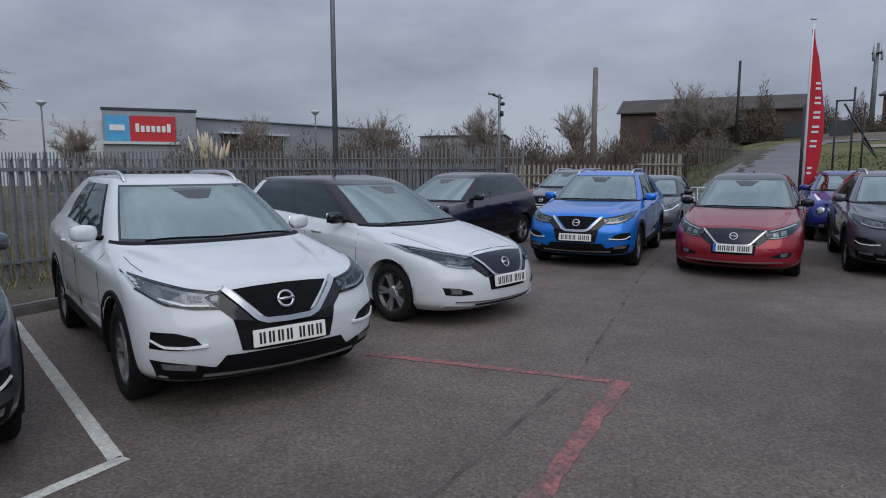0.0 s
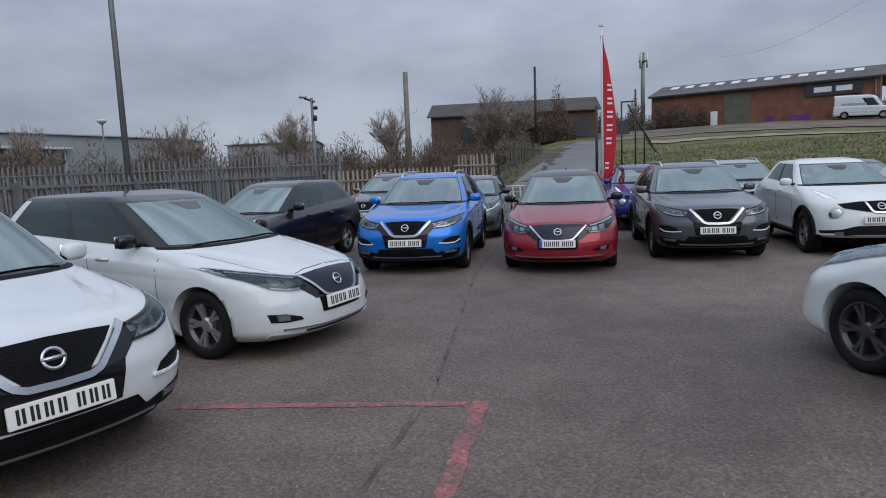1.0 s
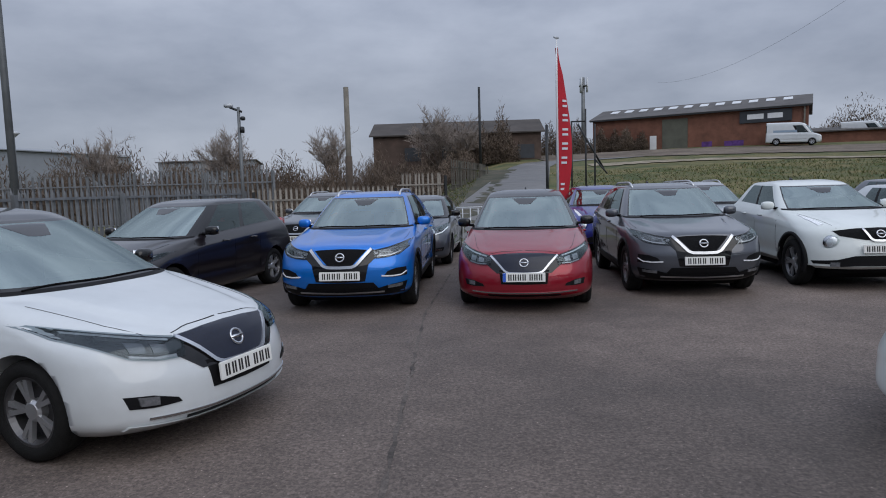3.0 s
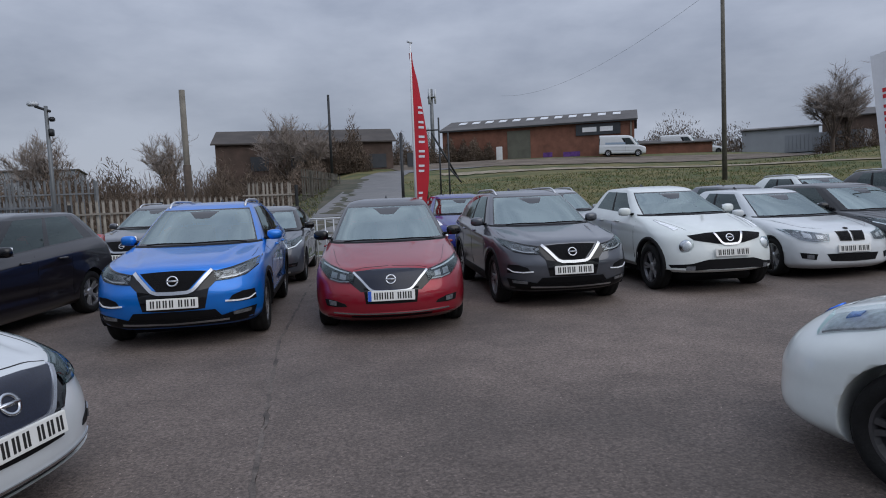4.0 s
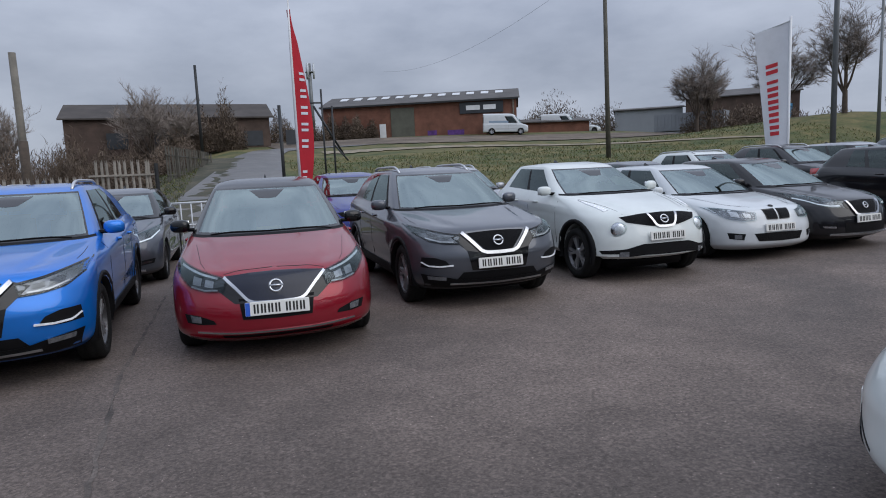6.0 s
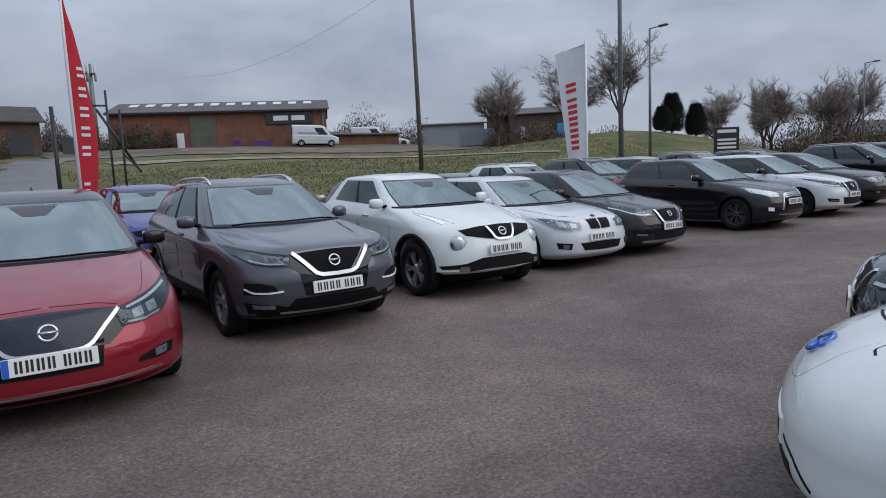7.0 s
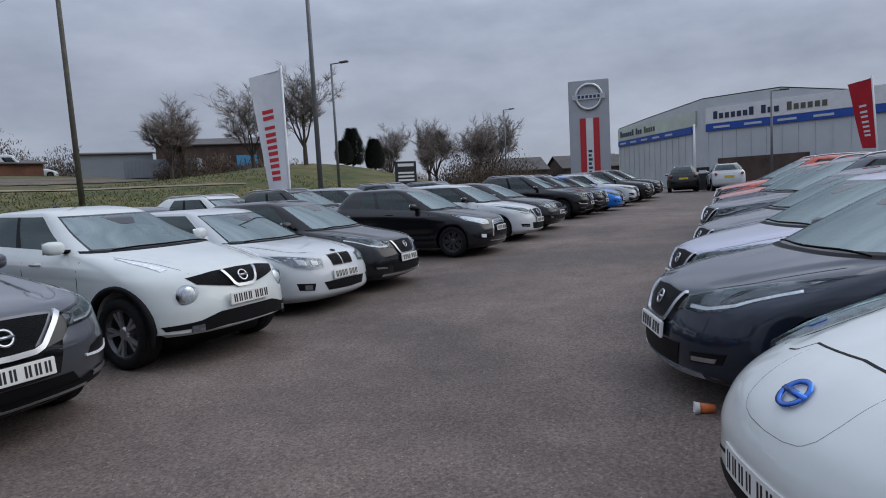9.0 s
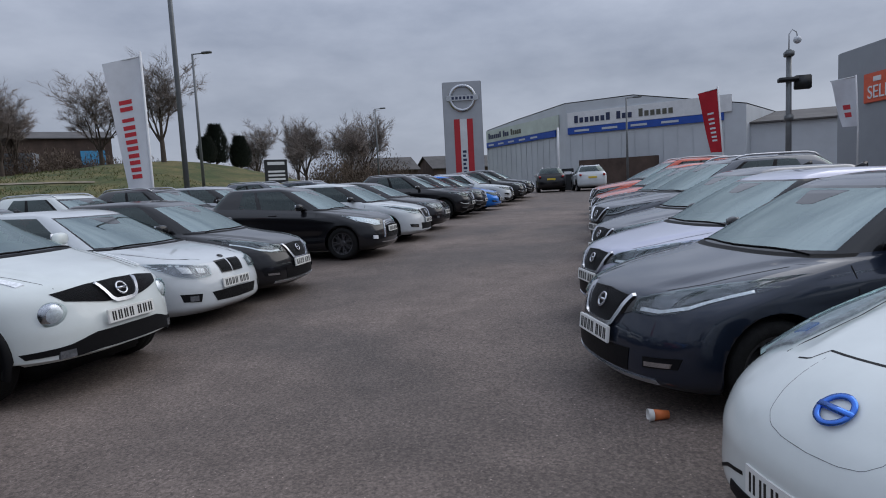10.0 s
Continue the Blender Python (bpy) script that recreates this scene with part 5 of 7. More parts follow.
# coarser skins for the cars that stay far off
FINE, NF, NS, NR, SUB = 1, 14, 18, 10, 4
FAR = {CRO: crossover(), ELE: electric_hatch(), HAT: small_hatch(), CPE: coupe(), SCR: small_crossover()}
NORTH = [
    (CRO, 0.10, 2.33, -24, "white", "white crossover with black arches and silver roof rails", None),
    (ELE, 0.53, 5.32, -15, "white", "white electric hatchback with a gloss black roof", True),
    (CRO, 0.16, 9.13, -88, "blue", "vivid blue crossover with silver roof rails", None),
    (ELB, 2.49, 9.14, -92, "red", "deep red electric hatchback with a dark roof", True),
    (CRO, 4.93, 10.12, -89, "grey", "gunmetal grey crossover with silver roof rails", None),
    (SCR, 7.40, 10.50, -90, "pearl", "white small crossover with round lamps and black lower bumper", None),
    (CPE, 9.72, 10.99, -92, "white", "white coupe with twin black kidney grilles", None),
    (HAT, 11.42, 11.0, -86, "black", "black hatchback with chrome grille trim", None),
    (CTY, 15.3, 10.95, -88, "black", "dark hatchback with a chrome-framed grille", None),
    (HAT, 17.9, 10.95, -88, "white", "white hatchback with chrome grille trim", None),
    (CPE, 20.4, 11.1, -88, "plum", "dark brown coupe with twin grilles", None),
    (CRO, 24.9, 11.35, -88, "black", "black crossover with chrome window line", None),
    (CRO, 27.2, 11.35, -88, "black", "second black crossover beside its twin", None),
    (ELE, 29.7, 11.2, -88, "blue", "bright blue hatchback near the far end", None),
    (CRO, 33.0, 11.2, -88, "white", "white crossover near the far end", None),
    (CRO, 36.1, 11.0, -88, "black", "black crossover near the totem sign", None),
    (CRO, 38.7, 10.9, -88, "black", "black crossover at the end of the row", None),
    (CRO, -0.60, 0.02, -22, "grey", "dark grey crossover parked behind a white bay line", None),
    # second row, tail to tail
    (ELE, -3.30, 8.75, -99, "plum", "dark plum hatchback with chrome mirror", True),
    (CRO, -2.75, 15.9, -95, "grey", "grey crossover parked near the gates", None),
    (HAT, 0.22, 13.95, -90, "grey", "dark grey hatchback behind the blue crossover", None),
    (SCR, 4.5, 15.1, -90, "purple", "deep blue small crossover behind the front row", None),
    (CRO, 7.0, 15.3, -89, "silver", "silver crossover behind the front row", None),
    (HAT, 9.9, 15.7, -89, "ink", "dark blue hatchback behind the front row", None),
    (HAT, 12.2, 15.8, -89, "grey", "grey hatchback behind the front row", None),
    (CRO, 14.4, 15.7, -89, "pearl", "white crossover with silver rails in the second row", None),
    (CRO, 17.4, 15.8, -89, "black", "black crossover with silver rails in the second row", None),
    (ELE, 20.2, 15.9, -89, "silver", "silver hatchback in the second row", None),
    (CRO, 23.3, 16.0, -89, "grey", "grey crossover with rails in the second row", None),
    (CRO, 27.0, 16.0, -89, "ink", "dark blue crossover in the second row", None),
    # the row across the aisle
    (RND, 5.17, 5.965, 115, "pearl", "white rounded electric hatchback with a blue badge", None),
    (HAT, 7.53, 6.66, 113, "ink", "ink blue hatchback with chrome grille trim", None),
    (HAT, 9.75, 6.80, 111, "lilac", "pale lilac hatchback with chrome grille trim", None),
    (HAT, 12.05, 6.79, 109, "grey", "dark grey hatchback across the aisle", None),
    (CRO, 14.4, 6.87, 107, "grey", "grey crossover across the aisle", None),
    (HAT, 16.8, 6.97, 106, "plum", "dark plum hatchback across the aisle", None),
    (HAT, 19.2, 7.07, 104, "orange", "orange red hatchback across the aisle", None),
    (CRO, 21.7, 7.17, 103, "orange", "red crossover across the aisle", None),
    (HAT, 24.2, 7.27, 102, "black", "black hatchback across the aisle", None),
    # far end
    (VAN, 31.6, 65.2, -22, "white", "white panel van parked before the brick workshop", None),
    (VAN, 41.5, 71.5, -30, "white", "white van parked beyond the workshop", None),
    (HAT, 46.0, 74.5, -30, "white", "white hatchback parked beyond the workshop", None),
    (CRO, 48.0, 11.0, 8, "black", "black crossover standing at the far end", None),
    (CRO, 47.5, 8.6, 10, "white", "white crossover standing at the far end", None),
]
for row in NORTH:
    far = row[1] > 19 or row[2] > 13
    ob = place(FAR.get(row[0], row[0]) if far else row[0], *row[1:6], roof=row[6])
    if row[3] == "blue" and row[0] == CRO:
        part("price_sheet", box(bmesh.new(), (-1.80, 0.28, 1.12), (-1.78, 0.55, 1.36)), PLATE, ob, "white price sheet inside the windscreen", smooth=False)
    if row[3] == "plum" and row[0] == ELE:
        for o in ob.children_recursive:
            if o.name.split(".")[0] in ("mirror", "door_handle"):
                o.material_slots[0].link = "OBJECT"
                o.material_slots[0].material = CHROME
    if row[0] == CPE and row[3] == "white":
        part("sales_sticker", box(bmesh.new(), (-1.72, -0.05, 1.02), (-1.70, 0.20, 1.18)), TAIL, ob, "red sales sticker inside the windscreen", smooth=False)
for mdl in (CRO, ELE, ELB, SCR, CPE, HAT, CTY, RND, VAN, *FAR.values()):
    for o in (*mdl.children_recursive, mdl):
        bpy.data.objects.remove(o)


# ---- materials of the surroundings ----
GALV = material("weathered_galvanised_steel", (0.17, 0.18, 0.19), 0.55, 0.35, var=0.25, scale=3, bump=0.2, rand=0.15)
RUSTY = material("buff_rusting_steel", (0.29, 0.265, 0.23), 0.7, 0.1, var=0.3, scale=3, bump=0.2, rand=0.2)
DARK_STEEL = material("dark_painted_steel", (0.022, 0.024, 0.026), 0.5, 0.2, var=0.3, scale=5)
POLE_GREY = material("grey_lamp_post", (0.15, 0.16, 0.165), 0.5, 0.4, var=0.2, scale=2)
WOOD = material("weathered_timber", (0.095, 0.088, 0.072), 0.85, var=0.35, scale=2.5, bump=0.4, bump_scale=30, rand=0.2)
PALE_WOOD = material("pale_painted_timber", (0.17, 0.155, 0.13), 0.8, var=0.3, scale=2, bump=0.3, bump_scale=30)
BARK = material("grey_brown_bark", (0.075, 0.058, 0.045), 0.9, var=0.35, scale=4, bump=0.5, bump_scale=20)
TWIG = material("bare_twigs", (0.22, 0.185, 0.16), 0.9, var=0.3, scale=2)
BRAMBLE = material("brown_winter_scrub", (0.115, 0.085, 0.063), 0.95, var=0.45, scale=0.5)
STRAW = material("dry_straw_grass", (0.34, 0.26, 0.15), 0.9, var=0.3, scale=3)
PLUME = material("pampas_plume", (0.56, 0.48, 0.36), 0.95, var=0.25, scale=9, bump=0.6, bump_scale=40)
BLADES = material("green_grass_blades", (0.085, 0.10, 0.028), 0.9, var=0.4, scale=1.5)
DRY = material("dry_bank_grass", (0.19, 0.155, 0.07), 0.9, var=0.3, scale=1)
CONIFER = material("dark_conifer_foliage", (0.018, 0.026, 0.018), 0.9, var=0.4, scale=4)
CLAD_GREY = material("grey_metal_cladding", (0.27, 0.29, 0.315), 0.5, 0.2, var=0.08, scale=0.5, bump=0.1, bump_scale=8)
CLAD_PALE = material("pale_grey_cladding", (0.52, 0.55, 0.58), 0.5, 0.1, var=0.08, scale=0.4)
CLAD_DARK = material("dark_shop_opening", (0.03, 0.034, 0.04), 0.4, var=0.3, scale=0.8)
BRICK = material("red_brown_brick", (0.17, 0.075, 0.050), 0.9, var=0.35, scale=0.8, bump=0.5, bump_scale=12)
BRICK_DARK = material("dark_brown_brick", (0.085, 0.058, 0.046), 0.9, var=0.4, scale=0.6, bump=0.5, bump_scale=10)
ROOF_SHEET = material("grey_fibre_cement_roof", (0.085, 0.08, 0.078), 0.8, var=0.3, scale=0.6, bump=0.3, bump_scale=6)
BARN_ROOF = material("dark_stained_roof_sheet", (0.055, 0.047, 0.042), 0.85, var=0.35, scale=0.5, bump=0.3, bump_scale=6)
SKYLIGHT = material("translucent_skylight_sheet", (0.62, 0.64, 0.66), 0.35, var=0.1)
SHUTTER = material("faded_green_shutter", (0.10, 0.10, 0.078), 0.7, var=0.2, scale=1)
WHITE = material("white_painted_board", (0.70, 0.71, 0.72), 0.5, var=0.08, scale=2)
FLAG_WHITE = material("white_flag_cloth", (0.62, 0.64, 0.68), 0.85, var=0.06, scale=3)
RED_SIGN = material("red_sign_panel", (0.48, 0.020, 0.030), 0.45, var=0.08, scale=2)
FLAG_RED = material("red_flag_cloth", (0.42, 0.010, 0.022), 0.8, var=0.12, scale=3)
BLUE_SIGN = material("light_blue_sign_panel", (0.07, 0.33, 0.58), 0.45, var=0.08, scale=2)
ROYAL = material("royal_blue_sign_band", (0.012, 0.07, 0.36), 0.45, var=0.1, scale=2)
GREEN_SIGN = material("pale_green_sign_panel", (0.50, 0.56, 0.50), 0.5, var=0.2, scale=0.3)
INK = material("navy_sign_lettering", (0.02, 0.03, 0.08), 0.5, var=0.1)
PURPLE = material("purple_wall_paint", (0.10, 0.035, 0.19), 0.7, var=0.5, scale=3)
ORANGE = material("orange_red_sign", (0.62, 0.09, 0.035), 0.5, var=0.1)
SILVER = material("silver_sign_cladding", (0.42, 0.435, 0.46), 0.38, 0.35, var=0.06, scale=1)
CARD = material("white_paper_cup", (0.68, 0.67, 0.64), 0.7, var=0.1)
CARD_ORANGE = material("orange_printed_card", (0.66, 0.17, 0.05), 0.6, var=0.1)


def joined(name, vs, fs, mat, parent=None, label="", category="", kind="", smooth=False):
    me = bpy.data.meshes.new(name)
    me.from_pydata(vs, [], fs)
    me.materials.append(mat)
    if smooth:
        me.shade_smooth()
    ob = new(name, me)
    if parent:
        ob.parent = parent
    return tagged(ob, label, category, kind=kind)


# ---- fences ----
def pale_mesh(name, height, width, mat):
    """A corrugated steel pale with a three-pointed head."""
    bm = bmesh.new()
    prof = [(-0.5, 0.0), (-0.22, 0.018), (0.22, 0.018), (0.5, 0.0)]
    low = [bm.verts.new((x * width, y, 0)) for x, y in prof]
    top = [bm.verts.new((x * width, y, height - 0.09)) for x, y in prof]
    back = [bm.verts.new((x * width, y - 0.004, 0)) for x, y in prof]
    back_t = [bm.verts.new((x * width, y - 0.004, height - 0.09)) for x, y in prof]
    for i in range(3):
        bm.faces.new((low[i], low[i + 1], top[i + 1], top[i]))
        bm.faces.new((back[i + 1], back[i], back_t[i], back_t[i + 1]))
    for i, (x, lean) in enumerate(((-0.36, -0.018), (0.0, 0.03), (0.36, -0.018))):
        a, b = top[i], top[i + 1]
        t = bm.verts.new((x * width, 0.018 + lean, height))
        bm.faces.new((a, b, t))
        bm.faces.new((back_t[i + 1], back_t[i], t))
    me = bpy.data.meshes.new(name)
    bm.to_mesh(me)
    bm.free()
    me.materials.append(mat)
    return me


def fence(a, b, height, rails, mat, label, pitch=0.155, width=0.07, post=2.75, jitter=0.006, post_mat=None):
    a, b = Vector(a), Vector(b)
    d = b - a
    ang = math.degrees(math.atan2(d.y, d.x))
    z = min(ground_z(*a), ground_z(*b))
    f = thing("palisade_fence", pose(a.x, a.y, z, 0, 0, ang), label, "fence")
    me = pale_mesh("pale", height, width, mat)
    length = d.length
    for i in range(int(length / pitch)):
        o = new("pale", me)
        o.parent = f
        o.matrix_basis = pose(0.08 + i * pitch, random.uniform(-jitter, jitter), 0.06 + random.uniform(-0.008, 0.008), 0, random.uniform(-0.6, 0.6) * jitter * 160)
    for h in rails:
        part("rail", box(bmesh.new(), (0, 0.03, h - 0.025), (length, 0.07, h + 0.025), 0.004), mat, f, smooth=False)
    for i in range(int(length / post) + 1):
        part("post", box(bmesh.new(), (i * post - 0.04, 0.07, 0), (i * post + 0.04, 0.15, height - 0.06), 0.006), post_mat or mat, f, smooth=False)
    return f


fence((-5.5, 19.3), (-6.75, -4.0), 1.76, (0.35, 1.62), GALV, "grey galvanised palisade fence along the verge", pitch=0.15)
fence((-1.35, 21.6), (-5.45, 19.45), 1.72, (0.45, 1.4), RUSTY, "buff rusting palisade gates at the yard", pitch=0.16, post=2.2, post_mat=DARK_STEEL)
fence((0.15, 22.6), (-1.3, 21.7), 2.0, (0.6, 1.65), RUSTY, "pale leaning palisade beside the gates", pitch=0.16, jitter=0.03, post_mat=DARK_STEEL)
fence((-14.5, 25.4), (-41, 17.5), 2.5, (0.5, 2.1), GALV, "distant grey palisade fence before the stores", pitch=0.22, width=0.09)
fence((-7.5, 27.3), (-14.5, 25.4), 2.6, (0.5, 2.1), GALV, "distant grey palisade fence by the yard", pitch=0.2, width=0.08)


# ---- poles, lamps and masts ----
def pole(name, x, y, top, r0, r1, mat, label, category, lean=(0, 0), base=None):
    z = ground_z(x, y) if base is None else base
    p = thing(name, pose(x, y, z), label, category)
    h = top - z
    part("shaft", tube(bmesh.new(), [(0, 0, -0.3), (lean[0] * 0.5, lean[1] * 0.5, h / 2), (lean[0], lean[1], h)], [r0, (r0 + r1) / 2, r1], 12), mat, p)
    return p, h


p, h = pole("street_lamp", -8.36, 14.12, 10.5, 0.085, 0.055, POLE_GREY, "tall slim grey lamp post behind the fence", "lamp post")
part("lamp_head", box(bmesh.new(), (-0.15, -0.7, h), (0.15, 0.1, h + 0.12), 0.04), POLE_GREY, p)
p, h = pole("lamp_post", 21.58, 20.47, 12.5, 0.10, 0.06, POLE_GREY, "tall slim grey lamp post beside the grass", "lamp post")
part("lamp_head", box(bmesh.new(), (-0.15, -0.7, h), (0.15, 0.1, h + 0.12), 0.04), POLE_GREY, p)
for x, y, top in ((35.36, 29.66, 9.6), (67.4, 30.9, 9.7), (52.9, 5.6, 7.1)):
    p, h = pole("street_lamp", x, y, top, 0.10, 0.06, POLE_GREY, "grey street lamp with a short arm", "street lamp")
    part("arm", tube(bmesh.new(), [(0, 0, h - 0.02), (0.2, -0.55, h + 0.02)], 0.035, 8), POLE_GREY, p)
    part("lamp_head", box(bmesh.new(), (0.1, -1.1, h - 0.02), (0.34, -0.5, h + 0.1), 0.03), POLE_GREY, p)
p, h = pole("telegraph_pole", 22.19, 35.19, 12.5, 0.14, 0.10, WOOD, "grey weathered telegraph pole on the grass bank", "pole", lean=(-0.15, 0))
p, h = pole("wooden_pole", -6.34, 35.5, 7.2, 0.16, 0.14, PALE_WOOD, "pale timber pole standing behind the gates", "pole")
part("lower_sleeve", tube(bmesh.new(), [(0, 0, 0), (0, 0, 3.2)], 0.19, 12), BARK, p)
p, h = pole("pole", -0.07, 55.7, 10.0, 0.12, 0.10, DARK_STEEL, "thin dark pole beyond the barn", "pole", base=3.0)
p, h = pole("telecom_mast", 13.6, 100.5, 17.6, 0.35, 0.25, POLE_GREY, "grey telecom mast with antenna panels", "mast")
for k in range(3):
    a = k * 2.1
    part("antenna", box(bmesh.new(), (0.6 * math.cos(a) - 0.14, 0.6 * math.sin(a) - 0.14, h - 2.2), (0.6 * math.cos(a) + 0.14, 0.6 * math.sin(a) + 0.14, h), 0.03), CLAD_PALE, p)
part("headframe", box(bmesh.new(), (-0.55, -0.55, h - 1.3), (0.55, 0.55, h - 1.15)), POLE_GREY, p)
for x, y, top in ((-48.6, 29.7, 6.8), (-34.5, 45.9, 6.7)):
    p, h = pole("car_park_lamp", x, y, top, 0.07, 0.06, POLE_GREY, "car park lamp with a mushroom head", "lamp")
    bm = bmesh.new()
    lathe(bm, [(0.05, h - 0.35), (0.30, h - 0.12), (0.42, h), (0.30, h + 0.1), (0.001, h + 0.14)], 18, "z")
    part("lamp_head", bm, CLAD_PALE, p)


def cctv(x, y, top, scale=1.0):
    p, h = pole("cctv_pole", x, y, top, 0.05, 0.04, POLE_GREY, "grey camera pole with security cameras", "camera pole")
    part("cross_arm", tube(bmesh.new(), [(-0.30 * scale, 0, h), (0.12 * scale, 0, h - 0.12)], 0.03, 8), DARK_STEEL, p)
    part("camera", box(bmesh.new(), (-0.50 * scale, -0.05, h), (-0.2 * scale, 0.05, h + 0.10), 0.02), CLAD_PALE, p)
    part("camera", box(bmesh.new(), (0.05, -0.05, h - 0.34), (0.22 * scale, 0.05, h - 0.24), 0.02), DARK_STEEL, p)
    part("junction_box", box(bmesh.new(), (0.03, -0.06, h - 0.66), (0.12, 0.06, h - 0.50), 0.015), DARK_STEEL, p)
    return p, h


cctv(-4.6, 17.35, 3.85, 0.75)
p, h = pole("cctv_pole", 29.5, 0.25, 5.75, 0.11, 0.09, POLE_GREY, "tall grey camera pole with a dome and floodlight", "camera pole")
part("floodlight", box(bmesh.new(), (-0.1, -0.75, h - 1.45), (0.2, -0.2, h - 0.95), 0.03), DARK_STEEL, p)
part("bracket", box(bmesh.new(), (-0.2, -0.3, h - 1.15), (0.2, 0.35, h - 1.0), 0.02), DARK_STEEL, p)
part("gooseneck", tube(bmesh.new(), [(0, 0, h - 0.1), (0, 0, h + 0.55), (0, -0.1, h + 0.72), (0, -0.25, h + 0.62), (0, -0.28, h + 0.45)], 0.025, 8), CLAD_PALE, p)
bm = bmesh.new()
bmesh.ops.create_uvsphere(bm, u_segments=14, v_segments=8, radius=0.14)
bmesh.ops.translate(bm, verts=bm.verts, vec=(0, -0.28, h + 0.33))
part("dome", bm, CLAD_PALE, p)
part("collar", box(bmesh.new(), (-0.16, -0.16, h - 0.25), (0.16, 0.16, h - 0.05), 0.03), POLE_GREY, p)
part("collar", box(bmesh.new(), (-0.14, -0.14, h - 2.6), (0.14, 0.14, h - 2.35), 0.03), POLE_GREY, p)
p, h = pole("white_pole", 57.0, 11.0, 5.6, 0.09, 0.09, WHITE, "plain white post before the garage", "post")

# goal-like steel frame on the bank
fr = thing("steel_frame", pose(0, 0, 0), "dark steel barrier frame with a leaning brace", "frame")
for x, y, z1 in ((3.75, 25.6, 3.85), (4.85, 27.55, 4.15), (5.40, 27.5, 4.6), (5.75, 27.45, 4.0)):
    part("upright", tube(bmesh.new(), [(x, y, ground_z(x, y) - 0.2), (x, y, z1)], 0.055 if x < 4 else 0.035, 8), DARK_STEEL, fr)
part("cross_bar", tube(bmesh.new(), [(4.85, 27.55, 4.12), (5.42, 27.5, 4.12)], 0.03, 8), DARK_STEEL, fr)
part("brace", tube(bmesh.new(), [(5.1, 27.5, 4.0), (6.1, 27.45, 2.2)], 0.04, 8), DARK_STEEL, fr)
part("brace", tube(bmesh.new(), [(5.75, 27.45, 2.6), (6.2, 27.2, 2.0)], 0.03, 8), DARK_STEEL, fr)

# overhead cable
a, b = Vector((22.0, 35.2, 12.3)), Vector((19.5, 78.0, 13.0))
bm = tube(bmesh.new(), [a.lerp(b, k / 16) - Vector((0, 0, 1.6 * (1 - (k / 8 - 1) ** 2))) for k in range(17)], 0.008, 5)
tagged(part("overhead_cable", bm, POLE_GREY), "thin sagging overhead cable from the pole", "cable")


# ---- flags and signs ----
def cloth(width_at, height, mat, wave, cols=10, rows=30, lean=0.0, thick=0.004, drop=0.0):
    """A hanging cloth in its own plane: x across, z up, with folds."""
    bm = bmesh.new()
    sides = []
    for s in (1, -1):
        grid = []
        for r in range(rows + 1):
            t = r / rows
            w = width_at(t)
            grid.append([bm.verts.new((w * c / cols + lean * t, s * thick + wave * math.sin(5 * t + 3.2 * c / cols) * (c / cols), height * t * (1 - drop * c / cols))) for c in range(cols + 1)])
        sides.append(grid)
        for r in range(rows):
            for c in range(cols):
                bm.faces.new((grid[r][c], grid[r][c + 1], grid[r + 1][c + 1], grid[r + 1][c]))
    bmesh.ops.recalc_face_normals(bm, faces=bm.faces)
    return bm


def cloth_bars(parent, width_at, height, mat, wave, spans, x0, x1, lean=0.0, drop=0.0):
    """Plain bars printed on a cloth."""
    for t0, t1 in spans:
        for s in (1, -1):
            bm = bmesh.new()
            grid = []
            for r in range(4):
                t = t0 + (t1 - t0) * r / 3
                w = width_at(t)
                grid.append([bm.verts.new((w * q + lean * t, s * 0.012 + wave * math.sin(5 * t + 3.2 * q) * q, height * t * (1 - drop * q))) for q in [x0 + (x1 - x0) * c / 5 for c in range(6)]])
            for r in range(3):
                for c in range(5):
                    bm.faces.new((grid[r][c], grid[r][c + 1], grid[r + 1][c + 1], grid[r + 1][c]))
            part("print_bar", bm, mat, parent)


def feather_flag(x, y, z0, height, width, mat, bars, ang, label, spans):
    f = thing("feather_flag", pose(x, y, z0, 0, 0, ang), label, "flag")
    part("mast", tube(bmesh.new(), [(0, 0, -z0 + ground_z(x, y)), (0, 0, height * 0.8), (0.02, 0, height * 1.06)], [0.035, 0.028, 0.015], 8), WHITE, f)
    part("finial", tube(bmesh.new(), [(-0.08, 0, height * 1.06), (0.08, 0, height * 1.06)], 0.03, 8), CLAD_PALE, f)
    wf = lambda t: width * (0.35 + 0.9 * math.sin(math.pi * min(1, 0.12 + 0.9 * t)) ** 0.7 * 0.75) * (1 if t < 0.85 else max(0.12, (1 - t) / 0.15))
    part("cloth", cloth(wf, height, mat, 0.10, lean=0.05), mat, f)
    cloth_bars(f, wf, height, bars, 0.10, spans, 0.34, 0.70, lean=0.05)
    return f


def banner_flag(x, y, z0, height, width, mat, bars, ang, label, spans, lean=-0.25, x0=0.35, x1=0.7):
    f = thing("banner_flag", pose(x, y, z0, 0, 0, ang), label, "flag")
    part("mast", tube(bmesh.new(), [(0, 0, -z0 + ground_z(x, y)), (0, 0, 0), (lean, 0, height * 1.03)], 0.035, 8), WHITE, f)
    wf = lambda t: width * (0.6 + 0.4 * t)
    part("cloth", cloth(wf, height, mat, 0.07, lean=lean, drop=0.07), mat, f)
    cloth_bars(f, wf, height, bars, 0.07, spans, x0, x1, lean=lean, drop=0.07)
    part("top_arm", tube(bmesh.new(), [(lean, 0, height * 1.0), (lean + width, 0, height * 0.93)], 0.02, 6), CLAD_PALE, f)
    return f


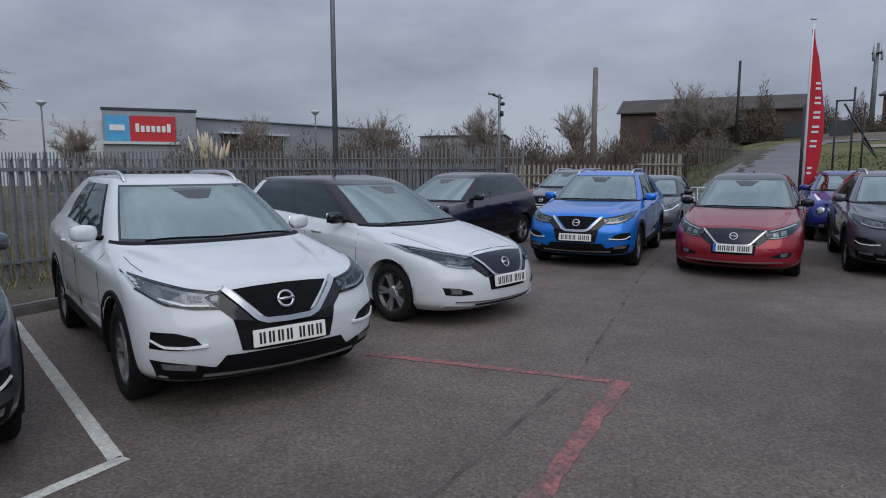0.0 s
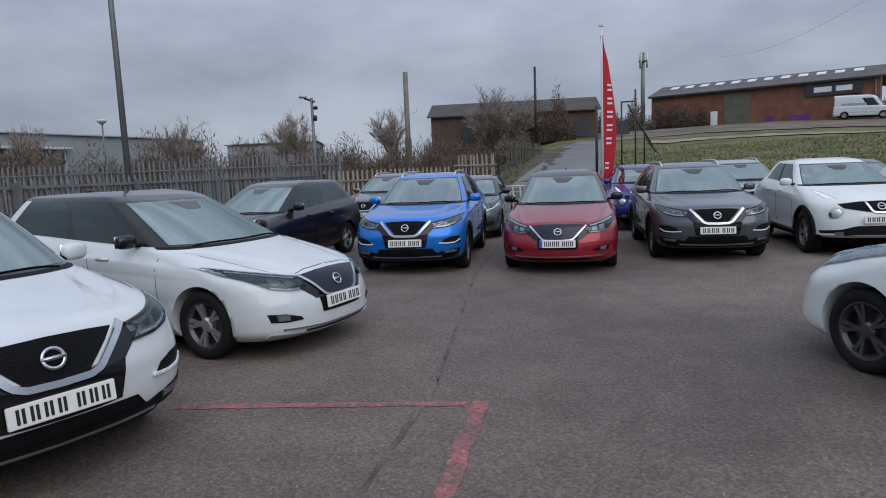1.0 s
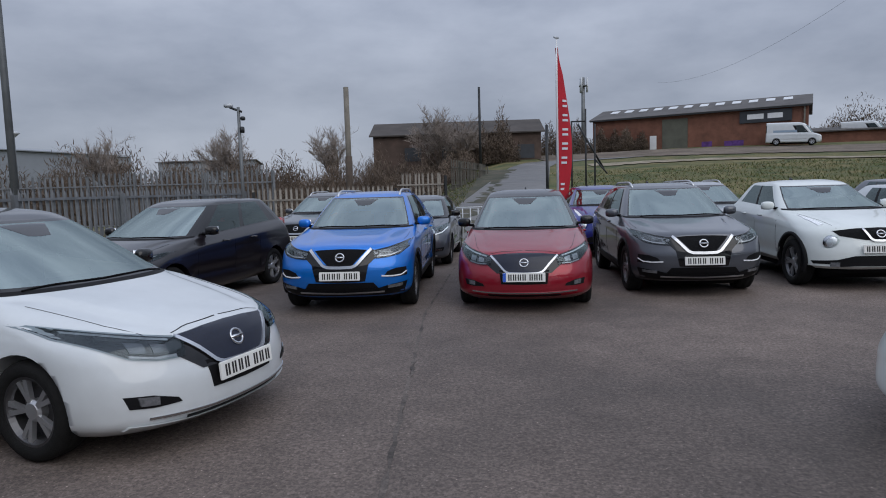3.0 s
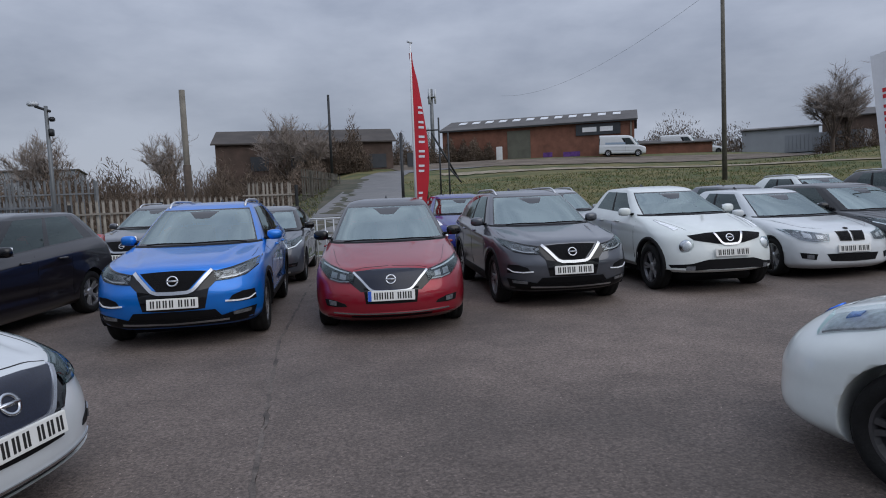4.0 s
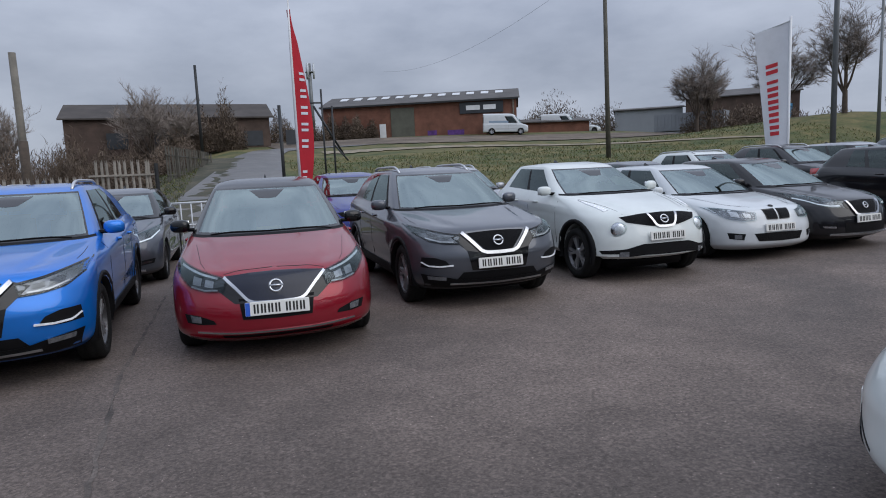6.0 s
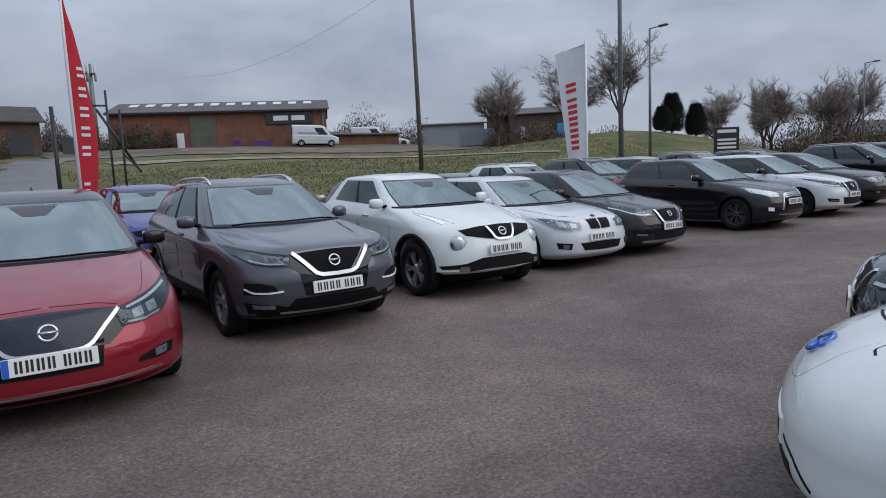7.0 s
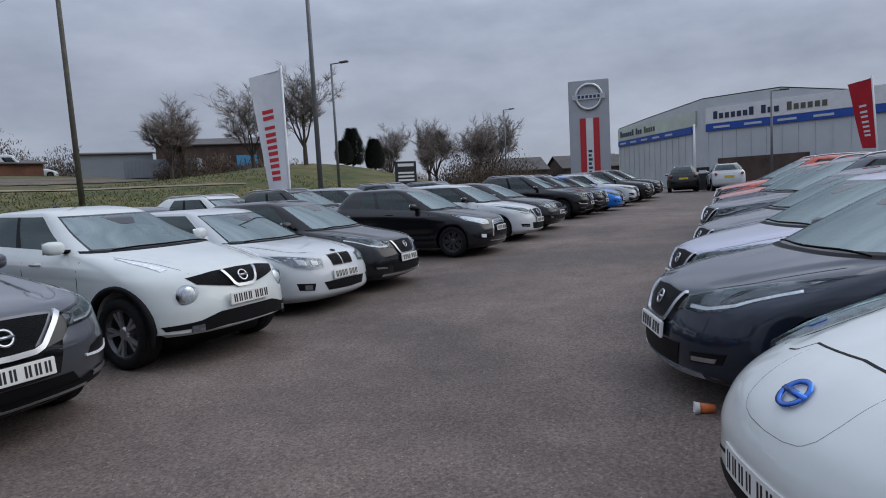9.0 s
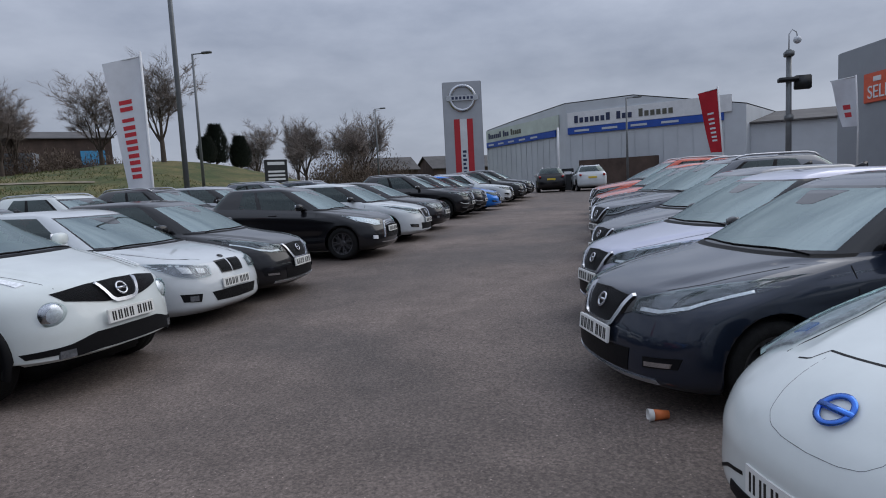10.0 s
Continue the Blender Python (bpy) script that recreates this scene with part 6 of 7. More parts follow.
feather_flag(3.62, 18.6, 1.05, 4.15, 0.46, FLAG_RED, FLAG_WHITE, 46, "tall red feather flag with white print", [(a + d, a + d + 0.014) for a in (0.10, 0.27, 0.36, 0.45, 0.54, 0.63) for d in (0, 0.032)])
banner_flag(18.05, 18.92, 1.45, 3.95, 0.95, FLAG_WHITE, RED_SIGN, 133, "tall white banner flag with red print", [(a + d, a + d + 0.03) for a in (0.17, 0.27, 0.37, 0.47, 0.65) for d in (0, 0.048)] + [(0.575, 0.60)], lean=0.0, x0=0.38, x1=0.76)
banner_flag(30.6, 2.35, 2.2, 2.5, 0.75, FLAG_RED, FLAG_WHITE, 95, "red banner flag with white print", [(0.18, 0.21), (0.24, 0.27), (0.31, 0.34), (0.38, 0.41), (0.46, 0.49), (0.53, 0.56), (0.62, 0.65)], lean=0.18)
banner_flag(31.3, -2.6, 2.9, 1.9, 0.9, FLAG_WHITE, RED_SIGN, 95, "white banner flag with red print", [(0.2, 0.3), (0.36, 0.46)], lean=0.1)

# totem sign
tz = 0.3
tot = thing("totem_sign", pose(40.0, 15.05, tz, 0, 0, 193), "tall silver totem sign with ring badge and red panels", "sign")
plain_box("pylon", (-0.2, -1.15, 0), (0.2, 1.13, 7.05), SILVER, tot, 0.04)
bm = bmesh.new()
lathe(bm, [(0.80, 0.20), (0.80, 0.29), (0.63, 0.31), (0.60, 0.20)], 40, "x")
bmesh.ops.translate(bm, verts=bm.verts, vec=(0, 0, 6.1))
part("badge_ring", bm, CHROME, tot)
plain_box("badge_bar", (0.2, -0.92, 5.95), (0.33, 0.92, 6.25), CHROME, tot, 0.02)
for k in range(6):
    plain_box("print_bar", (0.33, -0.62 + k * 0.22, 6.02), (0.337, -0.48 + k * 0.22, 6.18), INK, tot)
for y0 in (-0.55, 0.21):
    plain_box("red_panel", (0.2, y0, 1.2), (0.235, y0 + 0.34, 4.9), RED_SIGN, tot, 0.006)
plain_box("white_panel", (0.2, -0.205, 1.2), (0.225, 0.205, 4.9), WHITE, tot, 0.006)
for k in range(7):
    plain_box("print_bar", (0.225, -0.11, 1.5 + 0.24 * k), (0.232, 0.11 - 0.05 * (k % 2), 1.64 + 0.24 * k), INK, tot)

# notice board on the grass
nb = thing("notice_board", pose(41, 28.1, ground_z(41, 28.1), 0, 0, -125), "dark notice board with white panels on posts", "sign")
for y in (-0.75, 0.75):
    part("post", tube(bmesh.new(), [(0, y, -0.2), (0, y, 2.2)], 0.05, 8), DARK_STEEL, nb)
plain_box("board", (-0.05, -0.8, 0.75), (0.05, 0.8, 2.3), DARK_STEEL, nb, 0.01)
for z in (1.95, 1.45, 1.2, 0.95):
    plain_box("print_bar", (0.05, -0.6, z), (0.06, 0.6, z + (0.2 if z > 1.9 else 0.13)), WHITE, nb)
ps = thing("price_board", pose(48.6, 9.7, ground_z(48.6, 9.7), 0, 0, 180), "small dark pavement sign with white print", "sign")
plain_box("board", (-0.06, -0.4, 0.0), (0.06, 0.4, 1.5), DARK_STEEL, ps, 0.02)
plain_box("print_bar", (0.06, -0.25, 1.1), (0.07, 0.25, 1.3), WHITE, ps)

# white slatted barrier behind the red car
wb = thing("slatted_barrier", pose(3.35, 19.3, 0, 0, 0, 0), "low white slatted barrier at the lot's edge", "barrier")
for i in range(10):
    part("slat", box(bmesh.new(), (i * 0.11, 0, 0.02), (i * 0.11 + 0.07, 0.03, 0.98), 0.006), WHITE, wb, smooth=False)
for z in (0.25, 0.75):
    part("cross_rail", box(bmesh.new(), (-0.03, 0.032, z), (1.12, 0.06, z + 0.06), 0.004), WHITE, wb, smooth=False)

# light rails of a second barrier behind the cars
wb = thing("slatted_barrier", pose(0.72, 17.6, 0, 0, 0, 0), "low pale tubular barrier behind the parked cars", "barrier")
for k in range(6):
    part("upright", tube(bmesh.new(), [(k * 0.2, 0, 0), (k * 0.2, 0, 1.12)], 0.016, 6), CLAD_PALE, wb)
for h in (0.2, 0.65, 1.1):
    part("rail", tube(bmesh.new(), [(0, 0, h), (1.0, 0, h)], 0.02, 6), CLAD_PALE, wb)

# dropped paper cup
cup = thing("paper_cup", pose(7.0, 6.29, 0.034, -90, 0, 14) @ Matrix.Scale(1.0, 4), "crushed white and orange paper cup on the asphalt", "cup")
bm = bmesh.new()
lathe(bm, [(0.001, -0.075), (0.026, -0.075), (0.036, 0.02), (0.034, 0.02)], 18, "z")
for v in bm.verts:
    v.co.x *= 0.8
part("cup_body", bm, CARD_ORANGE, cup)
bm = bmesh.new()
lathe(bm, [(0.036, 0.02), (0.041, 0.055), (0.038, 0.055), (0.034, 0.02)], 18, "z")
part("cup_rim", bm, CARD, cup)


# ---- buildings ----
def shed(name, a, b, base, eave, ridge, depth, wall, roof, label, offset=0.5):
    """A long pitched shed: the wall from a to b faces the lot."""
    a, b = Vector(a), Vector(b)
    d = b - a
    s = thing(name, pose(a.x, a.y, base, 0, 0, math.degrees(math.atan2(d.y, d.x))), label, "building")
    n, e, r = d.length, eave - base, ridge - base
    vs = [(0, 0, 0), (n, 0, 0), (n, depth, 0), (0, depth, 0), (0, 0, e), (n, 0, e), (n, depth, e), (0, depth, e), (0, depth * offset, r), (n, depth * offset, r)]
    joined("wall", vs, [(0, 1, 5, 4), (1, 2, 6, 9, 5), (2, 3, 7, 6), (3, 0, 4, 8, 7)], wall, s)
    o = 0.35
    k = (r - e) / (depth * offset)
    for q, (y0, y1) in enumerate(((-o, depth * offset), (depth + o, depth * offset))):
        z0 = e - o * k + 0.06
        z1 = r + 0.06
        v = [(-o, y0, z0), (n + o, y0, z0), (n + o, y1, z1), (-o, y1, z1)]
        v += [(x, y, z + 0.12) for x, y, z in v]
        joined("roof", v, [(0, 3, 2, 1), (4, 5, 6, 7), (0, 1, 5, 4), (1, 2, 6, 5), (2, 3, 7, 6), (3, 0, 4, 7)], roof, s)
    return s, n, e, r


# brick workshop on the hill
s, n, e, r = shed("brick_workshop", (11.9, 76.1), (31.4, 67.5), 4.75, 8.7, 10.15, 11, BRICK, ROOF_SHEET, "long red brick workshop with skylights and a dark sign")
slope = (r - e) / 5.5
for k in range(12):
    x = 1.2 + k * 1.62
    y0, y1 = 2.9, 4.3
    v = [(x, y0, e + slope * y0 + 0.20), (x + 0.85, y0, e + slope * y0 + 0.20), (x + 0.85, y1, e + slope * y1 + 0.20), (x, y1, e + slope * y1 + 0.20)]
    v += [(p[0], p[1], p[2] + 0.05) for p in v]
    joined("skylight", v, [(4, 5, 6, 7), (0, 1, 5, 4), (1, 2, 6, 5), (2, 3, 7, 6), (3, 0, 4, 7)], SKYLIGHT, s)
plain_box("sign_board", (15.2, -0.16, 2.55), (19.9, -0.02, 3.75), CLAD_DARK, s, 0.02)
for x0, x1 in ((15.9, 17.4), (17.75, 19.1)):
    plain_box("print_bar", (x0, -0.2, 2.9), (x1, -0.16, 3.4), WHITE, s)
plain_box("shutter_door", (7.6, -0.08, 0), (10.2, 0.02, 3.55), SHUTTER, s, 0.02)
plain_box("door", (6.3, -0.08, 0), (7.0, 0.02, 1.9), WHITE, s, 0.02)
for x0, x1, z1 in ((4.4, 5.6, 0.95), (11.6, 12.6, 0.95), (13.8, 15.6, 0.9)):
    plain_box("painted_patch", (x0, -0.05, 0.15), (x1, -0.01, z1), PURPLE, s)
plain_box("downpipe", (20.9, -0.16, 0), (21.05, -0.02, e), PALE_WOOD, s)
plain_box("gutter", (-0.2, -0.5, e - 0.12), (n + 0.2, -0.36, e + 0.02), DARK_STEEL, s)
s, n, e, r = shed("brick_annexe", (33.0, 72.5), (42.0, 70.5), 4.4, 6.3, 6.8, 7, BRICK, ROOF_SHEET, "low brick annexe beyond the workshop")

# dark barn beside the lane
s, n, e, r = shed("barn", (-10.6, 62.0), (5.4, 63.2), 0.0, 6.75, 8.15, 13, BRICK_DARK, BARN_ROOF, "long dark brick barn beside the lane", 0.3)
plain_box("doorway", (n - 0.02, 3.5, 4.6), (n + 0.06, 8.5, 7.0), CLAD_DARK, s)
for k in range(5):
    plain_box("window", (3 + k * 3.6, -0.06, 4.3), (4.6 + k * 3.6, 0.02, 5.6), CLAD_DARK, s)

# retail store beyond the fence
st = thing("retail_store", pose(-54.55, 38.9, -0.5, 0, 0, 51.9), "grey clad retail store with a red and blue sign", "building")
plain_box("tower", (0, 0, 0), (8.4, 9, 7.7), CLAD_GREY, st, 0.05)
plain_box("parapet", (-0.1, -0.1, 7.7), (8.5, 9.1, 7.95), CLAD_DARK, st, 0.02)
plain_box("left_wing", (-34, 0.8, 0), (-0.02, 22, 6.75), CLAD_PALE, st, 0.05)
plain_box("blue_panel", (0.2, -0.18, 4.75), (2.35, -0.02, 7.2), BLUE_SIGN, st, 0.01)
plain_box("red_panel", (2.36, -0.18, 4.75), (6.45, -0.02, 7.2), RED_SIGN, st, 0.01)
plain_box("print_bar", (0.6, -0.24, 5.75), (1.9, -0.18, 6.3), WHITE, st)
for k in range(7):
    plain_box("print_bar", (2.85 + k * 0.47, -0.24, 5.65), (3.18 + k * 0.47, -0.18, 6.45 if k in (0, 6) else 6.25), WHITE, st)
plain_box("sign_ledge", (-0.1, -0.4, 4.45), (6.8, -0.02, 4.72), CLAD_PALE, st, 0.02)
s, n, e, r = shed("retail_shed", (-52.4, 48.2), (-46.5, 80.0), -0.5, 6.9, 8.2, 26, CLAD_GREY, CLAD_GREY, "long grey clad retail shed with a low pitched roof")
plain_box("entrance", (3.0, -0.12, 2.4), (11.4, 0.02, 5.9), CLAD_DARK, s, 0.02)
plain_box("canopy", (2.6, -0.9, 5.9), (11.8, -0.02, 6.15), CLAD_PALE, s, 0.02)
for k in range(5):
    plain_box("mullion", (3.1 + k * 2.05, -0.16, 2.4), (3.2 + k * 2.05, -0.12, 5.9), CLAD_PALE, s)
s, n, e, r = shed("far_warehouse", (-52, 96), (-39, 99), 0, 6.9, 7.4, 15, CLAD_GREY, ROOF_SHEET, "low warehouse roof beyond the scrub")

# tyre and service garage at the end of the aisle
gz = 0.3
for a, b, z_a, z_b, nm in (((77.5, 21.0), (62.8, 10.8), 7.3, 8.1, 0), ((62.8, 10.8), (57.0, -3.3), 8.1, 6.4, 1)):
    a, b = Vector(a), Vector(b)
    d = b - a
    g = thing("garage_building", pose(a.x, a.y, gz, 0, 0, math.degrees(math.atan2(d.y, d.x))), "pale grey garage with a lettered fascia and blue band", "building")
    n = d.length
    mid = n * 0.42
    ht = [z_a - gz, (8.1 if nm else (z_a + z_b) / 2) - gz, z_b - gz]
    vs = []
    for y in (0, 14):
        vs += [(0, y, 0), (mid, y, 0), (n, y, 0), (n, y, ht[2]), (mid, y, ht[1]), (0, y, ht[0])]
    joined("wall", vs, [(0, 1, 4, 5), (1, 2, 3, 4), (7, 6, 11, 10), (8, 7, 10, 9), (2, 8, 9, 3), (6, 0, 5, 11)], CLAD_PALE, g)
    joined("roof", [(x, y, z + 0.08) for x, y, z in vs], [(5, 4, 10, 11), (4, 3, 9, 10)], CLAD_GREY, g)
    z0 = 5.0
    plain_box("fascia", (0.3, -0.16, z0 + 0.62), (n - 1.0, -0.02, z0 + 1.95), GREEN_SIGN if not nm else WHITE, g, 0.02)
    plain_box("blue_band", (0.3, -0.18, z0), (n - 1.6, -0.02, z0 + 0.6), ROYAL, g, 0.02)
    x = 1.0
    for word in ((7, 3, 6) if nm else (7, 3, 5)):
        for k in range(word):
            if x < n - 2.0:
                plain_box("print_bar", (x, -0.2, z0 + 0.98), (x + 0.34, -0.16, z0 + (1.62 if k in (0, 6) else 1.42)), INK if word != 6 and word != 5 else SHUTTER, g)
            x += 0.50
        x += 0.45
    for k in range(int((n - 3) / 2.6)):
        plain_box("print_bar", (1.0 + k * 2.6, -0.21, z0 + 0.2), (2.4 + k * 2.6, -0.18, z0 + 0.38), CLAD_PALE, g)
    if nm:
        plain_box("timber_gate", (2.0, -1.6, 0), (9.0, -1.45, 2.6), BRICK_DARK, g, 0.02)
    for k in range(int(n / 1.2)):
        plain_box("cladding_rib", (0.4 + k * 1.2, -0.05, 0), (0.47 + k * 1.2, -0.01, z0), CLAD_PALE, g)
s, n, e, r = shed("warehouse", (58.5, -2.5), (55.0, -24.0), 0.2, 4.9, 6.3, 20, CLAD_PALE, ROOF_SHEET, "long warehouse with a dark low roof behind the garage")
ret = thing("showroom_building", pose(15.5, -8.8, 0.2, 0, 0, 13), "grey clad showroom with an orange sign", "building")
plain_box("wall", (0, -14, 0), (22.6, 0, 6.4), CLAD_GREY, ret, 0.05)
plain_box("orange_sign", (12.5, 0.0, 3.85), (20.4, 0.12, 5.1), ORANGE, ret, 0.02)
for k in range(8):
    plain_box("print_bar", (12.9 + k * 0.9, 0.12, 4.72), (13.4 + k * 0.9, 0.15, 4.92), WHITE, ret)

words = bpy.data.curves.new("sign_text", "FONT")
words.body, words.size, words.extrude = "SELF S", 0.78, 0.012
ob = new("sign_text", words)
me = bpy.data.meshes.new_from_object(ob.evaluated_get(bpy.context.evaluated_depsgraph_get()))
bpy.data.objects.remove(ob)
me.materials.append(WHITE)
ob = new("sign_text", me)
ob.parent = ret
ob.matrix_basis = pose(20.1, 0.135, 4.02, 90, 0, 180)

# low buildings and containers beyond the grass
s, n, e, r = shed("blue_unit", (57.5, 73.0), (66.5, 64.0), 3.0, 8.8, 10.0, 12, BRICK_DARK, ROOF_SHEET, "brick and blue industrial unit behind the trees")
plain_box("blue_panel", (n * 0.74, -0.12, 2.6), (n * 0.94, -0.02, 4.4), BLUE_SIGN, s)
s, n, e, r = shed("grey_unit", (51.0, 79.0), (58.0, 74.2), 3.2, 8.0, 8.5, 10, CLAD_GREY, ROOF_SHEET, "low grey industrial unit with a flat roof")
con = thing("storage_container", pose(48.0, 66.5, ground_z(48, 66), 0, 0, -55), "grey steel storage container beside the grass", "container")
plain_box("shell", (0, 0, 0), (7.5, 2.4, 1.9), CLAD_GREY, con, 0.03)
for k in range(18):
    plain_box("rib", (0.2 + k * 0.4, -0.04, 0.1), (0.38 + k * 0.4, -0.005, 1.8), CLAD_GREY, con)
for i, (x, y) in enumerate(((92, 44), (100, 34), (110, 26), (120, 40))):
    shed("house", (x, y), (x + 6, y - 8), 1.0, 3.9, 5.8, 8, BRICK_DARK, ROOF_SHEET, "distant brick house with a pitched roof")


# ---- plants ----
def tube_soup(segs, sides=4):
    """Tapered prisms for a list of (start, end, radius, radius)."""
    vs, fs = [], []
    for p, q, r0, r1 in segs:
        d = (q - p).normalized()
        a = d.orthogonal().normalized()
        b = d.cross(a)
        k = len(vs)
        for c, r in ((p, r0), (q, r1)):
            for i in range(sides):
                t = 2 * math.pi * i / sides
                vs.append(c + (a * math.cos(t) + b * math.sin(t)) * r)
        for i in range(sides):
            fs.append((k + i, k + (i + 1) % sides, k + sides + (i + 1) % sides, k + sides + i))
    return vs, fs


def tree(x, y, top, spread, seed, label, base=None, twigs=5, trunk_frac=0.27, droop=0.0):
    rng = random.Random(seed)
    z = ground_z(x, y) if base is None else base
    t = thing("tree", pose(x, y, z), label, "tree")
    h = top - z
    thick, fine = [], []

    def grow(p, d, length, r, level):
        n = 4 if level < 3 else 3
        for i in range(n):
            up = 0.25 if level < 3 else 0.1
            d = (d + Vector((rng.uniform(-1, 1), rng.uniform(-1, 1), rng.uniform(-0.6, 0.6) + up - droop * level)) * 0.2).normalized()
            q = p + d * length / n
            (thick if level < 2 else fine).append((p, q, r, r * 0.84))
            p, r = q, r * 0.84
            if level < twigs - 1 and (i > 0 or level > 1):
                for _ in range(2 if level < 2 or (level == 2 and rng.random() < 0.5) else 1):
                    a = rng.uniform(0, 2 * math.pi)
                    o = d.orthogonal().normalized()
                    o = (o * math.cos(a) + d.cross(o) * math.sin(a)) * spread
                    grow(p, (d + o * rng.uniform(0.5, 1.0) + Vector((0, 0, 0.15 - droop * 2))).normalized(), length * rng.uniform(0.38, 0.62), max(r * 0.55, 0.012), level + 1)

    # a short bole that forks into upswept limbs
    bole = h * trunk_frac
    thick.append((Vector((0, 0, -0.2)), Vector((0, 0, bole)), h * 0.026, h * 0.020))
    limbs = 6
    for k in range(limbs):
        a = 2 * math.pi * (k + rng.uniform(-0.3, 0.3)) / limbs
        tilt = rng.uniform(0.2, 0.75) * spread if k else 0.08
        d = Vector((math.sin(tilt) * math.cos(a), math.sin(tilt) * math.sin(a), math.cos(tilt)))
        grow(Vector((0, 0, bole * rng.uniform(0.75, 1.0))), d, h * rng.uniform(0.42, 0.60) * (1.1 - 0.25 * tilt), h * rng.uniform(0.009, 0.013), 1)
    hi = max(max(s[1].z for s in fine), 0.1)
    k = h / hi
    sc = lambda L: [(a * k, b * k, r0, r1) for a, b, r0, r1 in L]
    vs, fs = tube_soup(sc(thick), 7)
    joined("trunk", vs, fs, BARK, t, smooth=True)
    vs, fs = tube_soup(sc(fine), 3)
    # the haze of last year's shoots
    for p, q, r0, r1 in sc(fine):
        if r0 < h * 0.006:
            for _ in range(2):
                m = p.lerp(q, rng.random())
                d = ((q - p).normalized() + Vector((rng.uniform(-1, 1), rng.uniform(-1, 1), rng.uniform(-0.3, 1.0))) * 0.7).normalized()
                o = d.orthogonal().normalized() * 0.011
                i = len(vs)
                vs += [m - o, m + o, m + d * h * rng.uniform(0.04, 0.10)]
                fs.append((i, i + 1, i + 2))
    joined("crown", vs, fs, TWIG, t)
    return t


def scrub(x, y, rx, ry, h, n, seed, mat, label, width=0.045, name="shrub", base=None, kind="", category="shrub", upright=0.6, stem=0.22):
    """A tangle of arching thin stems with gaps and an uneven top."""
    rng = random.Random(seed)
    vs, fs = [], []
    for _ in range(n):
        a, q = rng.uniform(0, 2 * math.pi), math.sqrt(rng.random())
        px, py = math.cos(a) * q * rx, math.sin(a) * q * ry
        hh = h * (1 - 0.55 * q * q) * rng.uniform(0.35, 1.05) * (0.8 + 0.3 * math.sin(px * 2.1 / max(rx, 1) * 3 + seed))
        zb = ground_z(x + px, y + py) if base is None else base
        d = Vector((rng.uniform(-1, 1), rng.uniform(-1, 1), 0)) * (1 - upright)
        p0 = Vector((x + px, y + py, zb + hh * rng.uniform(-0.05, 0.82)))
        s = stem * min(hh, 3.2) * (0.6 + 0.4 * upright)
        d = d + Vector((rng.uniform(-1, 1), rng.uniform(-1, 1), 0)) * 0.45
        p1 = p0 + d * s * 0.6 + Vector((0, 0, s * rng.uniform(0.2, 0.7)))
        p2 = p1 + d * s * 0.8 + Vector((rng.uniform(-0.2, 0.2), rng.uniform(-0.2, 0.2), s * rng.uniform(-0.1, 0.5)))
        o = Vector((rng.uniform(-1, 1), rng.uniform(-1, 1), 0.2)).normalized() * width
        k = len(vs)
        vs += [p0 - o, p0 + o, p1 - o * 0.8, p1 + o * 0.8, p2]
        fs += [(k, k + 1, k + 3, k + 2), (k + 2, k + 3, k + 4)]
    return joined(name, vs, fs, mat, None, label, category, kind)


for i, (x, y, top, sp, lab) in enumerate((
    (47.3, 58.5, 12.6, 0.9, "bare broad tree beyond the grass bank"), (50.5, 60.5, 12.2, 0.7, "bare tree with upright limbs"),
    (44.9, 39.8, 12.4, 0.95, "large bare rounded tree on the grass hill"), (46.9, 47.4, 11.9, 1.0, "bare tree with a wide crown"),
    (66.0, 44.6, 9.6, 1.1, "low spreading bare tree with twisted limbs"), (80.0, 47.0, 11.2, 0.7, "slim bare tree far off"),
    (75.5, 37.5, 10.9, 0.95, "bare tree above brown scrub"), (71.5, 41.5, 10.2, 1.0, "bare rounded tree above the thicket"), (82.0, 38.5, 11.4, 0.9, "bare twiggy tree near the lamp"), (-3.9, 58.6, 8.9, 1.0, "bare tree before the dark barn"), (-1.6, 58.2, 8.3, 1.1, "bare bushy tree before the barn"),
    (-18.2, 8.6, 5.0, 0.5, "drooping bare tree beyond the fence"), (-30, 50, 7.2, 0.9, "bare tree in the scrub"), (-21, 53, 7.4, 1.0, "bare tree in the scrub"),
    (-37.5, 41, 6.2, 1.0, "small bare tree by the retail shed"), (-41, 27, 5.2, 1.0, "small bare tree by the store"), (-14, 60, 7.9, 1.0, "bare tree above the brambles"),
)):
    tree(x, y, top, sp, 10 + i, lab, twigs=5 if i > 8 else 6, droop=0.25 if i == 11 else 0.0)

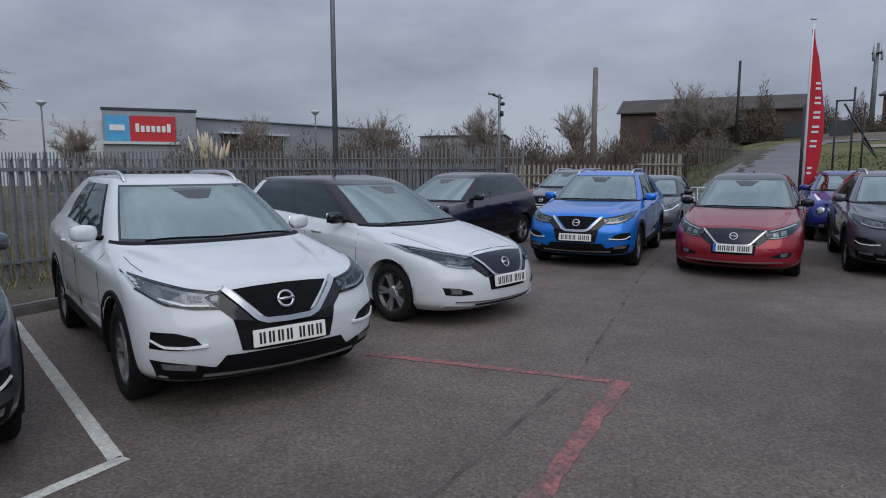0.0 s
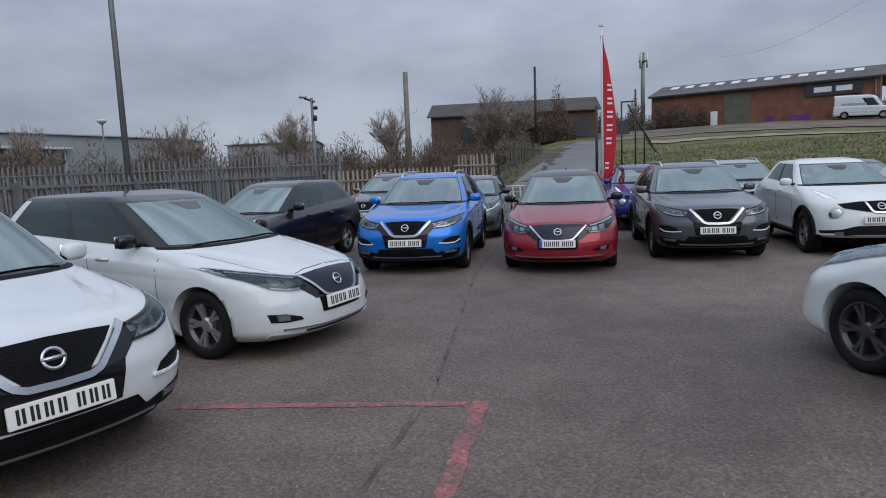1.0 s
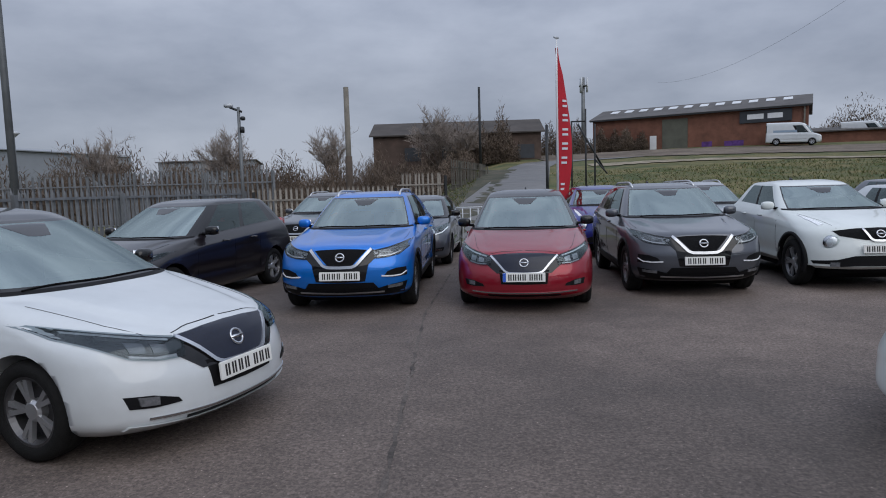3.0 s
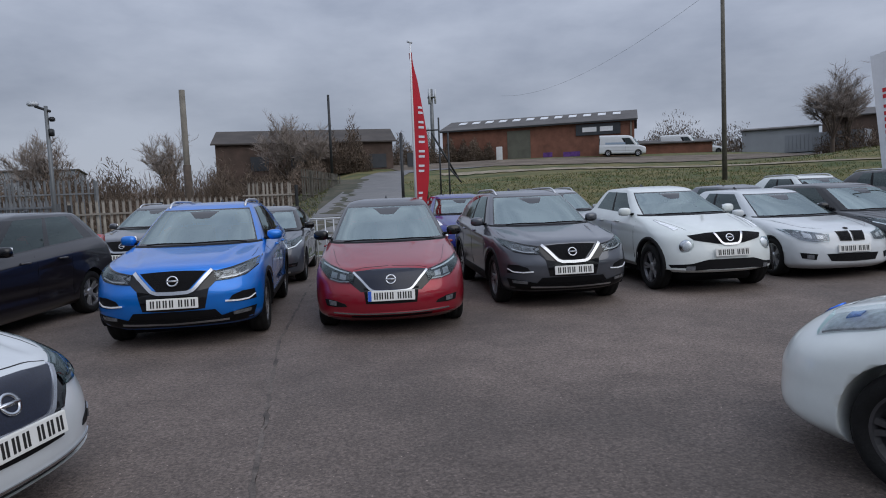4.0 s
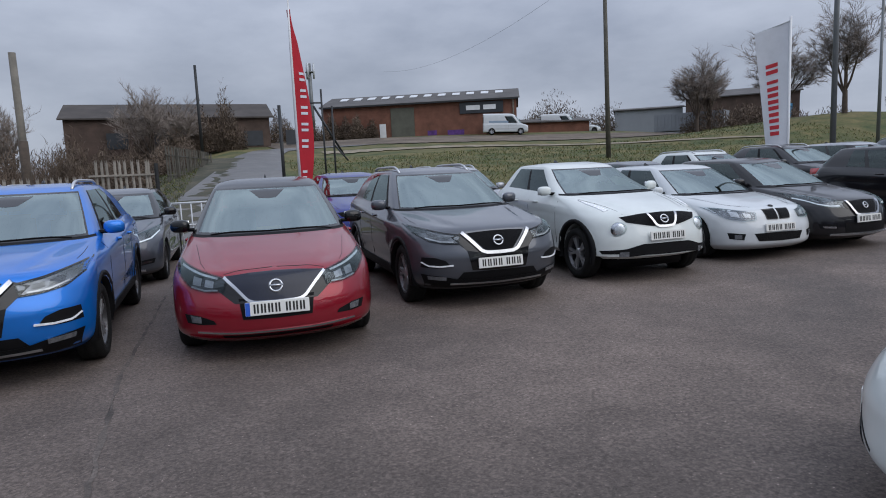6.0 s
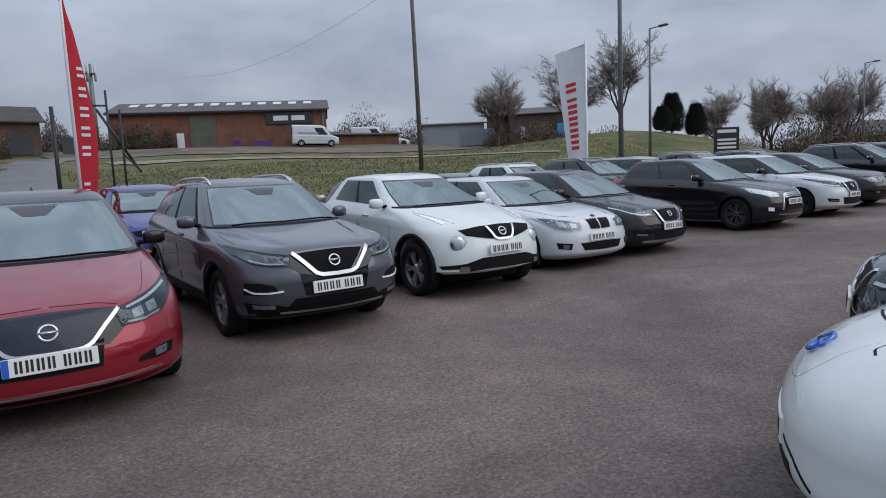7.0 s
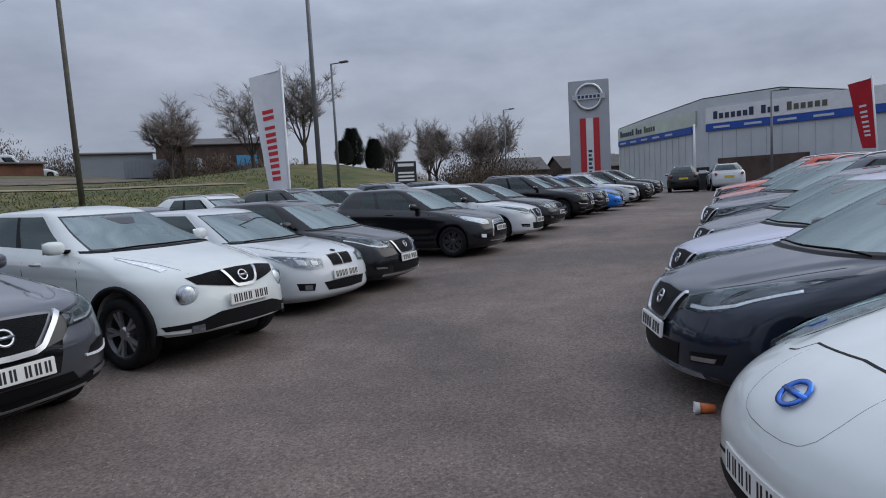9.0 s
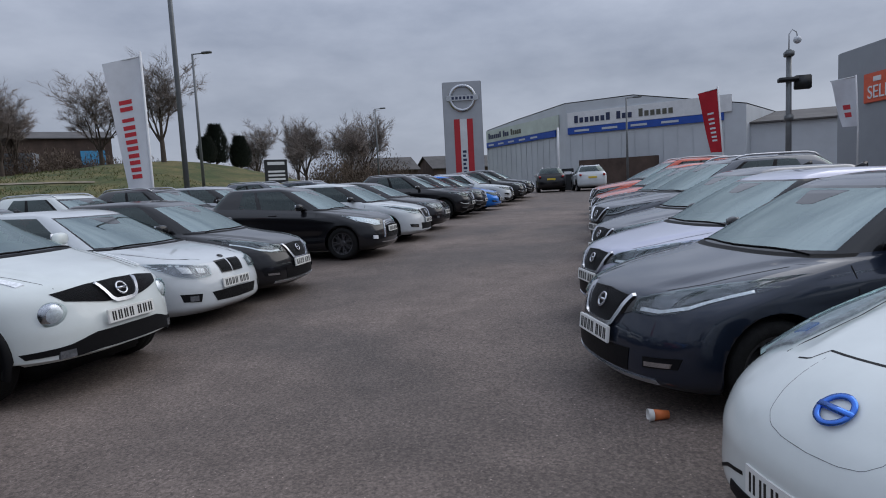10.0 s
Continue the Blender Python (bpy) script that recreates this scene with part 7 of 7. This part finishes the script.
for i, (x, y, rx, ry, h) in enumerate(((-30, 48, 6, 3, 4.2), (-22, 51, 6, 3, 4.6), (-14, 54, 6, 3, 4.4), (-26, 43, 7, 3, 3.2), (-16, 44, 7, 3, 3.6), (-8.5, 47, 4, 3, 3.8), (-11.5, 36, 4, 2, 2.5), (-38, 42, 5, 2, 3.5), (-42, 30, 4, 3, 3.4))):
    scrub(x, y, rx * 1.15, ry * 1.3, h * 1.15, 7000, 40 + i, BRAMBLE, "tangled brown winter brambles beyond the gates", 0.02)
for i, (x, y, rx, ry, h) in enumerate(((-23.5, 36.5, 4.5, 2, 4.9), (-18, 39.5, 4.5, 2, 5.2), (-12.8, 42, 4.2, 2, 4.9), (-8.2, 43.5, 3.2, 2, 4.4), (-29, 33, 4, 2, 4.2))):
    scrub(x, y, rx, ry, h * 0.9, 13000, 140 + i, BRAMBLE, "dense brown bramble bank behind the yard", 0.017)
for i in range(9):
    t = i / 8
    x, y = -40 + 31 * t, 37 + 15 * t
    scrub(x, y, 3.6, 2.2, 6.2 + 0.7 * math.sin(i * 2.3), 7000, 180 + i, BRAMBLE, "brown leafless hedge beyond the fence", 0.03, stem=0.16)
fence((0.7, 46.5), (-0.9, 36.5), 1.75, (0.4, 1.35), WOOD, "leaning weathered timber pales beside the lane", pitch=0.2, width=0.12, jitter=0.04)
for i, (x, y, rx, ry, h) in enumerate(((-4.5, 56.5, 4, 2, 3.4), (-0.5, 61, 2.5, 2, 3.0), (1.5, 66, 2, 3, 2.6), (6.2, 71, 2.8, 2, 3.4), (9.6, 73, 2.4, 2, 3.6), (-3.2, 36, 2, 3, 2.0), (-1.6, 46, 1.6, 4, 2.2), (-9, 60, 3, 1.5, 5.2), (-3.5, 60.4, 3, 1.4, 5.6), (1.2, 60.6, 2.2, 1.2, 5.4))):
    scrub(x, y, rx, ry, h * 1.2, 6000, 60 + i, BRAMBLE, "brown hedge scrub beside the lane", 0.03, stem=0.16)
for i, (x, y, rx, ry, h) in enumerate(((53, 61, 5, 4, 4.6), (58, 58, 4, 3, 3.6), (73, 37, 6, 4, 7.4), (80, 35, 5, 4, 6.2), (36, 84, 9, 4, 5.0), (46, 82, 10, 4, 7.4), (52, 92, 12, 5, 5.6), (60, 62, 6, 3, 5.0), (66, 60, 6, 3, 4.6), (68, 100, 14, 5, 5.6), (90, 60, 14, 6, 4.5), (15.5, 73.5, 2, 1.2, 3.2), (13.2, 74.8, 1.8, 1.2, 3.6))):
    scrub(x, y, rx, ry, h, 8500, 80 + i, BRAMBLE, "dense brown leafless thicket", 0.045, stem=0.14)
rng = random.Random(97)
pg = thing("pampas_grass", pose(-19.2, 19.4, ground_z(-19.2, 19.4)), "pale feathery pampas grass plumes behind the fence", "grass")
for k in range(15):
    a, q = rng.uniform(0, 6.283), rng.uniform(0.1, 1.0)
    foot = Vector((0.35 * q * math.cos(a), 0.35 * q * math.sin(a), 0))
    top = Vector((1.15 * q * math.cos(a), 1.15 * q * math.sin(a), rng.uniform(2.6, 3.35)))
    neck = foot.lerp(top, 0.70) + Vector((0, 0, 0.10))
    part("stalk", tube(bmesh.new(), [foot, neck], [0.012, 0.008], 5), STRAW, pg)
    part("plume", tube(bmesh.new(), [neck, neck.lerp(top, 0.25), neck.lerp(top, 0.6), top], [0.02, 0.085, 0.07, 0.006], 7), PLUME, pg)
vs, fs = [], []
for _ in range(900):
    a, q = rng.uniform(0, 6.283), rng.random()
    p = Vector((0.4 * math.cos(a) * q, 0.4 * math.sin(a) * q, 0))
    d = Vector((math.cos(a) * 1.1 * q, math.sin(a) * 1.1 * q, rng.uniform(1.2, 2.1)))
    o = Vector((-math.sin(a), math.cos(a), 0)) * 0.014
    k = len(vs)
    vs += [p - o, p + o, p + d * 0.7 - o * 0.6, p + d * 0.7 + o * 0.6, p + d + Vector((math.cos(a), math.sin(a), -0.6)) * 0.4]
    fs += [(k, k + 1, k + 3, k + 2), (k + 2, k + 3, k + 4)]
joined("leaves", vs, fs, STRAW, pg)
for i, (x, y, top, r) in enumerate(((51.4, 39.6, 7.3, 1.15), (49.8, 39.4, 6.1, 0.8), (53.0, 38.3, 6.3, 0.95))):
    rng = random.Random(300 + i)
    z = ground_z(x, y)
    t = thing("conifer", pose(x, y, z), "dense dark green conifer on the grass hill", "conifer")
    joined("trunk", *tube_soup([(Vector((0, 0, 0)), Vector((0, 0, (top - z) * 0.6)), 0.12, 0.05)], 7), BARK, t)
    vs, fs = [], []
    for _ in range(2600):
        u = rng.random()
        rad = r * (0.35 + 0.75 * math.sin(math.pi * (0.18 + 0.74 * u))) * math.sqrt(rng.uniform(0.3, 1)) * (1 - 0.35 * u)
        a = rng.uniform(0, 6.283)
        p = Vector((math.cos(a) * rad, math.sin(a) * rad, 0.1 + (top - z) * u))
        d = Vector((math.cos(a), math.sin(a), 1.2)).normalized() * 0.34
        o = Vector((-math.sin(a), math.cos(a), rng.uniform(-0.3, 0.3))) * 0.07
        k = len(vs)
        vs += [p - o, p + o, p + d]
        fs.append((k, k + 1, k + 2))
    joined("foliage", vs, fs, CONIFER, t)

# grass tufts along the edges of the bank and the lane
rng = random.Random(5)
vs, fs, vs2, fs2 = [], [], [], []
for _ in range(34000):
    if rng.random() < 0.75:
        x, y = rng.uniform(5.2, 40), 20.2 + 26 * rng.random() ** 1.6
    else:
        x, y = rng.uniform(-3.2, 0.2), rng.uniform(23, 52)
    if 8 < x < 36 and abs(y - (52 if x < 15 else 52 - 0.78 * (x - 16.5))) < 1.5:
        continue
    z = ground_z(x, y) - 0.03
    hgt = rng.uniform(0.05, 0.17)
    a = rng.uniform(0, 6.283)
    o = Vector((math.cos(a), math.sin(a), 0)) * 0.028
    tip = Vector((rng.uniform(-0.16, 0.16), rng.uniform(-0.16, 0.16), hgt))
    p = Vector((x, y, z))
    tv, tf = (vs, fs) if rng.random() < 0.8 else (vs2, fs2)
    k = len(tv)
    tv += [p - o, p + o, p + tip]
    tf.append((k, k + 1, k + 2))
joined("grass_tufts", vs, fs, BLADES, None, "short green grass blades on the bank", "grass", "stuff")
joined("dry_grass_tufts", vs2, fs2, DRY, None, "straw-coloured dry grass blades on the bank", "grass", "stuff")
# weeds along the verge
rng = random.Random(8)
vs, fs = [], []
for _ in range(5000):
    y = rng.uniform(-6, 19)
    x = -6.3 + 0.0537 * (y - 4.4) + rng.uniform(-3.0, 0.9)
    p = Vector((x, y, 0.08))
    a = rng.uniform(0, 6.283)
    o = Vector((math.cos(a), math.sin(a), 0)) * 0.012
    k = len(vs)
    vs += [p - o, p + o, p + Vector((rng.uniform(-0.15, 0.15), rng.uniform(-0.15, 0.15), rng.uniform(0.1, 0.75 if x < -6.4 else 0.25)))]
    fs.append((k, k + 1, k + 2))
joined("verge_weeds", vs, fs, DRY, None, "dry straw weeds along the fence", "weeds", "stuff")
